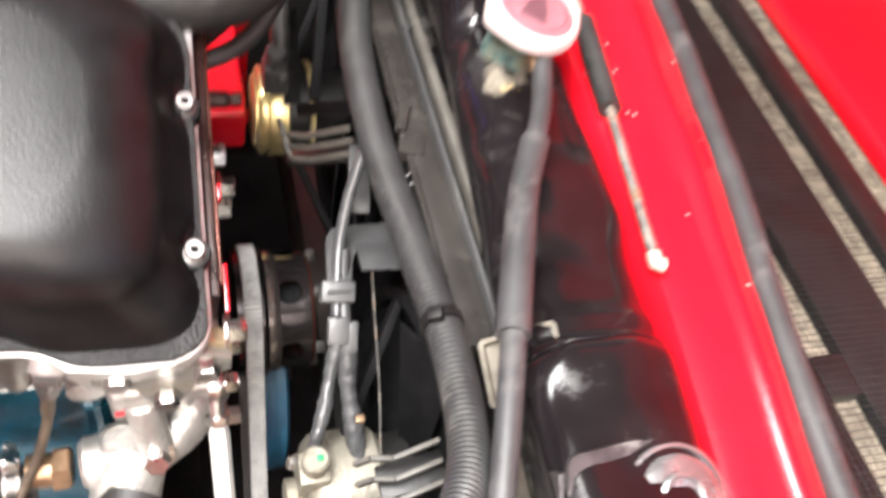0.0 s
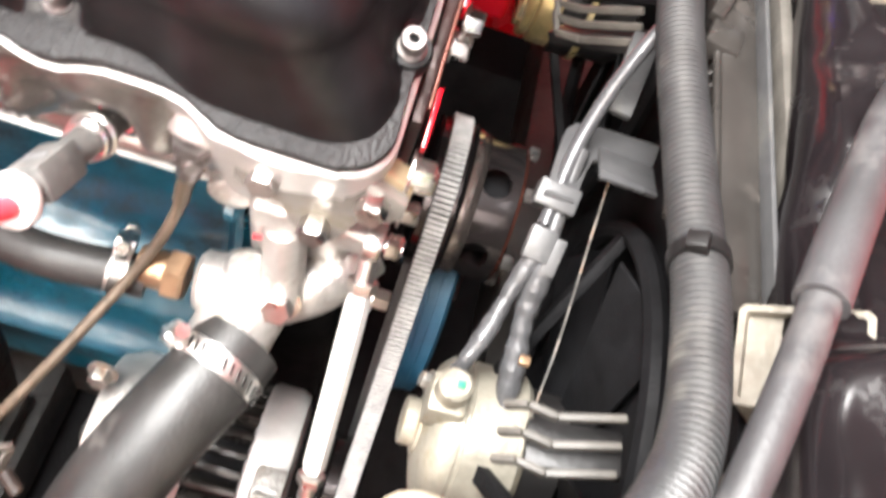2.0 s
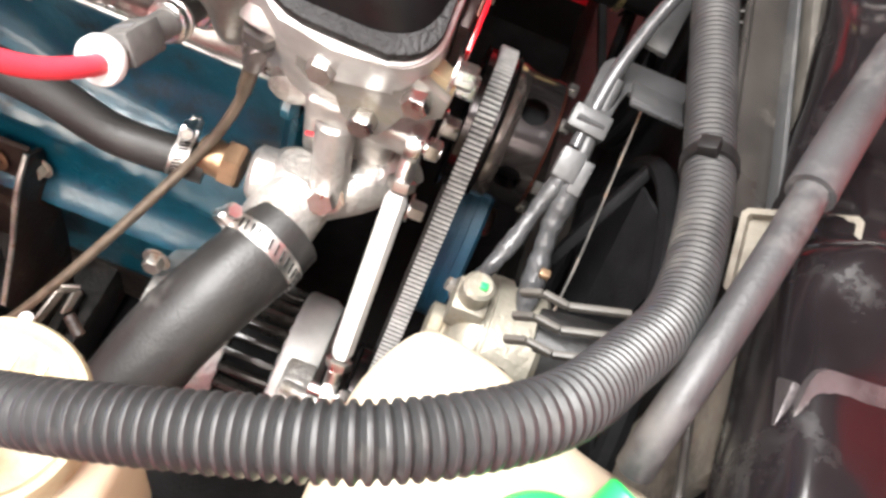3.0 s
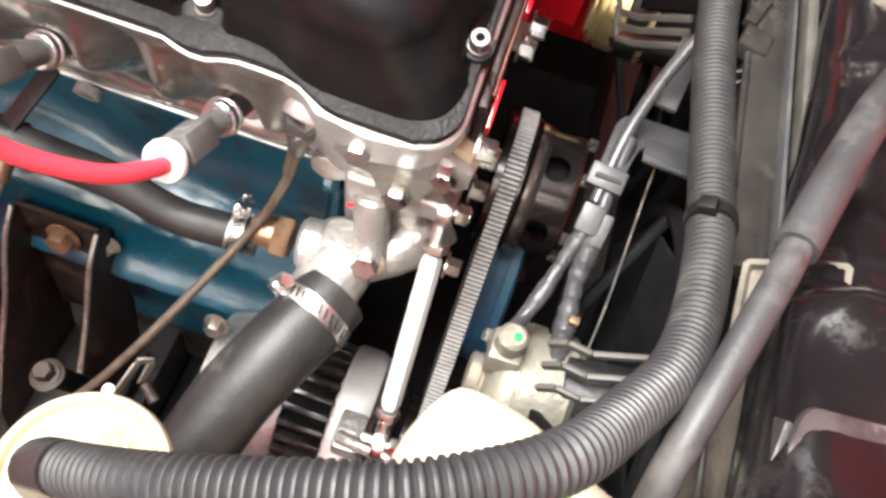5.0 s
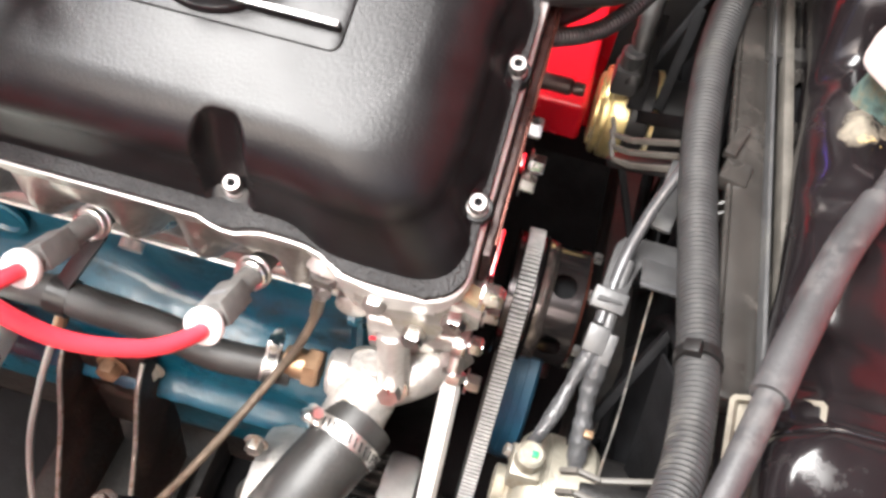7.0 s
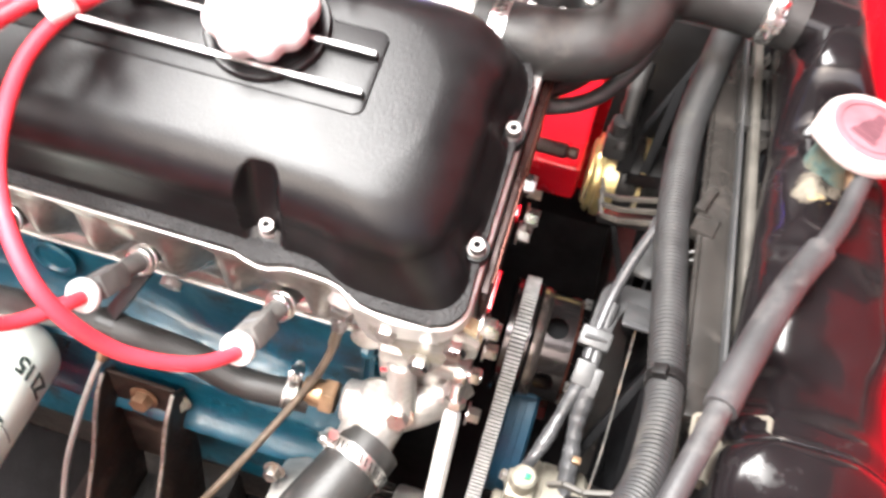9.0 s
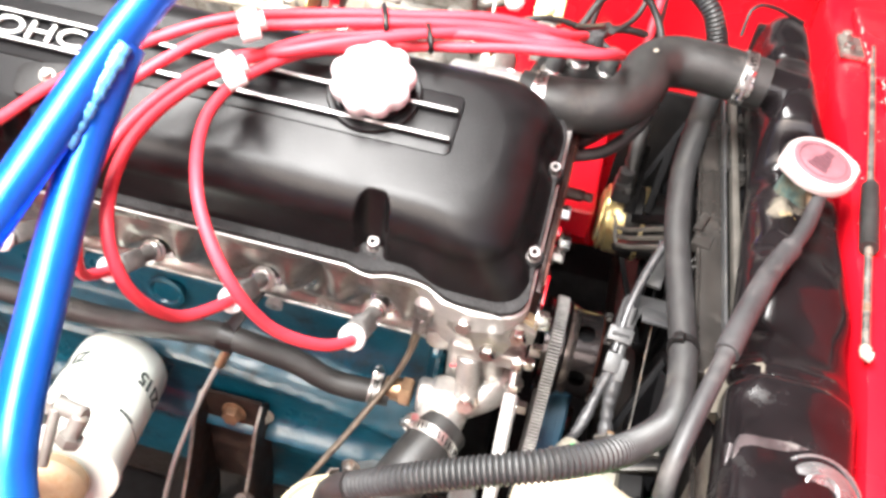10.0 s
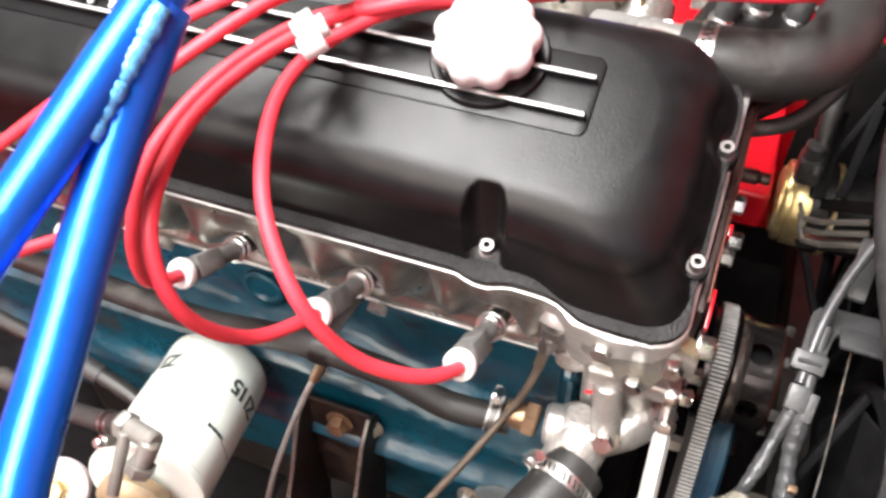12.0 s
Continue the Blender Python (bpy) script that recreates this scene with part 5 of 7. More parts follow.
def tank():
    V, F, k = [], [], 40
    ys = [-0.34 + 0.685 * i / 220 for i in range(221)]
    for y in ys:
        V += [tank_point(y, 2 * math.pi * i / k) for i in range(k)]
    for i in range(len(ys) - 1):
        for j in range(k):
            q = (j + 1) % k
            F.append((i * k + j, i * k + q, (i + 1) * k + q, (i + 1) * k + j))
    F.append(tuple(reversed(range(k))))
    F.append(tuple(range((len(ys) - 1) * k, len(ys) * k)))
    return V, F


def seam(y, lift=0.0004):
    return tube([tank_point(y + 0.0012 * noise.noise((a * 2, y * 9, 4)), a, lift) for a in [radians(d) for d in range(-20, 205, 9)]], 0.0011, 6, 0.006)


part("top_tank", tank(), TANK, rad)
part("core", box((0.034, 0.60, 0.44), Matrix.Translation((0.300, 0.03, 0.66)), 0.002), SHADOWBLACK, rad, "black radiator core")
fins = [box((0.0015, 0.60, 0.0012), Matrix.Translation((0.2825, 0.03, 0.45 + 0.0045 * i)), 0) for i in range(95)]
tagged(part("core_fins", join(*fins), PLASTIC, rad), "fine black cooling fins", "", "", "stuff")
part("side_frame", box((0.05, 0.02, 0.46), Matrix.Translation((0.30, -0.275, 0.66)), 0.003), TANK, rad)
part("side_frame", box((0.05, 0.02, 0.46), Matrix.Translation((0.31, 0.335, 0.66)), 0.003), TANK, rad)
part("end_strap", join(tube([(0.268, 0.315, 0.955), (0.272, 0.330, 0.978), (0.290, 0.335, 0.982), (0.325, 0.335, 0.972)], 0.0018, 8, 0.005), box((0.05, 0.012, 0.06), Matrix.Translation((0.311, 0.350, 0.925)), 0.004)), BLACK, rad)
part("inlet_neck", rod((0.318, 0.210, 0.960), (0.262, 0.2135, 0.965), 0.0195, 28, 0.002), TANK, rad)
part("filler_neck", lathe([(0.020, -0.02), (0.020, 0.012), (0.024, 0.014), (0.024, 0.018)], 32, frame_at((0.3229, 0.1068, 0.9433), (0.092, -0.113, 0.989))), CORRODE, rad, "corroded brass filler neck")
for y in (-0.101, 0.262):
    part("seam_line", seam(y), TANK, rad, "raised soldered seam")
part("overflow_spout", rod((0.3234, 0.1062, 0.9492), (0.3220, 0.0640, 0.9455), 0.0042, 12), BRASS, rad)
DECALBAR = make_mat("mauve_decal_print", (0.09, 0.038, 0.048), 0.4, 0, 0.2, 60)
rcap = thing("pressure_cap", "pale pressure cap with a faded pink decal", "cap", (0.323, 0.09, 0.962))
rm = frame_at((0.3240, 0.1055, 0.9552), (0.092, -0.113, 0.989)) @ Matrix.Scale(1.04, 4)
ears = lambda a: 1 + 0.13 * max(0.0, math.cos(2 * a + 0.9)) ** 6
part("cap_body", lathe([(0.023, 0.0), (0.0280, 0.0015), (0.0288, 0.004), (0.0284, 0.009), (0.0265, 0.0115), (0.024, 0.012), (0.0235, 0.0108), (0.001, 0.0108)], 72, rm, ears), RCAP, rcap, "pale oxidised cap body")
part("decal", lathe([(0.0225, 0.0108), (0.0228, 0.0116), (0.0215, 0.0121), (0.001, 0.0124)], 48, rm), PINK, rcap, "faded pink round decal")
part("decal_ring", tube([rm @ Vector((0.0185 * math.cos(a), 0.0185 * math.sin(a), 0.0122)) for a in [2 * math.pi * i / 24 for i in range(25)]], 0.0005, 6, 0.003), DECALBAR, rcap)
for i in range(4):
    part("decal_bar", box((0.004 + 0.003 * (i % 2), 0.016 - 0.003 * i, 0.0006), rm @ Matrix.Rotation(radians(20), 4, "Z") @ Matrix.Translation((-0.010 + 0.0065 * i, 0, 0.0125)), 0), DECALBAR, rcap)

# top hose
top_hose = thing("top_radiator_hose", "thick S-shaped black rubber radiator hose", "hose", (0.18, 0.17, 0.96))
part("hose", tube([(0.076, 0.128, 0.950), (0.107, 0.126, 0.952), (0.137, 0.129, 0.954), (0.159, 0.138, 0.957), (0.174, 0.164, 0.961), (0.181, 0.193, 0.965), (0.200, 0.212, 0.967), (0.235, 0.214, 0.967), (0.284, 0.212, 0.963)], 0.0232, 32, 0.005), RUBBER, top_hose)
clamp_band((0.092, 0.127, 0.951), (1, -0.03, 0.02), 0.0234, 0.011, (0, 0.5, -1), parent=top_hose)
clamp_band((0.264, 0.2135, 0.9650), (0.99, -0.05, -0.1), 0.0234, 0.011, (-0.2, -0.9, 0.2), parent=top_hose)
part("hose_stamp", box((0.004, 0.004, 0.0005), frame_at((0.181, 0.186, 0.9882), (-0.2, -0.2, 1)), 0), CASTGREY, top_hose)
neck = thing("thermostat_housing", "cast aluminium thermostat housing behind the cover", "housing", (0.06, 0.12, 0.94))
part("housing", join(rod((0.045, 0.128, 0.949), (0.090, 0.127, 0.951), 0.0195, 24, 0.002), box((0.06, 0.05, 0.05), Matrix.Translation((0.035, 0.148, 0.925)), 0.01, 3)), ALU, neck)
part("flange_bolt", hex_bolt((0.055, 0.145, 0.952), (0, -0.2, 1), 0.012, 0.008), STEEL, neck)

# ---- fan shroud with two fans ----
shroud = thing("fan_shroud", "dusty black plastic fan shroud", "fan shroud", (0.26, 0.0, 0.6))
part("top_rail", bar((0.2630, -0.075, 0.877), (0.2630, 0.32, 0.877), 0.0195, 0.019, (0, 0, 1), 0.0050), DUSTPLASTIC, shroud, "dusty grey flat top rail")
part("rail_lip", tube([(0.2535, -0.26, 0.8835), (0.2525, 0.03, 0.8840), (0.2525, 0.32, 0.8835)], 0.0018, 8, 0.03), DUSTPLASTIC, shroud)
part("inner_leaf", tube([(0.2440, -0.02, 0.862), (0.2465, 0.05, 0.866), (0.2475, 0.12, 0.868), (0.2475, 0.30, 0.866)], 0.0035, 8, 0.02), PLASTIC, shroud, "curved inner shroud edge")
part("seal_edge", bar((0.2815, -0.26, 0.889), (0.2815, 0.32, 0.889), 0.0070, 0.0120, (0, 0, 1), 0.0030), RIDGE, shroud, "dusty upright rail edge")
part("rail_fold", bar((0.2722, -0.075, 0.889), (0.2722, 0.32, 0.889), 0.0022, 0.010, (0, 0, 1), 0.0006), GREYPLASTIC, shroud, "narrow upright fold")
# Solid dark strip in place of the shade between the rail edges.
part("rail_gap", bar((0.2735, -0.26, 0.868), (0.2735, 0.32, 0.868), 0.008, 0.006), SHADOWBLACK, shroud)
for k in range(11):
    y = -0.235 + 0.0515 * k
    part("rib", bar((0.2825, y - 0.020, 0.884), (0.3040, y + 0.020, 0.888), 0.008, 0.0022, (0, 0, 1), 0.0006), DUSTPLASTIC, shroud)
# Added sheet whose near-black colour gives the deep shade behind the fans.
part("back_sheet", join(*[box((0.004, 0.58, 0.30), Matrix.Translation((0.272, 0.03, 0.72)), 0.001)]), SHADOWBLACK, shroud, "near-black sheet for the shade behind the fans")
part("slot_frame", plate_with_hole(rounded(0.028, 0.075, 0.002, 1), rounded(0.013, 0.05, 0.001, 1), 0.006, Matrix.Translation((0.2825, 0.214, 0.8865))), PLASTIC, shroud)
# Added black plate for the dark area beyond the far fan.
part("side_plate", box((0.105, 0.006, 0.20), Matrix.Translation((0.238, 0.336, 0.765)), 0.001), BLACK, shroud, "added black plate hiding the red beside the shroud")
# cast bracket at the rail's near end
BRK = Matrix.Translation((0.2682, -0.0950, 0.9033)) @ Matrix((Vector((0.731, -0.180, 0.659)).normalized(), Vector((0.02, 0.985, 0.17)).normalized(), Vector((0.731, -0.180, 0.659)).cross(Vector((0.02, 0.985, 0.17))).normalized())).transposed().to_4x4()
part("end_bracket", join(plate_with_hole(rounded(0.0430, 0.0365, 0.002, 1), rounded(0.0380, 0.0315, 0.001, 1), 0.030, BRK @ Matrix.Translation((0.0052, -0.003, -0.030))), box((0.0405, 0.0340, 0.002), BRK @ Matrix.Translation((0.0052, -0.003, -0.0285)), 0), box((0.0022, 0.0320, 0.020), BRK @ Matrix.Translation((0.0100, -0.003, -0.0125)), 0), box((0.0240, 0.0325, 0.0016), BRK @ Matrix.Translation((-0.0025, -0.003, -0.0050)), 0)), PALEBRACKET, shroud, "dusty cream open bracket")
part("clip", join(box((0.016, 0.018, 0.010), Matrix.Translation((0.2550, 0.071, 0.8835)) @ Matrix.Rotation(radians(-14), 4, "Z"), 0.0015), bar((0.245, 0.050, 0.874), (0.264, 0.058, 0.882), 0.0022, 0.008), bar((0.245, 0.044, 0.872), (0.264, 0.051, 0.880), 0.0022, 0.008), bar((0.250, 0.083, 0.886), (0.258, 0.106, 0.8885), 0.007, 0.006)), DUSTPLASTIC, shroud, "grey plastic clip")


def fan(cy, cz, mx, cream=False):
    f = thing("cooling_fan", "black electric cooling fan with a pale plated motor", "fan", (0.22, cy, cz), "cooling fans")
    m = frame_at((mx, cy, cz), (1, 0, 0))
    if cream:
        part("motor", lathe([(0.012, 0.0), (0.024, 0.001), (0.035, 0.004), (0.0405, 0.009), (0.042, 0.013), (0.042, 0.018), (0.0412, 0.0185), (0.0412, 0.0205), (0.042, 0.021), (0.042, 0.050), (0.038, 0.054)], 48, m), CASTCREAM, f, "cream cast motor body")
        part("motor_cap", lathe([(0.011, -0.010), (0.0135, -0.009), (0.0135, -0.002), (0.017, -0.001), (0.017, 0.003)], 28, m), CASTCREAM, f)
        part("motor_bolt", hex_bolt((mx - 0.002, cy + 0.012, cz + 0.030), (-1, 0, 0.3), 0.008, 0.005), STEEL_DULL, f)
    else:
        part("motor", lathe([(0.030, 0.0), (0.036, 0.001), (0.0375, 0.003), (0.0375, 0.0055), (0.034, 0.006), (0.034, 0.008), (0.038, 0.0085), (0.039, 0.011), (0.039, 0.024)], 48, m), GOLD, f, "yellow zinc-plated motor can")
        part("motor_cap", lathe([(0.028, -0.003), (0.031, -0.002), (0.031, 0.001)], 40, m), GOLD, f)
        part("motor_band", lathe([(0.0385, 0.024), (0.0415, 0.025), (0.0415, 0.040), (0.0385, 0.041)], 48, m), BLACK, f, "black motor band")
        part("motor_ring", lathe([(0.039, 0.041), (0.0425, 0.0415), (0.0425, 0.045), (0.039, 0.0455)], 48, m), GOLD, f, "yellow zinc ring")
        part("motor_back", lathe([(0.038, 0.045), (0.038, 0.068)], 40, m), BLACK, f)
    part("frame_ring", tube([(0.258, cy + 0.135 * math.cos(a), cz + 0.135 * math.sin(a)) for a in [2 * math.pi * i / 40 for i in range(41)]], 0.006, 8, 0.012), SHADOWBLACK, f, "black plastic fan ring")
    for i in range(6):
        a = radians(15 + 60 * i)
        c, s = math.cos(a), math.sin(a)
        part("blade", prism([(0.03, -0.016), (0.125, -0.034), (0.13, 0.0), (0.122, 0.022), (0.03, 0.012)], 0.0025, Matrix.Translation((0.258, cy, cz)) @ Matrix(((0, 0, 1, 0), (c, -s, 0, 0), (s, c, 0, 0), (0, 0, 0, 1))) @ Matrix.Rotation(radians(20), 4, "X"), 0.0006), SHADOWBLACK, f)
    part("hub", lathe([(0.036, 0), (0.036, 0.02), (0.03, 0.024)], 32, frame_at((0.236, cy, cz), (1, 0, 0))), BLACK, f)
    for i in range(4):
        a = radians(45 + 90 * i)
        part("arm", bar((mx + 0.028, cy + 0.03 * math.cos(a), cz + 0.03 * math.sin(a)), (0.256, cy + 0.134 * math.cos(a), cz + 0.134 * math.sin(a)), 0.010, 0.006, (1, 0, 0)), SHADOWBLACK, f)
    return f


fan1 = fan(0.250, 0.744, 0.1825)
fan2 = fan(-0.070, 0.690, 0.182, True)


def arm_ridges(f, corner, end, step, hook):
    """Three thin dusty ridges where a fan arm folds over to the rail."""
    for k in range(3):
        a, b = Vector(corner) + Vector(step) * k, Vector(end) + Vector(step) * k
        mid = a.lerp(b, 0.30) + Vector((0.0, -0.0035, 0.0))
        part("arm_ridge", join(bar(a + Vector(hook), a, 0.0030, 0.0042, (0, 0, 1), 0.0009), bar(a, mid, 0.0030, 0.0042, (0, 0, 1), 0.0009), bar(mid, b, 0.0030, 0.0042, (0, 0, 1), 0.0009)), RIDGE, f, "thin dusty plastic ridge")
    lo, hi = Vector(corner) + Vector(step) + Vector((0.004, 0, -0.010)), Vector(end) + Vector(step) + Vector((0.004, 0, -0.010))
    part("arm_web", bar(lo, hi, 0.020, 0.008, (0, 0, 1), 0.002), BLACK, f)


arm_ridges(fan1, (0.1935, 0.1600, 0.8060), (0.2320, 0.1300, 0.8420), (0.0012, -0.0086, -0.0034), (-0.0040, 0.0130, 0.0040))
arm_ridges(fan2, (0.2060, -0.1040, 0.8250), (0.2440, -0.1020, 0.8330), (0.0, -0.0105, -0.0034), (-0.0080, 0.0010, -0.0080))
part("arm_face", bar((0.2375, 0.118, 0.836), (0.2300, 0.070, 0.822), 0.015, 0.005, (0, 0, 1), 0.0012), GREYPLASTIC, fan1, "smooth grey arm face")
for f, c in ((fan1, Vector((0.1945, 0.232, 0.800))), (fan2, Vector((0.188, -0.070, 0.728)))):
    part("motor_plug", join(box((0.020, 0.022, 0.024), Matrix.Translation(c), 0.003), rod(c + Vector((0, 0, 0.010)), c + Vector((0, 0, 0.026)), 0.009, 16, 0.002)), GREYPLASTIC if f is fan1 else CASTCREAM, f, "pale motor plug")
part("plug_seal", box((0.004, 0.004, 0.003), Matrix.Translation((0.190, -0.071, 0.7550)), 0.0006), GREEN, fan2, "green plug seal")

WRAP = make_mat("glossy_black_tape", (0.05, 0.05, 0.052), 0.3, 0, 0.4, 60, 0.9, 140)
loom = thing("fan_loom", "grey taped fan wiring with plastic connectors", "wiring", (0.213, 0.05, 0.8), shift=(-0.002, 0.006, -0.002))
part("steel_sleeve", tube([(0.243, 0.098, 0.880), (0.226, 0.070, 0.848), (0.217, 0.046, 0.822), (0.2125, 0.020, 0.806), (0.2105, 0.002, 0.796)], 0.0040, 12, 0.006), GREYSLEEVE, loom, "shiny grey sleeve")
part("second_sleeve", tube([(0.2185, 0.040, 0.816), (0.2165, 0.020, 0.804), (0.2155, 0.000, 0.794), (0.2150, -0.010, 0.788)], 0.0045, 10, 0.006), GREYPLASTIC, loom)
shell = [(0.2028, 0.0188), (0.2079, 0.0608), (0.2095, 0.0662), (0.2135, 0.0715), (0.2216, 0.0739), (0.2620, 0.0745), (0.2574, 0.0529), (0.2262, 0.0505), (0.2229, 0.0406), (0.2185, 0.0184)]
part("back_shell", prism(shell, 0.004, Matrix.Translation((0.0015, -0.0085, 0.806)), 0.001), GREYPLASTIC, loom, "flat grey plastic shell with a rounded corner")
part("shell_tab", bar((0.2425, 0.0435, 0.8155), (0.2395, 0.0160, 0.8290), 0.030, 0.0025, (0, 0, 1), 0.0008), GREYPLASTIC, loom, "folded grey plastic tab")
part("tab_edge", bar((0.2245, 0.0145, 0.8300), (0.2545, 0.0130, 0.8300), 0.0030, 0.0030), GREYSLEEVE, loom)
part("connector_wrap", box((0.022, 0.017, 0.014), frame_at((0.2125, 0.016, 0.802), (-0.1, -0.85, -0.5)), 0.002), GREYPLASTIC, loom, "grey plastic clip")
part("connector", join(box((0.014, 0.012, 0.018), frame_at((0.211, -0.006, 0.790), (-0.1, -0.8, -0.6)), 0.002), box((0.008, 0.010, 0.020), frame_at((0.219, -0.010, 0.788), (-0.1, -0.8, -0.6)), 0.001)), GREYPLASTIC, loom)
part("taped_wire", tube([(0.2105, -0.010, 0.786), (0.205, -0.025, 0.772), (0.199, -0.045, 0.760), (0.192, -0.062, 0.750), (0.189, -0.070, 0.752)], 0.0052, 12, 0.003, lambda s, i: 0.0048 + 0.0003 * math.sin(i * 1.9) + 0.0005 * math.sin(i * 0.5)), WRAP, loom, "wrinkled black tape")
part("taped_wire", tube([(0.217, -0.012, 0.784), (0.216, -0.030, 0.765), (0.219, -0.05, 0.745), (0.222, -0.08, 0.72), (0.222, -0.11, 0.69)], 0.0062, 12, 0.003, lambda s, i: 0.0062 + 0.0004 * math.sin(i * 1.7) + 0.0008 * math.sin(i * 0.4)), WRAP, loom, "wrinkled black tape")
part("orange_tag", box((0.006, 0.005, 0.004), Matrix.Translation((0.2225, -0.052, 0.752)), 0.001), BRASS, loom)
guard = thing("fan_guard_wire", "thin bent steel wire hanging before the radiator core", "wire", (0.235, 0.0, 0.77))
part("wire", tube([(0.238, 0.055, 0.806), (0.237, 0.02, 0.785), (0.236, -0.03, 0.755), (0.234, -0.06, 0.735), (0.236, -0.07, 0.72)], 0.0007, 6, 0.006), STEEL_DULL, guard)

# ---- hoses across the bay ----
conduit = thing("corrugated_conduit", "black corrugated wiring conduit curving across the bay", "conduit", (0.23, 0.0, 0.9))
CP = [(0.2571, 0.2999, 0.8929), (0.2463, 0.2367, 0.8922), (0.2362, 0.1661, 0.8859), (0.2344, 0.0787, 0.8827), (0.2389, -0.0137, 0.8883), (0.2394, -0.0850, 0.8999), (0.2296, -0.1439, 0.9150), (0.2070, -0.1843, 0.9348), (0.1842, -0.2147, 0.9562), (0.1524, -0.2350, 0.9615), (0.1196, -0.2435, 0.9527), (0.0794, -0.2490, 0.9337), (0.0445, -0.2470, 0.9037)]
part("conduit", corrugated(CP, 0.0124, 0.0016, 0.0033, 24, 0.0056), CONDUIT, conduit)
part("tie_band", join(lathe([(0.0104, -0.003), (0.0115, -0.003), (0.0115, 0.003), (0.0104, 0.003)], 24, frame_at((0.2402, -0.0655, 0.8960), (-0.01, -1.0, 0.19))), box((0.0075, 0.008, 0.006), frame_at((0.2345, -0.0655, 0.9065), (-0.5, 0.1, 0.86)), 0.001)), BLACK, conduit, "black tie round the conduit")
part("end_grommet", tube([(0.050, -0.2475, 0.909), (0.041, -0.2468, 0.900), (0.035, -0.246, 0.884), (0.033, -0.245, 0.850)], 0.0088, 16, 0.004), RUBBER, conduit)
spare = thing("wiring_conduit", "thick black corrugated conduit along the inner wing", "conduit", (0.25, 0.4, 0.9))
part("conduit", corrugated([(0.11, 0.375, 0.965), (0.172, 0.356, 0.985), (0.207, 0.339, 0.985), (0.231, 0.319, 0.975), (0.246, 0.312, 0.95), (0.255, 0.318, 0.92), (0.258, 0.30, 0.87)], 0.0105, 0.0015, 0.0038), CONDUIT, spare)

over = thing("overflow_hose", "grey rubber overflow hose with a thicker sleeve", "hose", (0.27, -0.05, 0.94))
part("hose", tube([(0.3287, 0.0863, 0.9485), (0.3151, 0.0412, 0.9428), (0.2873, -0.0161, 0.9414), (0.2669, -0.0707, 0.9401), (0.2510, -0.1189, 0.9367), (0.2381, -0.1581, 0.9300), (0.2303, -0.1853, 0.9168), (0.2297, -0.1967, 0.9017)], 0.0062, 16, 0.006), RUBBER_GREY, over)
part("sleeve", tube([(0.3046, 0.0190, 0.9419), (0.2873, -0.0161, 0.9414), (0.2687, -0.0655, 0.9403), (0.2570, -0.1000, 0.9385)], 0.0084, 18, 0.006), RUBBER_GREY, over, "thicker grey rubber sleeve")

# ---- bottles ----
bottle = thing("overflow_bottle", "milky plastic overflow bottle with a green cap", "bottle", (0.17, -0.20, 0.7))


def bottle_body():
    V, F = [], []
    lv = [(0.0, 0.68), (0.0, 0.82), (0.0, 0.862), (0.003, 0.874), (0.008, 0.882), (0.016, 0.887), (0.03, 0.890), (0.034, 0.8902)]
    out = [(0.140, -0.262), (0.262, -0.262), (0.262, -0.196), (0.225, -0.186), (0.190, -0.165), (0.156, -0.160), (0.142, -0.190)]
    c = Vector((0.185, -0.21))
    dense = []
    for i in range(len(out)):
        a, b = Vector(out[i]), Vector(out[(i + 1) % len(out)])
        for k in range(6):
            dense.append(a.lerp(b, k / 6))
    for _ in range(3):
        dense = [(dense[i - 1] + dense[i] * 2 + dense[(i + 1) % len(dense)]) / 4 for i in range(len(dense))]
    n = len(dense)
    for ins, z in lv:
        for p in dense:
            q = p + (c - p).normalized() * ins
            V.append((q.x, q.y, z))
    for k in range(len(lv) - 1):
        for i in range(n):
            j = (i + 1) % n
            F.append((k * n + i, k * n + j, (k + 1) * n + j, (k + 1) * n + i))
    F.append(tuple(range((len(lv) - 1) * n, len(lv) * n)))
    F.append(tuple(reversed(range(n))))
    return V, F


part("body", bottle_body(), BOTTLE, bottle)
part("neck", lathe([(0.020, -0.02), (0.020, 0.015)], 32, Matrix.Translation((0.208, -0.236, 0.876))), BOTTLE, bottle)
part("screw_cap", join(lathe([(0.0215, 0.0), (0.0225, 0.002), (0.0225, 0.014), (0.021, 0.017), (0.017, 0.018), (0.001, 0.018)], 48, Matrix.Translation((0.208, -0.236, 0.8925))), rod((0.2185, -0.222, 0.9055), (0.2260, -0.2085, 0.9130), 0.0072, 20, 0.001), rod((0.211, -0.233, 0.901), (0.2190, -0.2215, 0.9065), 0.0074, 16)), GREEN, bottle, "bright green screw cap with a spout")
washer = thing("washer_bottle", "cream plastic tank with a wide round lid", "bottle", (0.02, -0.22, 0.75))
wm = Matrix.Translation((0.030, -0.233, 0.828))
part("lid", lathe([(0.033, -0.012), (0.0355, -0.010), (0.0355, 0.0), (0.034, 0.003), (0.031, 0.0035), (0.029, 0.001), (0.012, 0.001), (0.011, 0.004), (0.001, 0.0045)], 56, wm), CREAM, washer, "cream plastic lid")
part("tank", box((0.09, 0.09, 0.14), Matrix.Translation((0.03, -0.255, 0.742)), 0.015, 4), BOTTLE, washer)
for i in range(3):
    part("lid_mark", box((0.0022, 0.006, 0.0006), wm @ Matrix.Translation((-0.012 + 0.011 * i, 0.019, 0.0014)), 0), BRASS, washer)

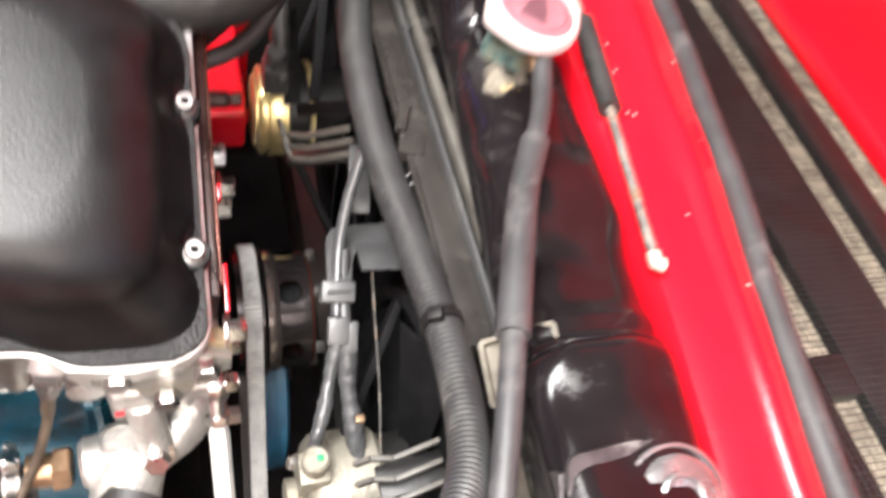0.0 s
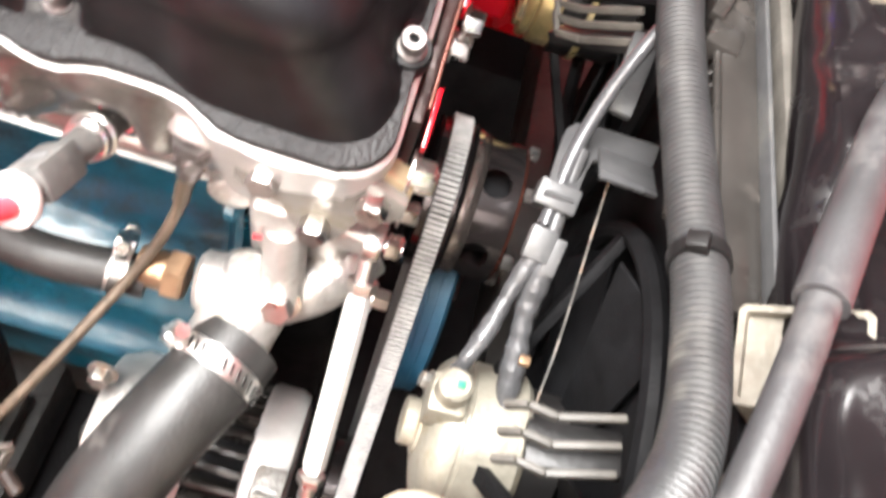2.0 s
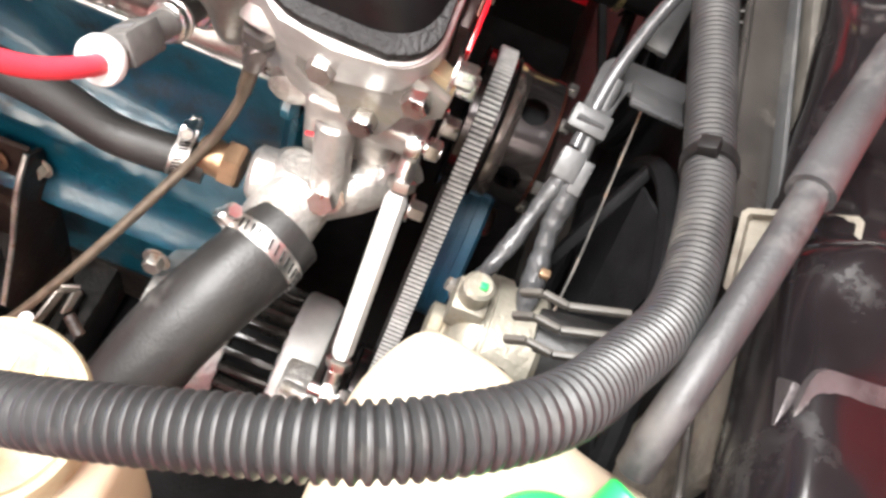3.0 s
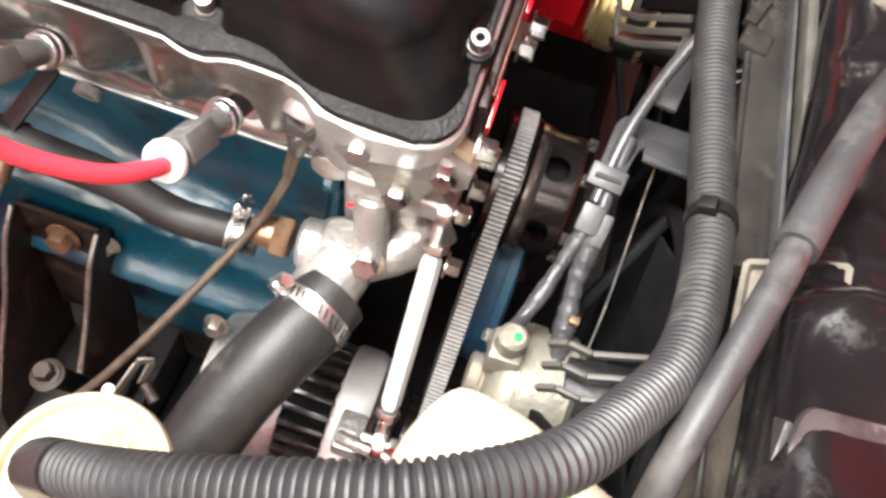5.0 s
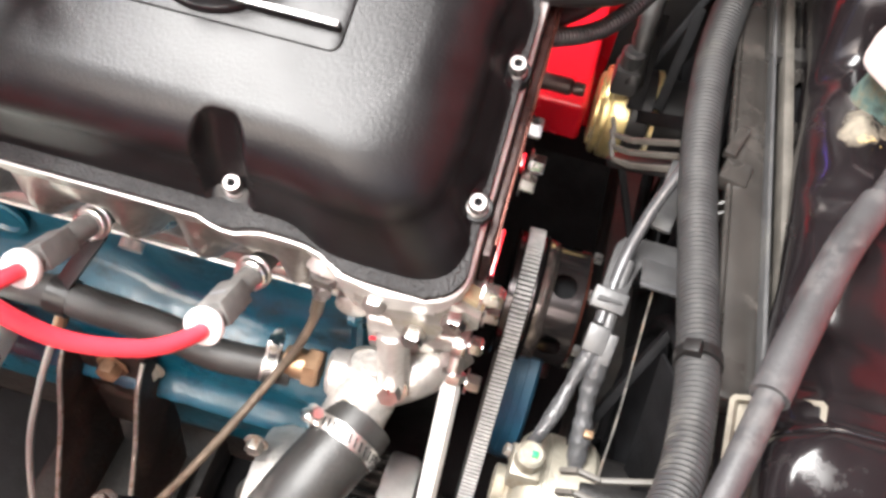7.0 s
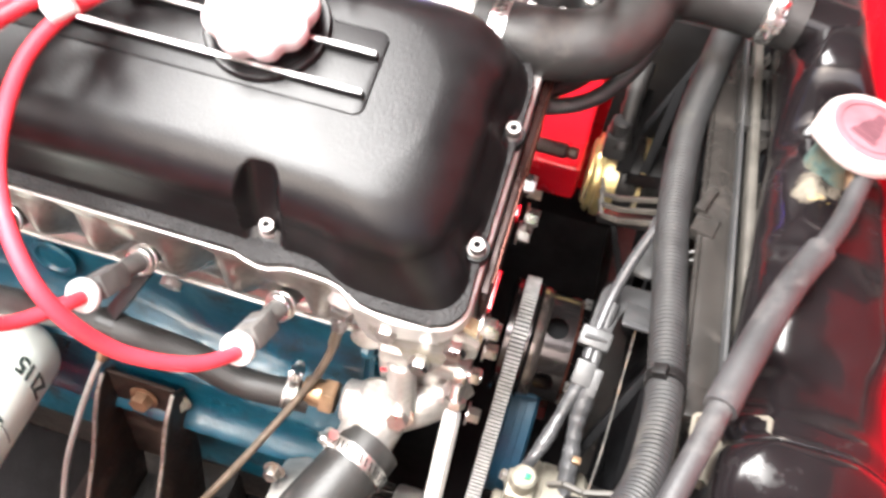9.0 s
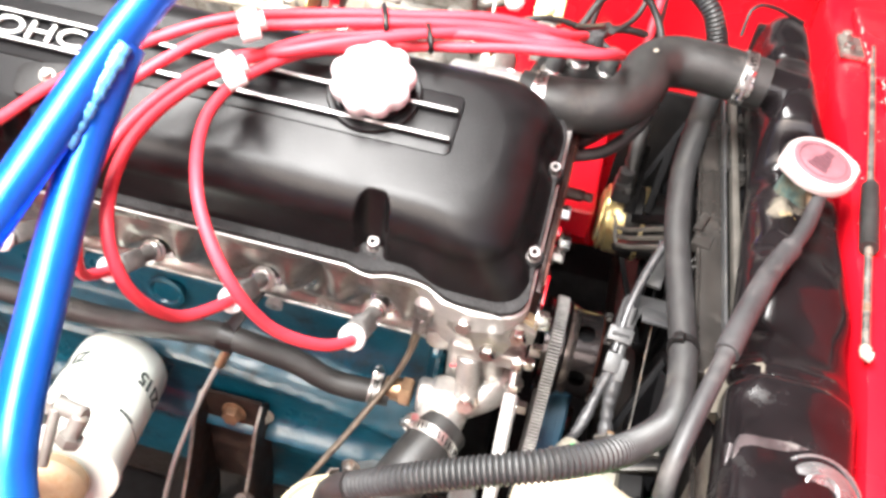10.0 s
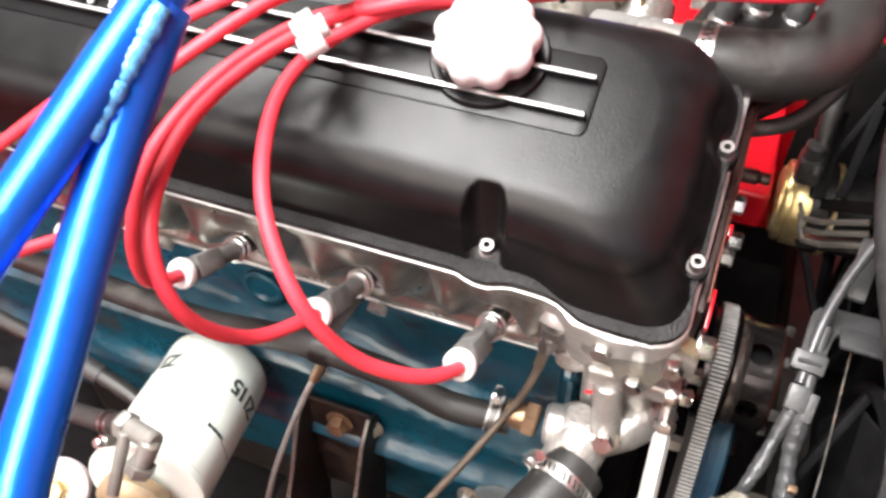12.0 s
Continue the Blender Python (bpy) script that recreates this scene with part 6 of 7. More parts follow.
clipw = thing("wire_clip", "small folded steel clip with a pale pin", "clip", (0.003, -0.170, 0.755))
part("folded_strip", join(bar((0.0005, -0.1760, 0.752), (0.0075, -0.1610, 0.766), 0.0016, 0.006), bar((0.0095, -0.1650, 0.752), (0.0125, -0.1575, 0.762), 0.0016, 0.006), bar((0.0065, -0.1605, 0.766), (0.0130, -0.1565, 0.763), 0.0016, 0.006)), STEEL_DULL, clipw)
part("pin_head", lathe([(0.001, -0.0035), (0.0030, -0.0022), (0.0036, 0.0), (0.0030, 0.0022), (0.001, 0.0035)], 16, Matrix.Translation((0.0005, -0.1780, 0.7625))), WHITE, clipw, "pale pin head")
part("stub", rod((0.006, -0.160, 0.735), (0.015, -0.167, 0.732), 0.0030, 12), MOUNTBROWN, clipw, "rusty stub")

# ---- headlamp bracket at the near end of the radiator ----
hb = thing("lamp_bracket", "scuffed black steel bracket with holes and a round boss", "bracket", (0.29, -0.2, 0.92))
hu, hw = Vector((0.9819, 0.1889, 0.0124)), Vector((-0.1690, 0.8452, 0.5071))
hq = Matrix.Translation((0.2706, -0.1684, 0.9284)) @ Matrix((hu, hw, hu.cross(hw))).transposed().to_4x4() @ Matrix.Translation((0.026, -0.030, 0))
outer = [(-0.052, -0.045), (0.046, -0.045), (0.044, -0.010), (0.038, 0.012), (0.0286, 0.0240), (0.017, 0.0345), (0.004, 0.0390), (-0.026, 0.0420), (-0.0295, 0.0410), (-0.0320, 0.0370)]


def holed_plate():
    n = 48
    ring_o, ring_h = [], []
    c = Vector((-0.026, 0.030))
    for i in range(n):
        a = 2 * math.pi * i / n
        ring_h.append((c.x + 0.0050 * math.cos(a), c.y + 0.0050 * math.sin(a)))
        d = Vector((math.cos(a), math.sin(a)))
        best = 1e9
        for j in range(len(outer)):
            p, q = Vector(outer[j]), Vector(outer[(j + 1) % len(outer)])
            e = q - p
            den = d.x * e.y - d.y * e.x
            if abs(den) < 1e-9:
                continue
            w = p - c
            t = (w.x * e.y - w.y * e.x) / den
            u = (w.x * d.y - w.y * d.x) / den
            if t > 0 and -1e-6 <= u <= 1 + 1e-6:
                best = min(best, t)
        ring_o.append((c.x + d.x * best, c.y + d.y * best))
    return plate_with_hole(ring_o, ring_h, 0.003, hq)


part("plate", holed_plate(), SCUFFED, hb)
part("round_boss", lathe([(0.030, 0.0028), (0.0295, 0.0052), (0.0280, 0.0058), (0.0268, 0.0034), (0.0258, 0.0034), (0.0245, 0.0085), (0.0215, 0.0112), (0.0150, 0.0124), (0.001, 0.0126)], 64, hq @ Matrix.Translation((0.0135, 0.0040, 0))), BOSS, hb, "round pressed boss with bare bright metal")
part("boss_cup", lathe([(0.0110, 0.0122), (0.0118, 0.0138), (0.0106, 0.0146), (0.0092, 0.0136), (0.0085, 0.0128), (0.001, 0.0128)], 40, hq @ Matrix.Translation((0.0135, 0.0110, 0))), BOSS, hb)
part("square_hole_patch", box((0.0095, 0.0085, 0.0012), hq @ Matrix.Translation((-0.0314, 0.0092, 0.003)) @ Matrix.Rotation(radians(-12), 4, "Z"), 0), BLACK, hb)
part("side_flange", bar(hq @ Vector((-0.0505, -0.044, -0.006)), hq @ Vector((-0.0330, 0.036, -0.006)), 0.003, 0.012), SCUFFED, hb)
sup = thing("radiator_support", "dusty brown steel support leg beside the radiator", "bracket", (0.262, -0.16, 0.8))
part("leg", join(bar((0.268, -0.150, 0.905), (0.262, -0.19, 0.62), 0.006, 0.05, (0, 1, 0)), bar((0.286, -0.14, 0.90), (0.282, -0.19, 0.62), 0.010, 0.06, (0, 1, 0))), DUST, sup)
part("ladder_strap", bar((0.276, -0.128, 0.895), (0.272, -0.18, 0.70), 0.006, 0.012, (1, 0, 0)), PALEBRACKET, sup, "pale dusty strap")

# ---- oil filter and its hoses ----
filt = thing("oil_filter", "pale green-white spin-on oil filter with dark print", "oil filter", (-0.24, -0.1, 0.65))
fd = Vector((0.1634, -0.9677, 0.1919)).normalized()
fa = Vector((-0.2533, -0.0423, 0.6482))
fm = frame_at(fa, fd, (1, 0, 0))
FR = 0.0465
part("canister", lathe([(0.020, -0.003), (0.034, -0.0025), (0.0405, -0.0012), (0.0440, 0.0012), (0.0461, 0.0045), (FR, 0.009), (FR, 0.128), (0.0484, 0.130), (0.0484, 0.137), (0.045, 0.139)], 64, fm), FILTER, filt)


def wrapped(body, size, s, ang, spacing=1.0):
    """Print laid round the canister, letter by letter."""
    n = len(body)
    for i, ch in enumerate(body):
        a = radians(ang) + (i - (n - 1) / 2) * size * 0.60 * spacing / FR
        m = fm @ Matrix.Rotation(a, 4, "Z") @ Matrix.Translation((FR + 0.0002, 0, s)) @ Matrix(((0, 0, 1, 0), (1, 0, 0, 0), (0, 1, 0, 0), (0, 0, 0, 1)))
        text_part("print_letter", ch, size, m, INK, filt, 0.0002, bold=0.0006)


wrapped("Z115", 0.0215, 0.0425, 110, 0.70)
wrapped("Z115", 0.0215, 0.0400, 222, 0.70)
for k in range(9):
    q = fm @ Matrix.Rotation(radians(112 + 2.6 * k), 4, "Z") @ Matrix.Translation((FR + 0.0002, 0, 0.0905))
    part("print_bar", box((0.0004, 0.0026, 0.0022 + 0.0006 * (k % 3)), q, 0), INK, filt)
part("print_line", tube([fm @ Vector(((FR + 0.0001) * math.cos(radians(a)), (FR + 0.0001) * math.sin(radians(a)), 0.0930)) for a in range(84, 112, 3)], 0.0004, 5, 0.002), INK, filt)

# hose fittings on the filter mount
fit_mount = thing("filter_fittings", "alloy hose fittings and regulator by the oil filter", "fittings", (-0.18, -0.2, 0.76), shift=(-0.002, -0.006, 0.0))
part("mount_block", lathe([(0.026, -0.007), (0.030, -0.005), (0.030, 0.004), (0.024, 0.010), (0.014, 0.014)], 40, frame_at(fa + fd * 0.145, fd)), ALU_DIRTY, fit_mount, "stained alloy filter mount")
part("tee", join(rod((-0.216, -0.168, 0.777), (-0.180, -0.176, 0.784), 0.0075, 18, 0.002), hexagon(0.018, 0.008, frame_at((-0.214, -0.169, 0.7775), (1, -0.2, 0.15))), rod((-0.183, -0.176, 0.785), (-0.190, -0.191, 0.765), 0.007, 18, 0.002), hexagon(0.0175, 0.009, frame_at((-0.1885, -0.187, 0.770), (-0.2, -0.5, -0.7)))), ALU_GREY, fit_mount, "dull alloy elbow")
part("tee_stem", rod((-0.205, -0.176, 0.783), (-0.208, -0.205, 0.745), 0.0045, 14), ALU_GREY, fit_mount)
part("regulator", lathe([(0.018, -0.008), (0.026, -0.006), (0.028, 0.0), (0.028, 0.006), (0.024, 0.010), (0.012, 0.011)], 36, frame_at((-0.232, -0.219, 0.764), (0.25, -0.6, 0.8)) @ Matrix.Scale(0.72, 4)), CAPWHITE, fit_mount, "pale round regulator")
part("regulator_screw", hex_bolt((-0.2305, -0.2225, 0.769), (0.25, -0.6, 0.8), 0.012, 0.006), GOLD, fit_mount, "zinc adjuster screw")
part("feed_hose", tube([(-0.210, -0.167, 0.774), (-0.229, -0.166, 0.7635), (-0.262, -0.164, 0.7537), (-0.30, -0.160, 0.745), (-0.36, -0.15, 0.735)], 0.0078, 16, 0.006), RUBBER, fit_mount, "black rubber feed hose")
clamp_band((-0.233, -0.1655, 0.7620), (-1, 0.05, -0.3), 0.0080, 0.008, (0, -0.6, -0.6), parent=fit_mount)
rail_hose = thing("breather_hose", "black rubber hose low beside the block", "hose", (-0.35, -0.06, 0.6))
part("hose", tube([(-0.55, -0.05, 0.62), (-0.42, -0.06, 0.60), (-0.33, -0.07, 0.565), (-0.30, -0.08, 0.50)], 0.009, 14, 0.01), RUBBER, rail_hose)
part("hose_sleeve", tube([(-0.42, -0.06, 0.60), (-0.39, -0.063, 0.592)], 0.0105, 14, 0.006), RUBBER_GREY, rail_hose)

# ---- strut brace ----
BLUE_WELD = make_mat("pale_blue_weld", (0.10, 0.42, 0.80), 0.3, 0.3, 0.25, 300, 0.3, 600, 0.3)
brace = thing("strut_brace", "blue metallic tubular strut brace over the engine", "strut brace", (-0.16, -0.1, 1.0))
BM = [(-0.1302, 0.0658, 1.1092), (-0.1329, 0.0408, 1.1073), (-0.1566, -0.0762, 1.0666), (-0.1731, -0.1910, 1.0175), (-0.1914, -0.3052, 0.9658), (-0.2125, -0.4474, 0.9033)]
BB = [(-0.1560, -0.0850, 1.0580), (-0.1572, -0.1509, 1.0101), (-0.1401, -0.2302, 0.9724), (-0.1168, -0.3026, 0.9477), (-0.0962, -0.3497, 0.9069), (-0.0803, -0.4340, 0.8707)]
part("main_tube", tube(BM, 0.0128, 28, 0.008), BLUE, brace)
part("branch_tube", tube(BB, 0.0132, 28, 0.008), BLUE, brace)
part("end_joint", join(rod(BM[0], (-0.125, 0.083, 1.1145), 0.0140, 24), rod((-0.125, 0.083, 1.1145), (-0.115, 0.125, 1.132), 0.0085, 20)), STEEL, brace, "bright steel threaded joint")
part("end_nut", hexagon(0.024, 0.010, frame_at((-0.1225, 0.094, 1.119), (0.25, 0.85, 0.36))), STEEL, brace)
weld = [(-0.1596 + 0.0006 * i + 0.0006 * math.sin(i * 2.1), -0.1538 + 0.0031 * i, 1.0285 + 0.00195 * i) for i in range(20)]
part("weld_bead", tube(weld, 0.004, 10, 0.0011, lambda s, i: 0.0052 + 0.0003 * math.sin(i * 1.55) + 0.0004 * math.sin(i * 0.37)), BLUE_WELD, brace, "pale blue rippled weld bead")
part("strut_plate", prism(rounded(0.12, 0.09, 0.02), 0.005, Matrix.Translation((-0.16, -0.47, 0.862)), 0.001), BLUE, brace)

# ---- inlet side: manifold, carburettors, linkage ----
manifold = thing("inlet_manifold", "pale cast alloy inlet manifold behind the cover", "manifold", (-0.2, 0.2, 0.85))
part("flange_rail", box((0.56, 0.035, 0.05), Matrix.Translation((-0.22, 0.185, 0.872)) @ Matrix.Rotation(radians(22), 4, "X"), 0.006), CARB, manifold)
for x in (-0.43, -0.33, -0.225, -0.125, -0.035, 0.035):
    part("runner", tube([(x, 0.185, 0.875), (x * 0.97, 0.225, 0.885), (x * 0.95, 0.262, 0.905)], 0.0235, 20, 0.01), CARB, manifold, "cast alloy runner")
    part("flange_nut", join(hex_bolt((x + 0.024, 0.172, 0.898), (0, -0.4, 1), 0.013, 0.009), rod((x + 0.024, 0.172, 0.898), (x + 0.024, 0.166, 0.918), 0.0035, 10)), STEEL_DULL, manifold)
for x in (-0.50, -0.19):
    part("web_plate", prism([(0, 0), (0.075, 0.0), (0.06, 0.035), (0.02, 0.05), (0, 0.05)], 0.006, Matrix(((1, 0, 0, x), (0, 0.3, -0.95, 0.205), (0, 0.95, 0.3, 0.885), (0, 0, 0, 1))), 0.001), CARB, manifold, "pale cast web")


def carburettor(cx):
    c = thing("carburettor", "dirty zinc side-draught carburettor with purple air horns", "carburettor", (cx, 0.31, 0.87), "carburettors")
    o = Matrix.Translation((cx, 0.31, 0.903))
    part("body", join(box((0.125, 0.10, 0.060), o, 0.010, 3), box((0.10, 0.07, 0.03), o @ Matrix.Translation((0, 0.01, 0.042)), 0.008, 3)), CARB, c)
    part("jet_cover", lathe([(0.034, 0), (0.035, 0.003), (0.033, 0.010), (0.012, 0.013), (0.011, 0.020), (0.008, 0.022)], 36, o @ Matrix.Translation((0.010, -0.006, 0.056))), CARB, c, "round jet cover")
    for dx, dy in ((-0.045, -0.025), (0.048, -0.03), (-0.045, 0.035), (0.048, 0.035)):
        part("cover_screw", hex_bolt(o @ Vector((dx, dy, 0.056)), (0, 0, 1), 0.009, 0.005), STEEL_DULL, c)
    for dx in (-0.034, 0.034):
        part("throat", lathe([(0.030, 0), (0.030, 0.02), (0.027, 0.025)], 32, frame_at(o @ Vector((dx, -0.045, -0.004)), (0, -1, 0))), CARB, c)
        part("pump_boss", rod(o @ Vector((dx, -0.055, 0.012)), o @ Vector((dx + 0.004, -0.05, 0.045)), 0.010, 18, 0.002), CARB, c)
    part("float_bowl", lathe([(0.026, -0.03), (0.028, -0.025), (0.028, 0.02), (0.022, 0.026)], 32, o @ Matrix.Translation((-0.045, 0.01, 0.055))), CARB, c)
    part("throttle_spindle", rod(o @ Vector((-0.085, -0.032, 0.0)), o @ Vector((0.085, -0.032, 0.0)), 0.004, 12), STEEL, c, "bright spindle")
    part("spindle_lever", prism([(-0.006, -0.008), (0.006, -0.008), (0.008, 0.04), (0.0, 0.048), (-0.008, 0.04)], 0.003, Matrix(((0, 0, 1, cx + 0.070), (1, 0, 0, 0.278), (0, 1, 0, 0.906), (0, 0, 0, 1))), 0.0006), STEEL_DULL, c)
    part("white_knob", lathe([(0.008, -0.002), (0.010, 0.0), (0.010, 0.008), (0.007, 0.011)], 20, frame_at((cx + 0.088, 0.300, 0.950), (0.1, -0.9, 0.4))), CAPWHITE, c, "pale plastic plug")
    part("plug_stem", rod((cx + 0.050, 0.305, 0.935), (cx + 0.088, 0.301, 0.950), 0.0055, 14), CARB, c)
    for dx in (-0.034, 0.034):
        part("air_horn", lathe([(0.028, 0.0), (0.029, 0.03), (0.036, 0.052), (0.050, 0.062), (0.052, 0.064), (0.050, 0.066), (0.040, 0.062), (0.027, 0.03), (0.026, 0.01)], 40, frame_at((cx + dx, 0.36, 0.918), (0, 1, 0.12))), PURPLE, c, "purple anodised air horn")
    for k in range(5):
        part("body_rib", box((0.0035, 0.012, 0.050), o @ Matrix.Translation((-0.05 + 0.025 * k, -0.054, 0.0)), 0.001), CARB, c)
    part("trumpet_plate", prism(rounded(0.150, 0.085, 0.016), 0.005, o @ Matrix.Translation((0, -0.060, 0.0)) @ Matrix.Rotation(radians(90), 4, "X"), 0.001), CASTGREY, c, "pale alloy flange plate")
    part("return_spring", tube([o @ Vector((0.060 + 0.004 * math.cos(i * 0.9), -0.075 + 0.0012 * i, 0.030 + 0.004 * math.sin(i * 0.9))) for i in range(44)], 0.0008, 5, 0.002), STEEL, c, "bright coil spring")
    part("idle_screw", join(rod(o @ Vector((-0.020, -0.062, 0.026)), o @ Vector((-0.014, -0.088, 0.046)), 0.0032, 10), lathe([(0.005, 0), (0.0062, 0.001), (0.0062, 0.007), (0.005, 0.008)], 16, frame_at(o @ Vector((-0.014, -0.088, 0.046)), (0.2, -0.8, 0.6)))), BRASS, c, "brass idle screw")
    part("throttle_cam", prism(arc(0, 0, 0.020, -30, 200, 14) + [(-0.004, -0.008), (0.004, -0.008)], 0.003, Matrix(((0, 0, 1, cx + 0.078), (1, 0, 0, 0.255), (0, 1, 0, 0.925), (0, 0, 0, 1))), 0.0006), GOLD, c, "yellow zinc throttle cam")
    for dx in (-0.060, 0.060):
        part("flange_nut", hex_bolt(o @ Vector((dx, -0.066, 0.022)), (0, -1, 0.1), 0.011, 0.008), STEEL, c, "bright flange nut")
    part("fuel_banjo", join(rod(o @ Vector((-0.02, -0.03, 0.06)), o @ Vector((-0.02, -0.03, 0.078)), 0.009, 18), hexagon(0.014, 0.008, frame_at(o @ Vector((-0.02, -0.03, 0.078)), (0, 0, 1)))), BRASS, c)
    return c


carburettor(-0.240)
carburettor(-0.048)
carburettor(-0.445)
shield = solid("heat_shield", box((0.13, 0.006, 0.13), Matrix.Translation((-0.115, 0.405, 0.900)) @ Matrix.Rotation(radians(-8), 4, "X"), 0.001), DUST, "dusty brown steel heat shield between the carburettors", "heat shield")
link = thing("throttle_linkage", "bare steel throttle linkage rod with small levers", "linkage", (-0.2, 0.22, 0.94))
part("cross_rod", rod((-0.275, 0.205, 0.934), (-0.125, 0.205, 0.940), 0.0048, 14), CASTGREY, link)
part("lever", bar((-0.130, 0.203, 0.925), (-0.128, 0.212, 0.985), 0.008, 0.003), STEEL_DULL, link)
part("ball_joint", lathe([(0.003, -0.003), (0.0055, 0.0), (0.003, 0.004)], 14, Matrix.Translation((-0.118, 0.204, 0.951))), STEEL, link)
part("spring_hook", tube([(-0.122, 0.20, 0.950), (-0.116, 0.198, 0.956), (-0.110, 0.199, 0.951), (-0.114, 0.200, 0.945)], 0.0012, 6, 0.002), STEEL, link)
servo = thing("vacuum_hose", "black rubber breather hose with an alloy union", "hose", (-0.42, 0.19, 0.93))
part("hose", tube([(-0.56, 0.16, 0.925), (-0.50, 0.175, 0.944), (-0.44, 0.182, 0.950), (-0.40, 0.186, 0.946), (-0.372, 0.188, 0.934)], 0.0088, 16, 0.006), RUBBER, servo)
part("thick_end", tube([(-0.405, 0.186, 0.947), (-0.385, 0.187, 0.941), (-0.368, 0.188, 0.931)], 0.0108, 16, 0.005), RUBBER, servo)
part("union", join(rod((-0.370, 0.188, 0.933), (-0.355, 0.190, 0.918), 0.010, 18, 0.002), hexagon(0.024, 0.010, frame_at((-0.357, 0.190, 0.922), (0.6, 0.1, -0.7)))), CASTGREY, servo)
block_alloy = thing("linkage_bracket", "pale alloy bracket beside the cover", "bracket", (-0.37, 0.175, 0.91))
part("bracket", prism([(-0.03, -0.02), (0.045, -0.02), (0.045, 0.015), (0.02, 0.03), (-0.03, 0.02)], 0.020, Matrix.Translation((-0.375, 0.175, 0.905)), 0.003), CAPWHITE, block_alloy)
part("bracket_bolt", hex_bolt((-0.34, 0.165, 0.925), (0, -0.4, 1), 0.011, 0.007), STEEL, block_alloy)
part("roller", lathe([(0.006, 0), (0.009, 0.001), (0.009, 0.006), (0.005, 0.007)], 18, frame_at((-0.322, 0.176, 0.925), (0.2, -0.9, 0.4))), CAPWHITE, block_alloy)

# ---- distributor ----
dist = thing("distributor", "black distributor cap with plug lead towers", "distributor", (0.115, 0.20, 0.9))
part("cap", lathe([(0.040, -0.04), (0.042, -0.03), (0.042, 0.0), (0.036, 0.012), (0.02, 0.016)], 40, Matrix.Translation((0.118, 0.195, 0.938))), BLACK, dist)
for i in range(5):
    a = 2 * math.pi * i / 5
    p = Vector((0.118 + 0.026 * math.cos(a), 0.195 + 0.026 * math.sin(a), 0.952)) if i < 4 else Vector((0.118, 0.195, 0.956))
    part("tower_boot", lathe([(0.0088, 0), (0.0088, 0.016), (0.0078, 0.026), (0.006, 0.031)], 20, frame_at(p - Vector((0, 0, 0.008)), (0.1, 0.05, 1))), GREYPLASTIC, dist, "grey tower boot")
    part("tower_clip", lathe([(0.0090, -0.006), (0.0105, -0.004), (0.0105, 0.000), (0.0090, 0.002)], 20, frame_at(p, (0.1, 0.05, 1))), STEEL, dist)
for i in range(4):
    part("bright_stud", hex_bolt((0.062 + 0.022 * i, 0.160, 0.945 + 0.002 * i), (0, -0.5, 0.9), 0.010, 0.008), STEEL, dist, "bright hex stud")
part("base_plate", box((0.13, 0.04, 0.02), Matrix.Translation((0.095, 0.165, 0.930)), 0.004), CASTGREY, dist)

# ---- relay, ballast and wires on the far inner wing ----
relay = thing("relay_box", "black relay with a green and red striped resistor", "relay", (0.09, 0.42, 0.92))
part("relay_case", box((0.075, 0.030, 0.040), Matrix.Translation((0.088, 0.42, 0.945)) @ Matrix.Rotation(radians(8), 4, "Z"), 0.004), BLACK, relay)
part("resistor", lathe([(0.008, -0.018), (0.0095, -0.016), (0.0095, 0.016), (0.008, 0.018)], 24, frame_at((0.066, 0.385, 0.934), (1, 0.1, 0))), make_mat("green_ceramic", (0.01, 0.13, 0.05), 0.35, 0, 0.2, 200), relay, "green ceramic resistor")
part("stripe", lathe([(0.0098, -0.003), (0.0098, 0.003)], 24, frame_at((0.066, 0.385, 0.934), (1, 0.1, 0))), LEAD, relay, "red stripe")
part("zinc_plate", join(box((0.032, 0.004, 0.030), Matrix.Translation((0.073, 0.371, 0.913)) @ Matrix.Rotation(radians(-40), 4, "X"), 0.001), hex_bolt((0.073, 0.368, 0.916), (0, -0.7, 0.7), 0.008, 0.004)), GOLD, relay, "yellow zinc plate")
part("lower_plate", box((0.022, 0.004, 0.05), Matrix.Translation((0.074, 0.345, 0.890)) @ Matrix.Rotation(radians(-30), 4, "X"), 0.001), STEEL_DULL, relay)
part("spade_terminal", box((0.014, 0.010, 0.006), Matrix.Translation((0.145, 0.43, 0.925)), 0.001), STEEL, relay)
wires = thing("wing_wiring", "loose black wires looping on the red inner wing", "wiring", (0.15, 0.42, 0.86))
for pts, r in (([(0.04, 0.36, 0.885), (0.085, 0.365, 0.892), (0.125, 0.38, 0.885), (0.165, 0.41, 0.90), (0.175, 0.44, 0.925), (0.150, 0.455, 0.935), (0.128, 0.42, 0.915), (0.120, 0.37, 0.89)], 0.0035), ([(0.115, 0.38, 0.888), (0.15, 0.40, 0.892), (0.19, 0.41, 0.885), (0.205, 0.40, 0.86)], 0.0045), ([(0.10, 0.37, 0.88), (0.125, 0.33, 0.905), (0.142, 0.27, 0.955)], 0.0035), ([(0.175, 0.53, 0.98), (0.188, 0.49, 0.955), (0.196, 0.45, 0.92), (0.198, 0.42, 0.88)], 0.004)):
    part("wire", tube(pts, r, 10, 0.006), RUBBER, wires)
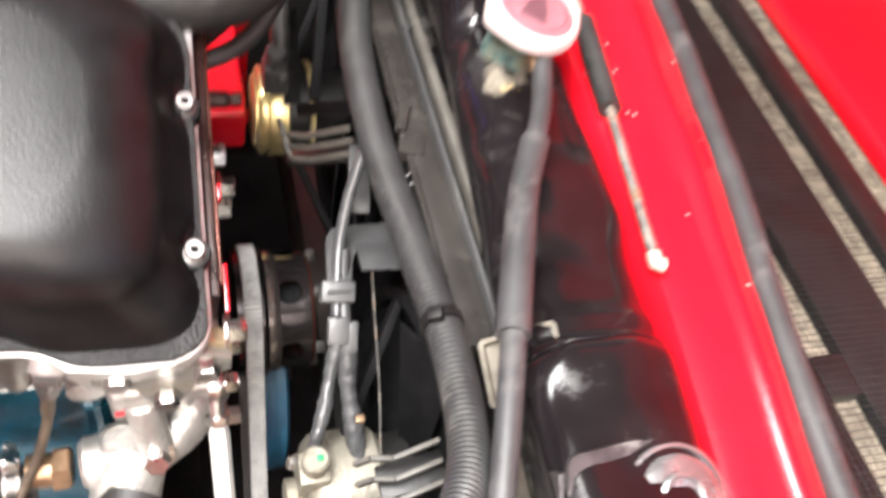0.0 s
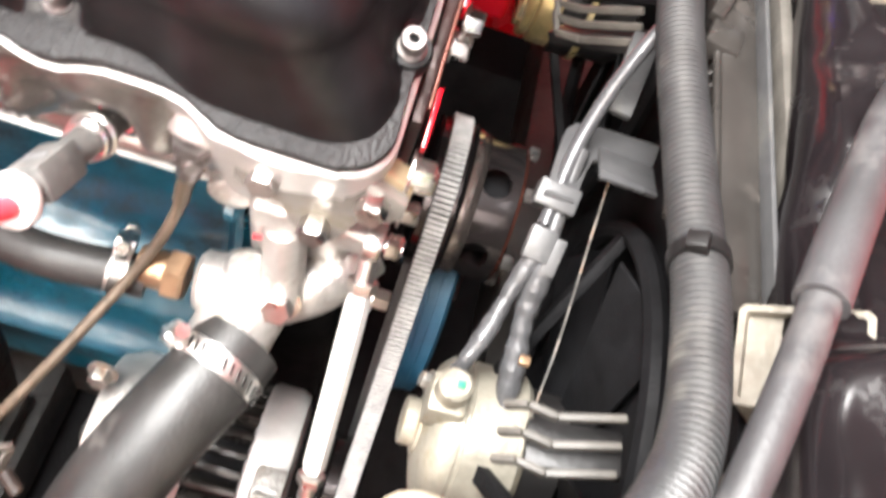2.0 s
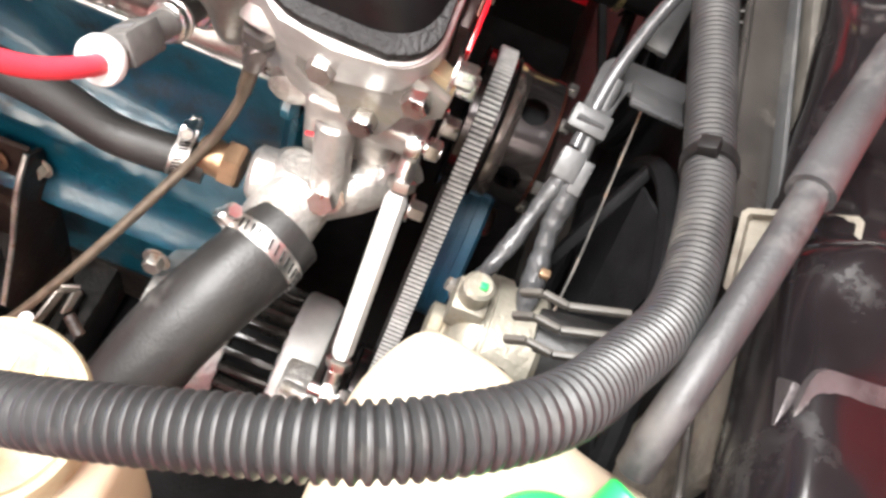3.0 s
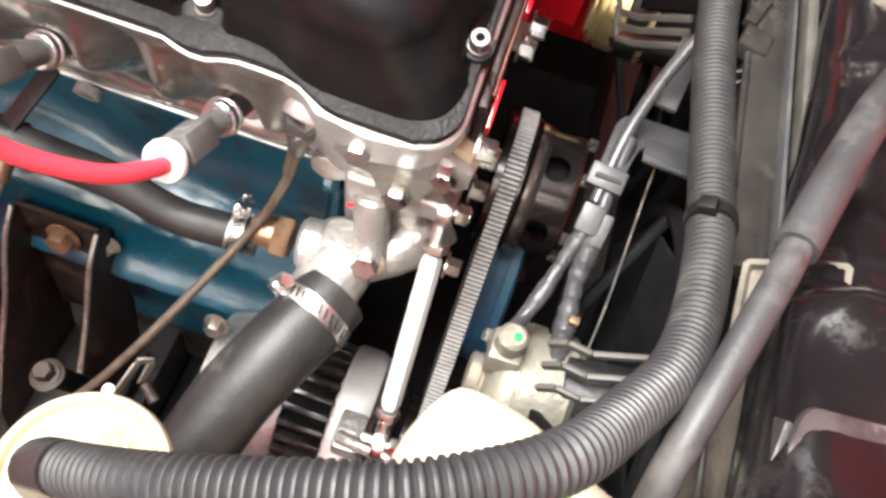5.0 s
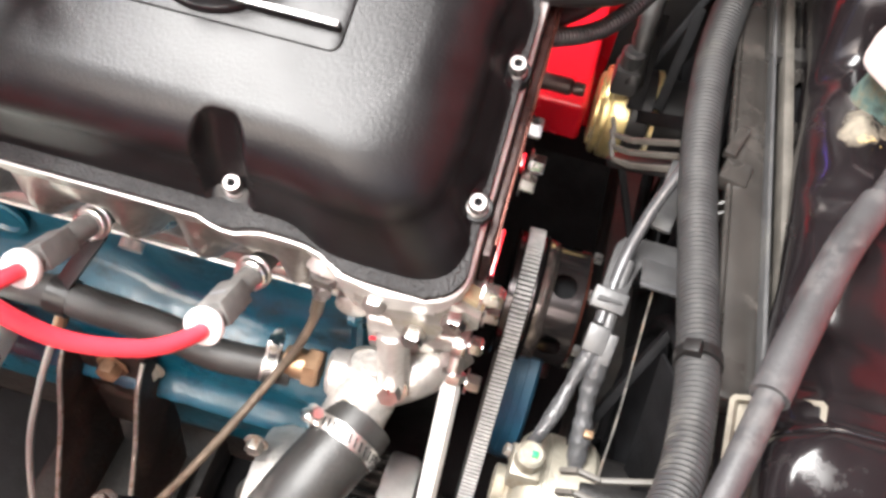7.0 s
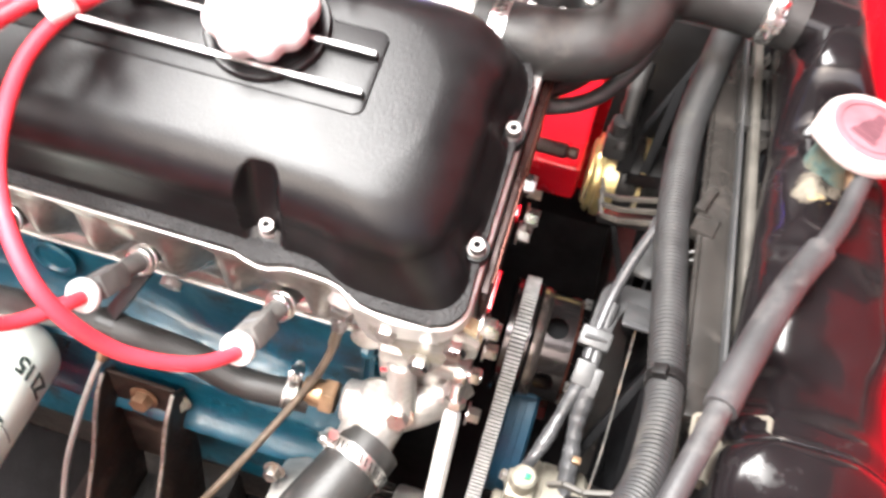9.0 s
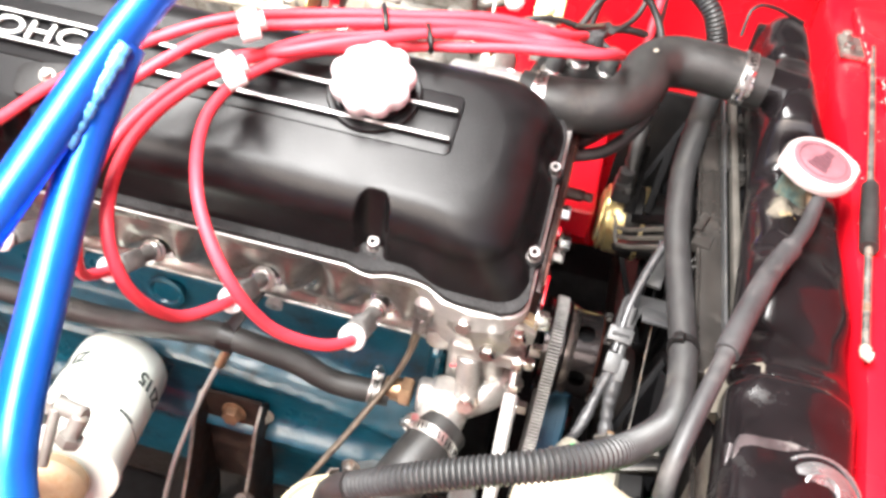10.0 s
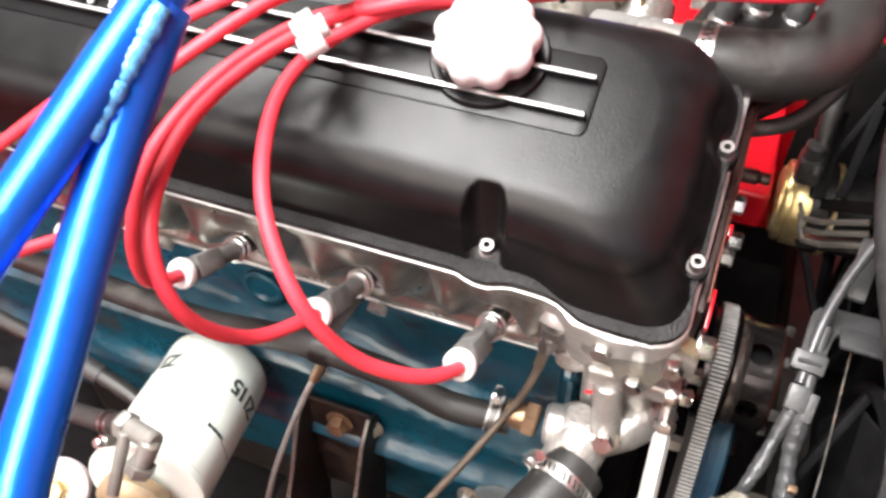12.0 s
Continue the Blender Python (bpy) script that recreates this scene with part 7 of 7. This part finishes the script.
for pts, r in (([(0.03, 0.33, 0.905), (0.07, 0.345, 0.915), (0.11, 0.36, 0.905), (0.15, 0.35, 0.89), (0.18, 0.33, 0.88)], 0.0036), ([(0.11, 0.35, 0.91), (0.13, 0.385, 0.935), (0.165, 0.39, 0.945), (0.19, 0.36, 0.93), (0.205, 0.33, 0.90)], 0.0042), ([(0.105, 0.36, 0.905), (0.125, 0.32, 0.93), (0.138, 0.28, 0.955)], 0.0034)):
    part("wire", tube(pts, r, 10, 0.006), RUBBER, wires)
part("red_wire", tube([(0.180, 0.54, 0.99), (0.190, 0.50, 0.965), (0.192, 0.45, 0.925), (0.188, 0.40, 0.875)], 0.0055, 12, 0.006), LEAD, wires, "red wire")
small = thing("coolant_bypass_hose", "thin black rubber hose below the top hose", "hose", (0.15, 0.2, 0.87))
part("hose", corrugated([(0.1172, 0.1167, 0.9112), (0.1357, 0.1308, 0.9007), (0.1626, 0.1559, 0.8964), (0.1849, 0.1910, 0.9021), (0.1979, 0.2259, 0.9103)], 0.0062, 0.0008, 0.0030), CONDUIT, small)
part("second_hose", tube([(0.120, 0.135, 0.90), (0.150, 0.175, 0.895), (0.175, 0.215, 0.905), (0.20, 0.24, 0.90)], 0.0055, 12, 0.006), RUBBER, small)
part("end_union", hexagon(0.014, 0.010, frame_at((0.112, 0.112, 0.906), (1, 0.3, -0.4))), BRASS, small)
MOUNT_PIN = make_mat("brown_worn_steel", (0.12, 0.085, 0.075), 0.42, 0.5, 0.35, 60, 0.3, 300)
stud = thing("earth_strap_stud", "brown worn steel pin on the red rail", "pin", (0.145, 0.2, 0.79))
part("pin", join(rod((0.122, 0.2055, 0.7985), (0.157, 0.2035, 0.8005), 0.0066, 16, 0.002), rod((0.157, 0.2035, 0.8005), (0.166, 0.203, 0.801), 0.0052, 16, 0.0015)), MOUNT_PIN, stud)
blackbits = thing("wing_bracket", "black crinkled bracket beside the far fan", "bracket", (0.21, 0.25, 0.83))
part("bracket", join(bar((0.208, 0.225, 0.775), (0.208, 0.275, 0.83), 0.012, 0.016), bar((0.226, 0.225, 0.78), (0.236, 0.28, 0.84), 0.008, 0.016)), SHADOWBLACK, blackbits)
part("sheath", tube([(0.200, 0.225, 0.80), (0.198, 0.245, 0.835), (0.20, 0.27, 0.86)], 0.010, 12, 0.006, lambda s, i: 0.008 + 0.0008 * math.sin(i * 2.4)), RUBBER, blackbits)
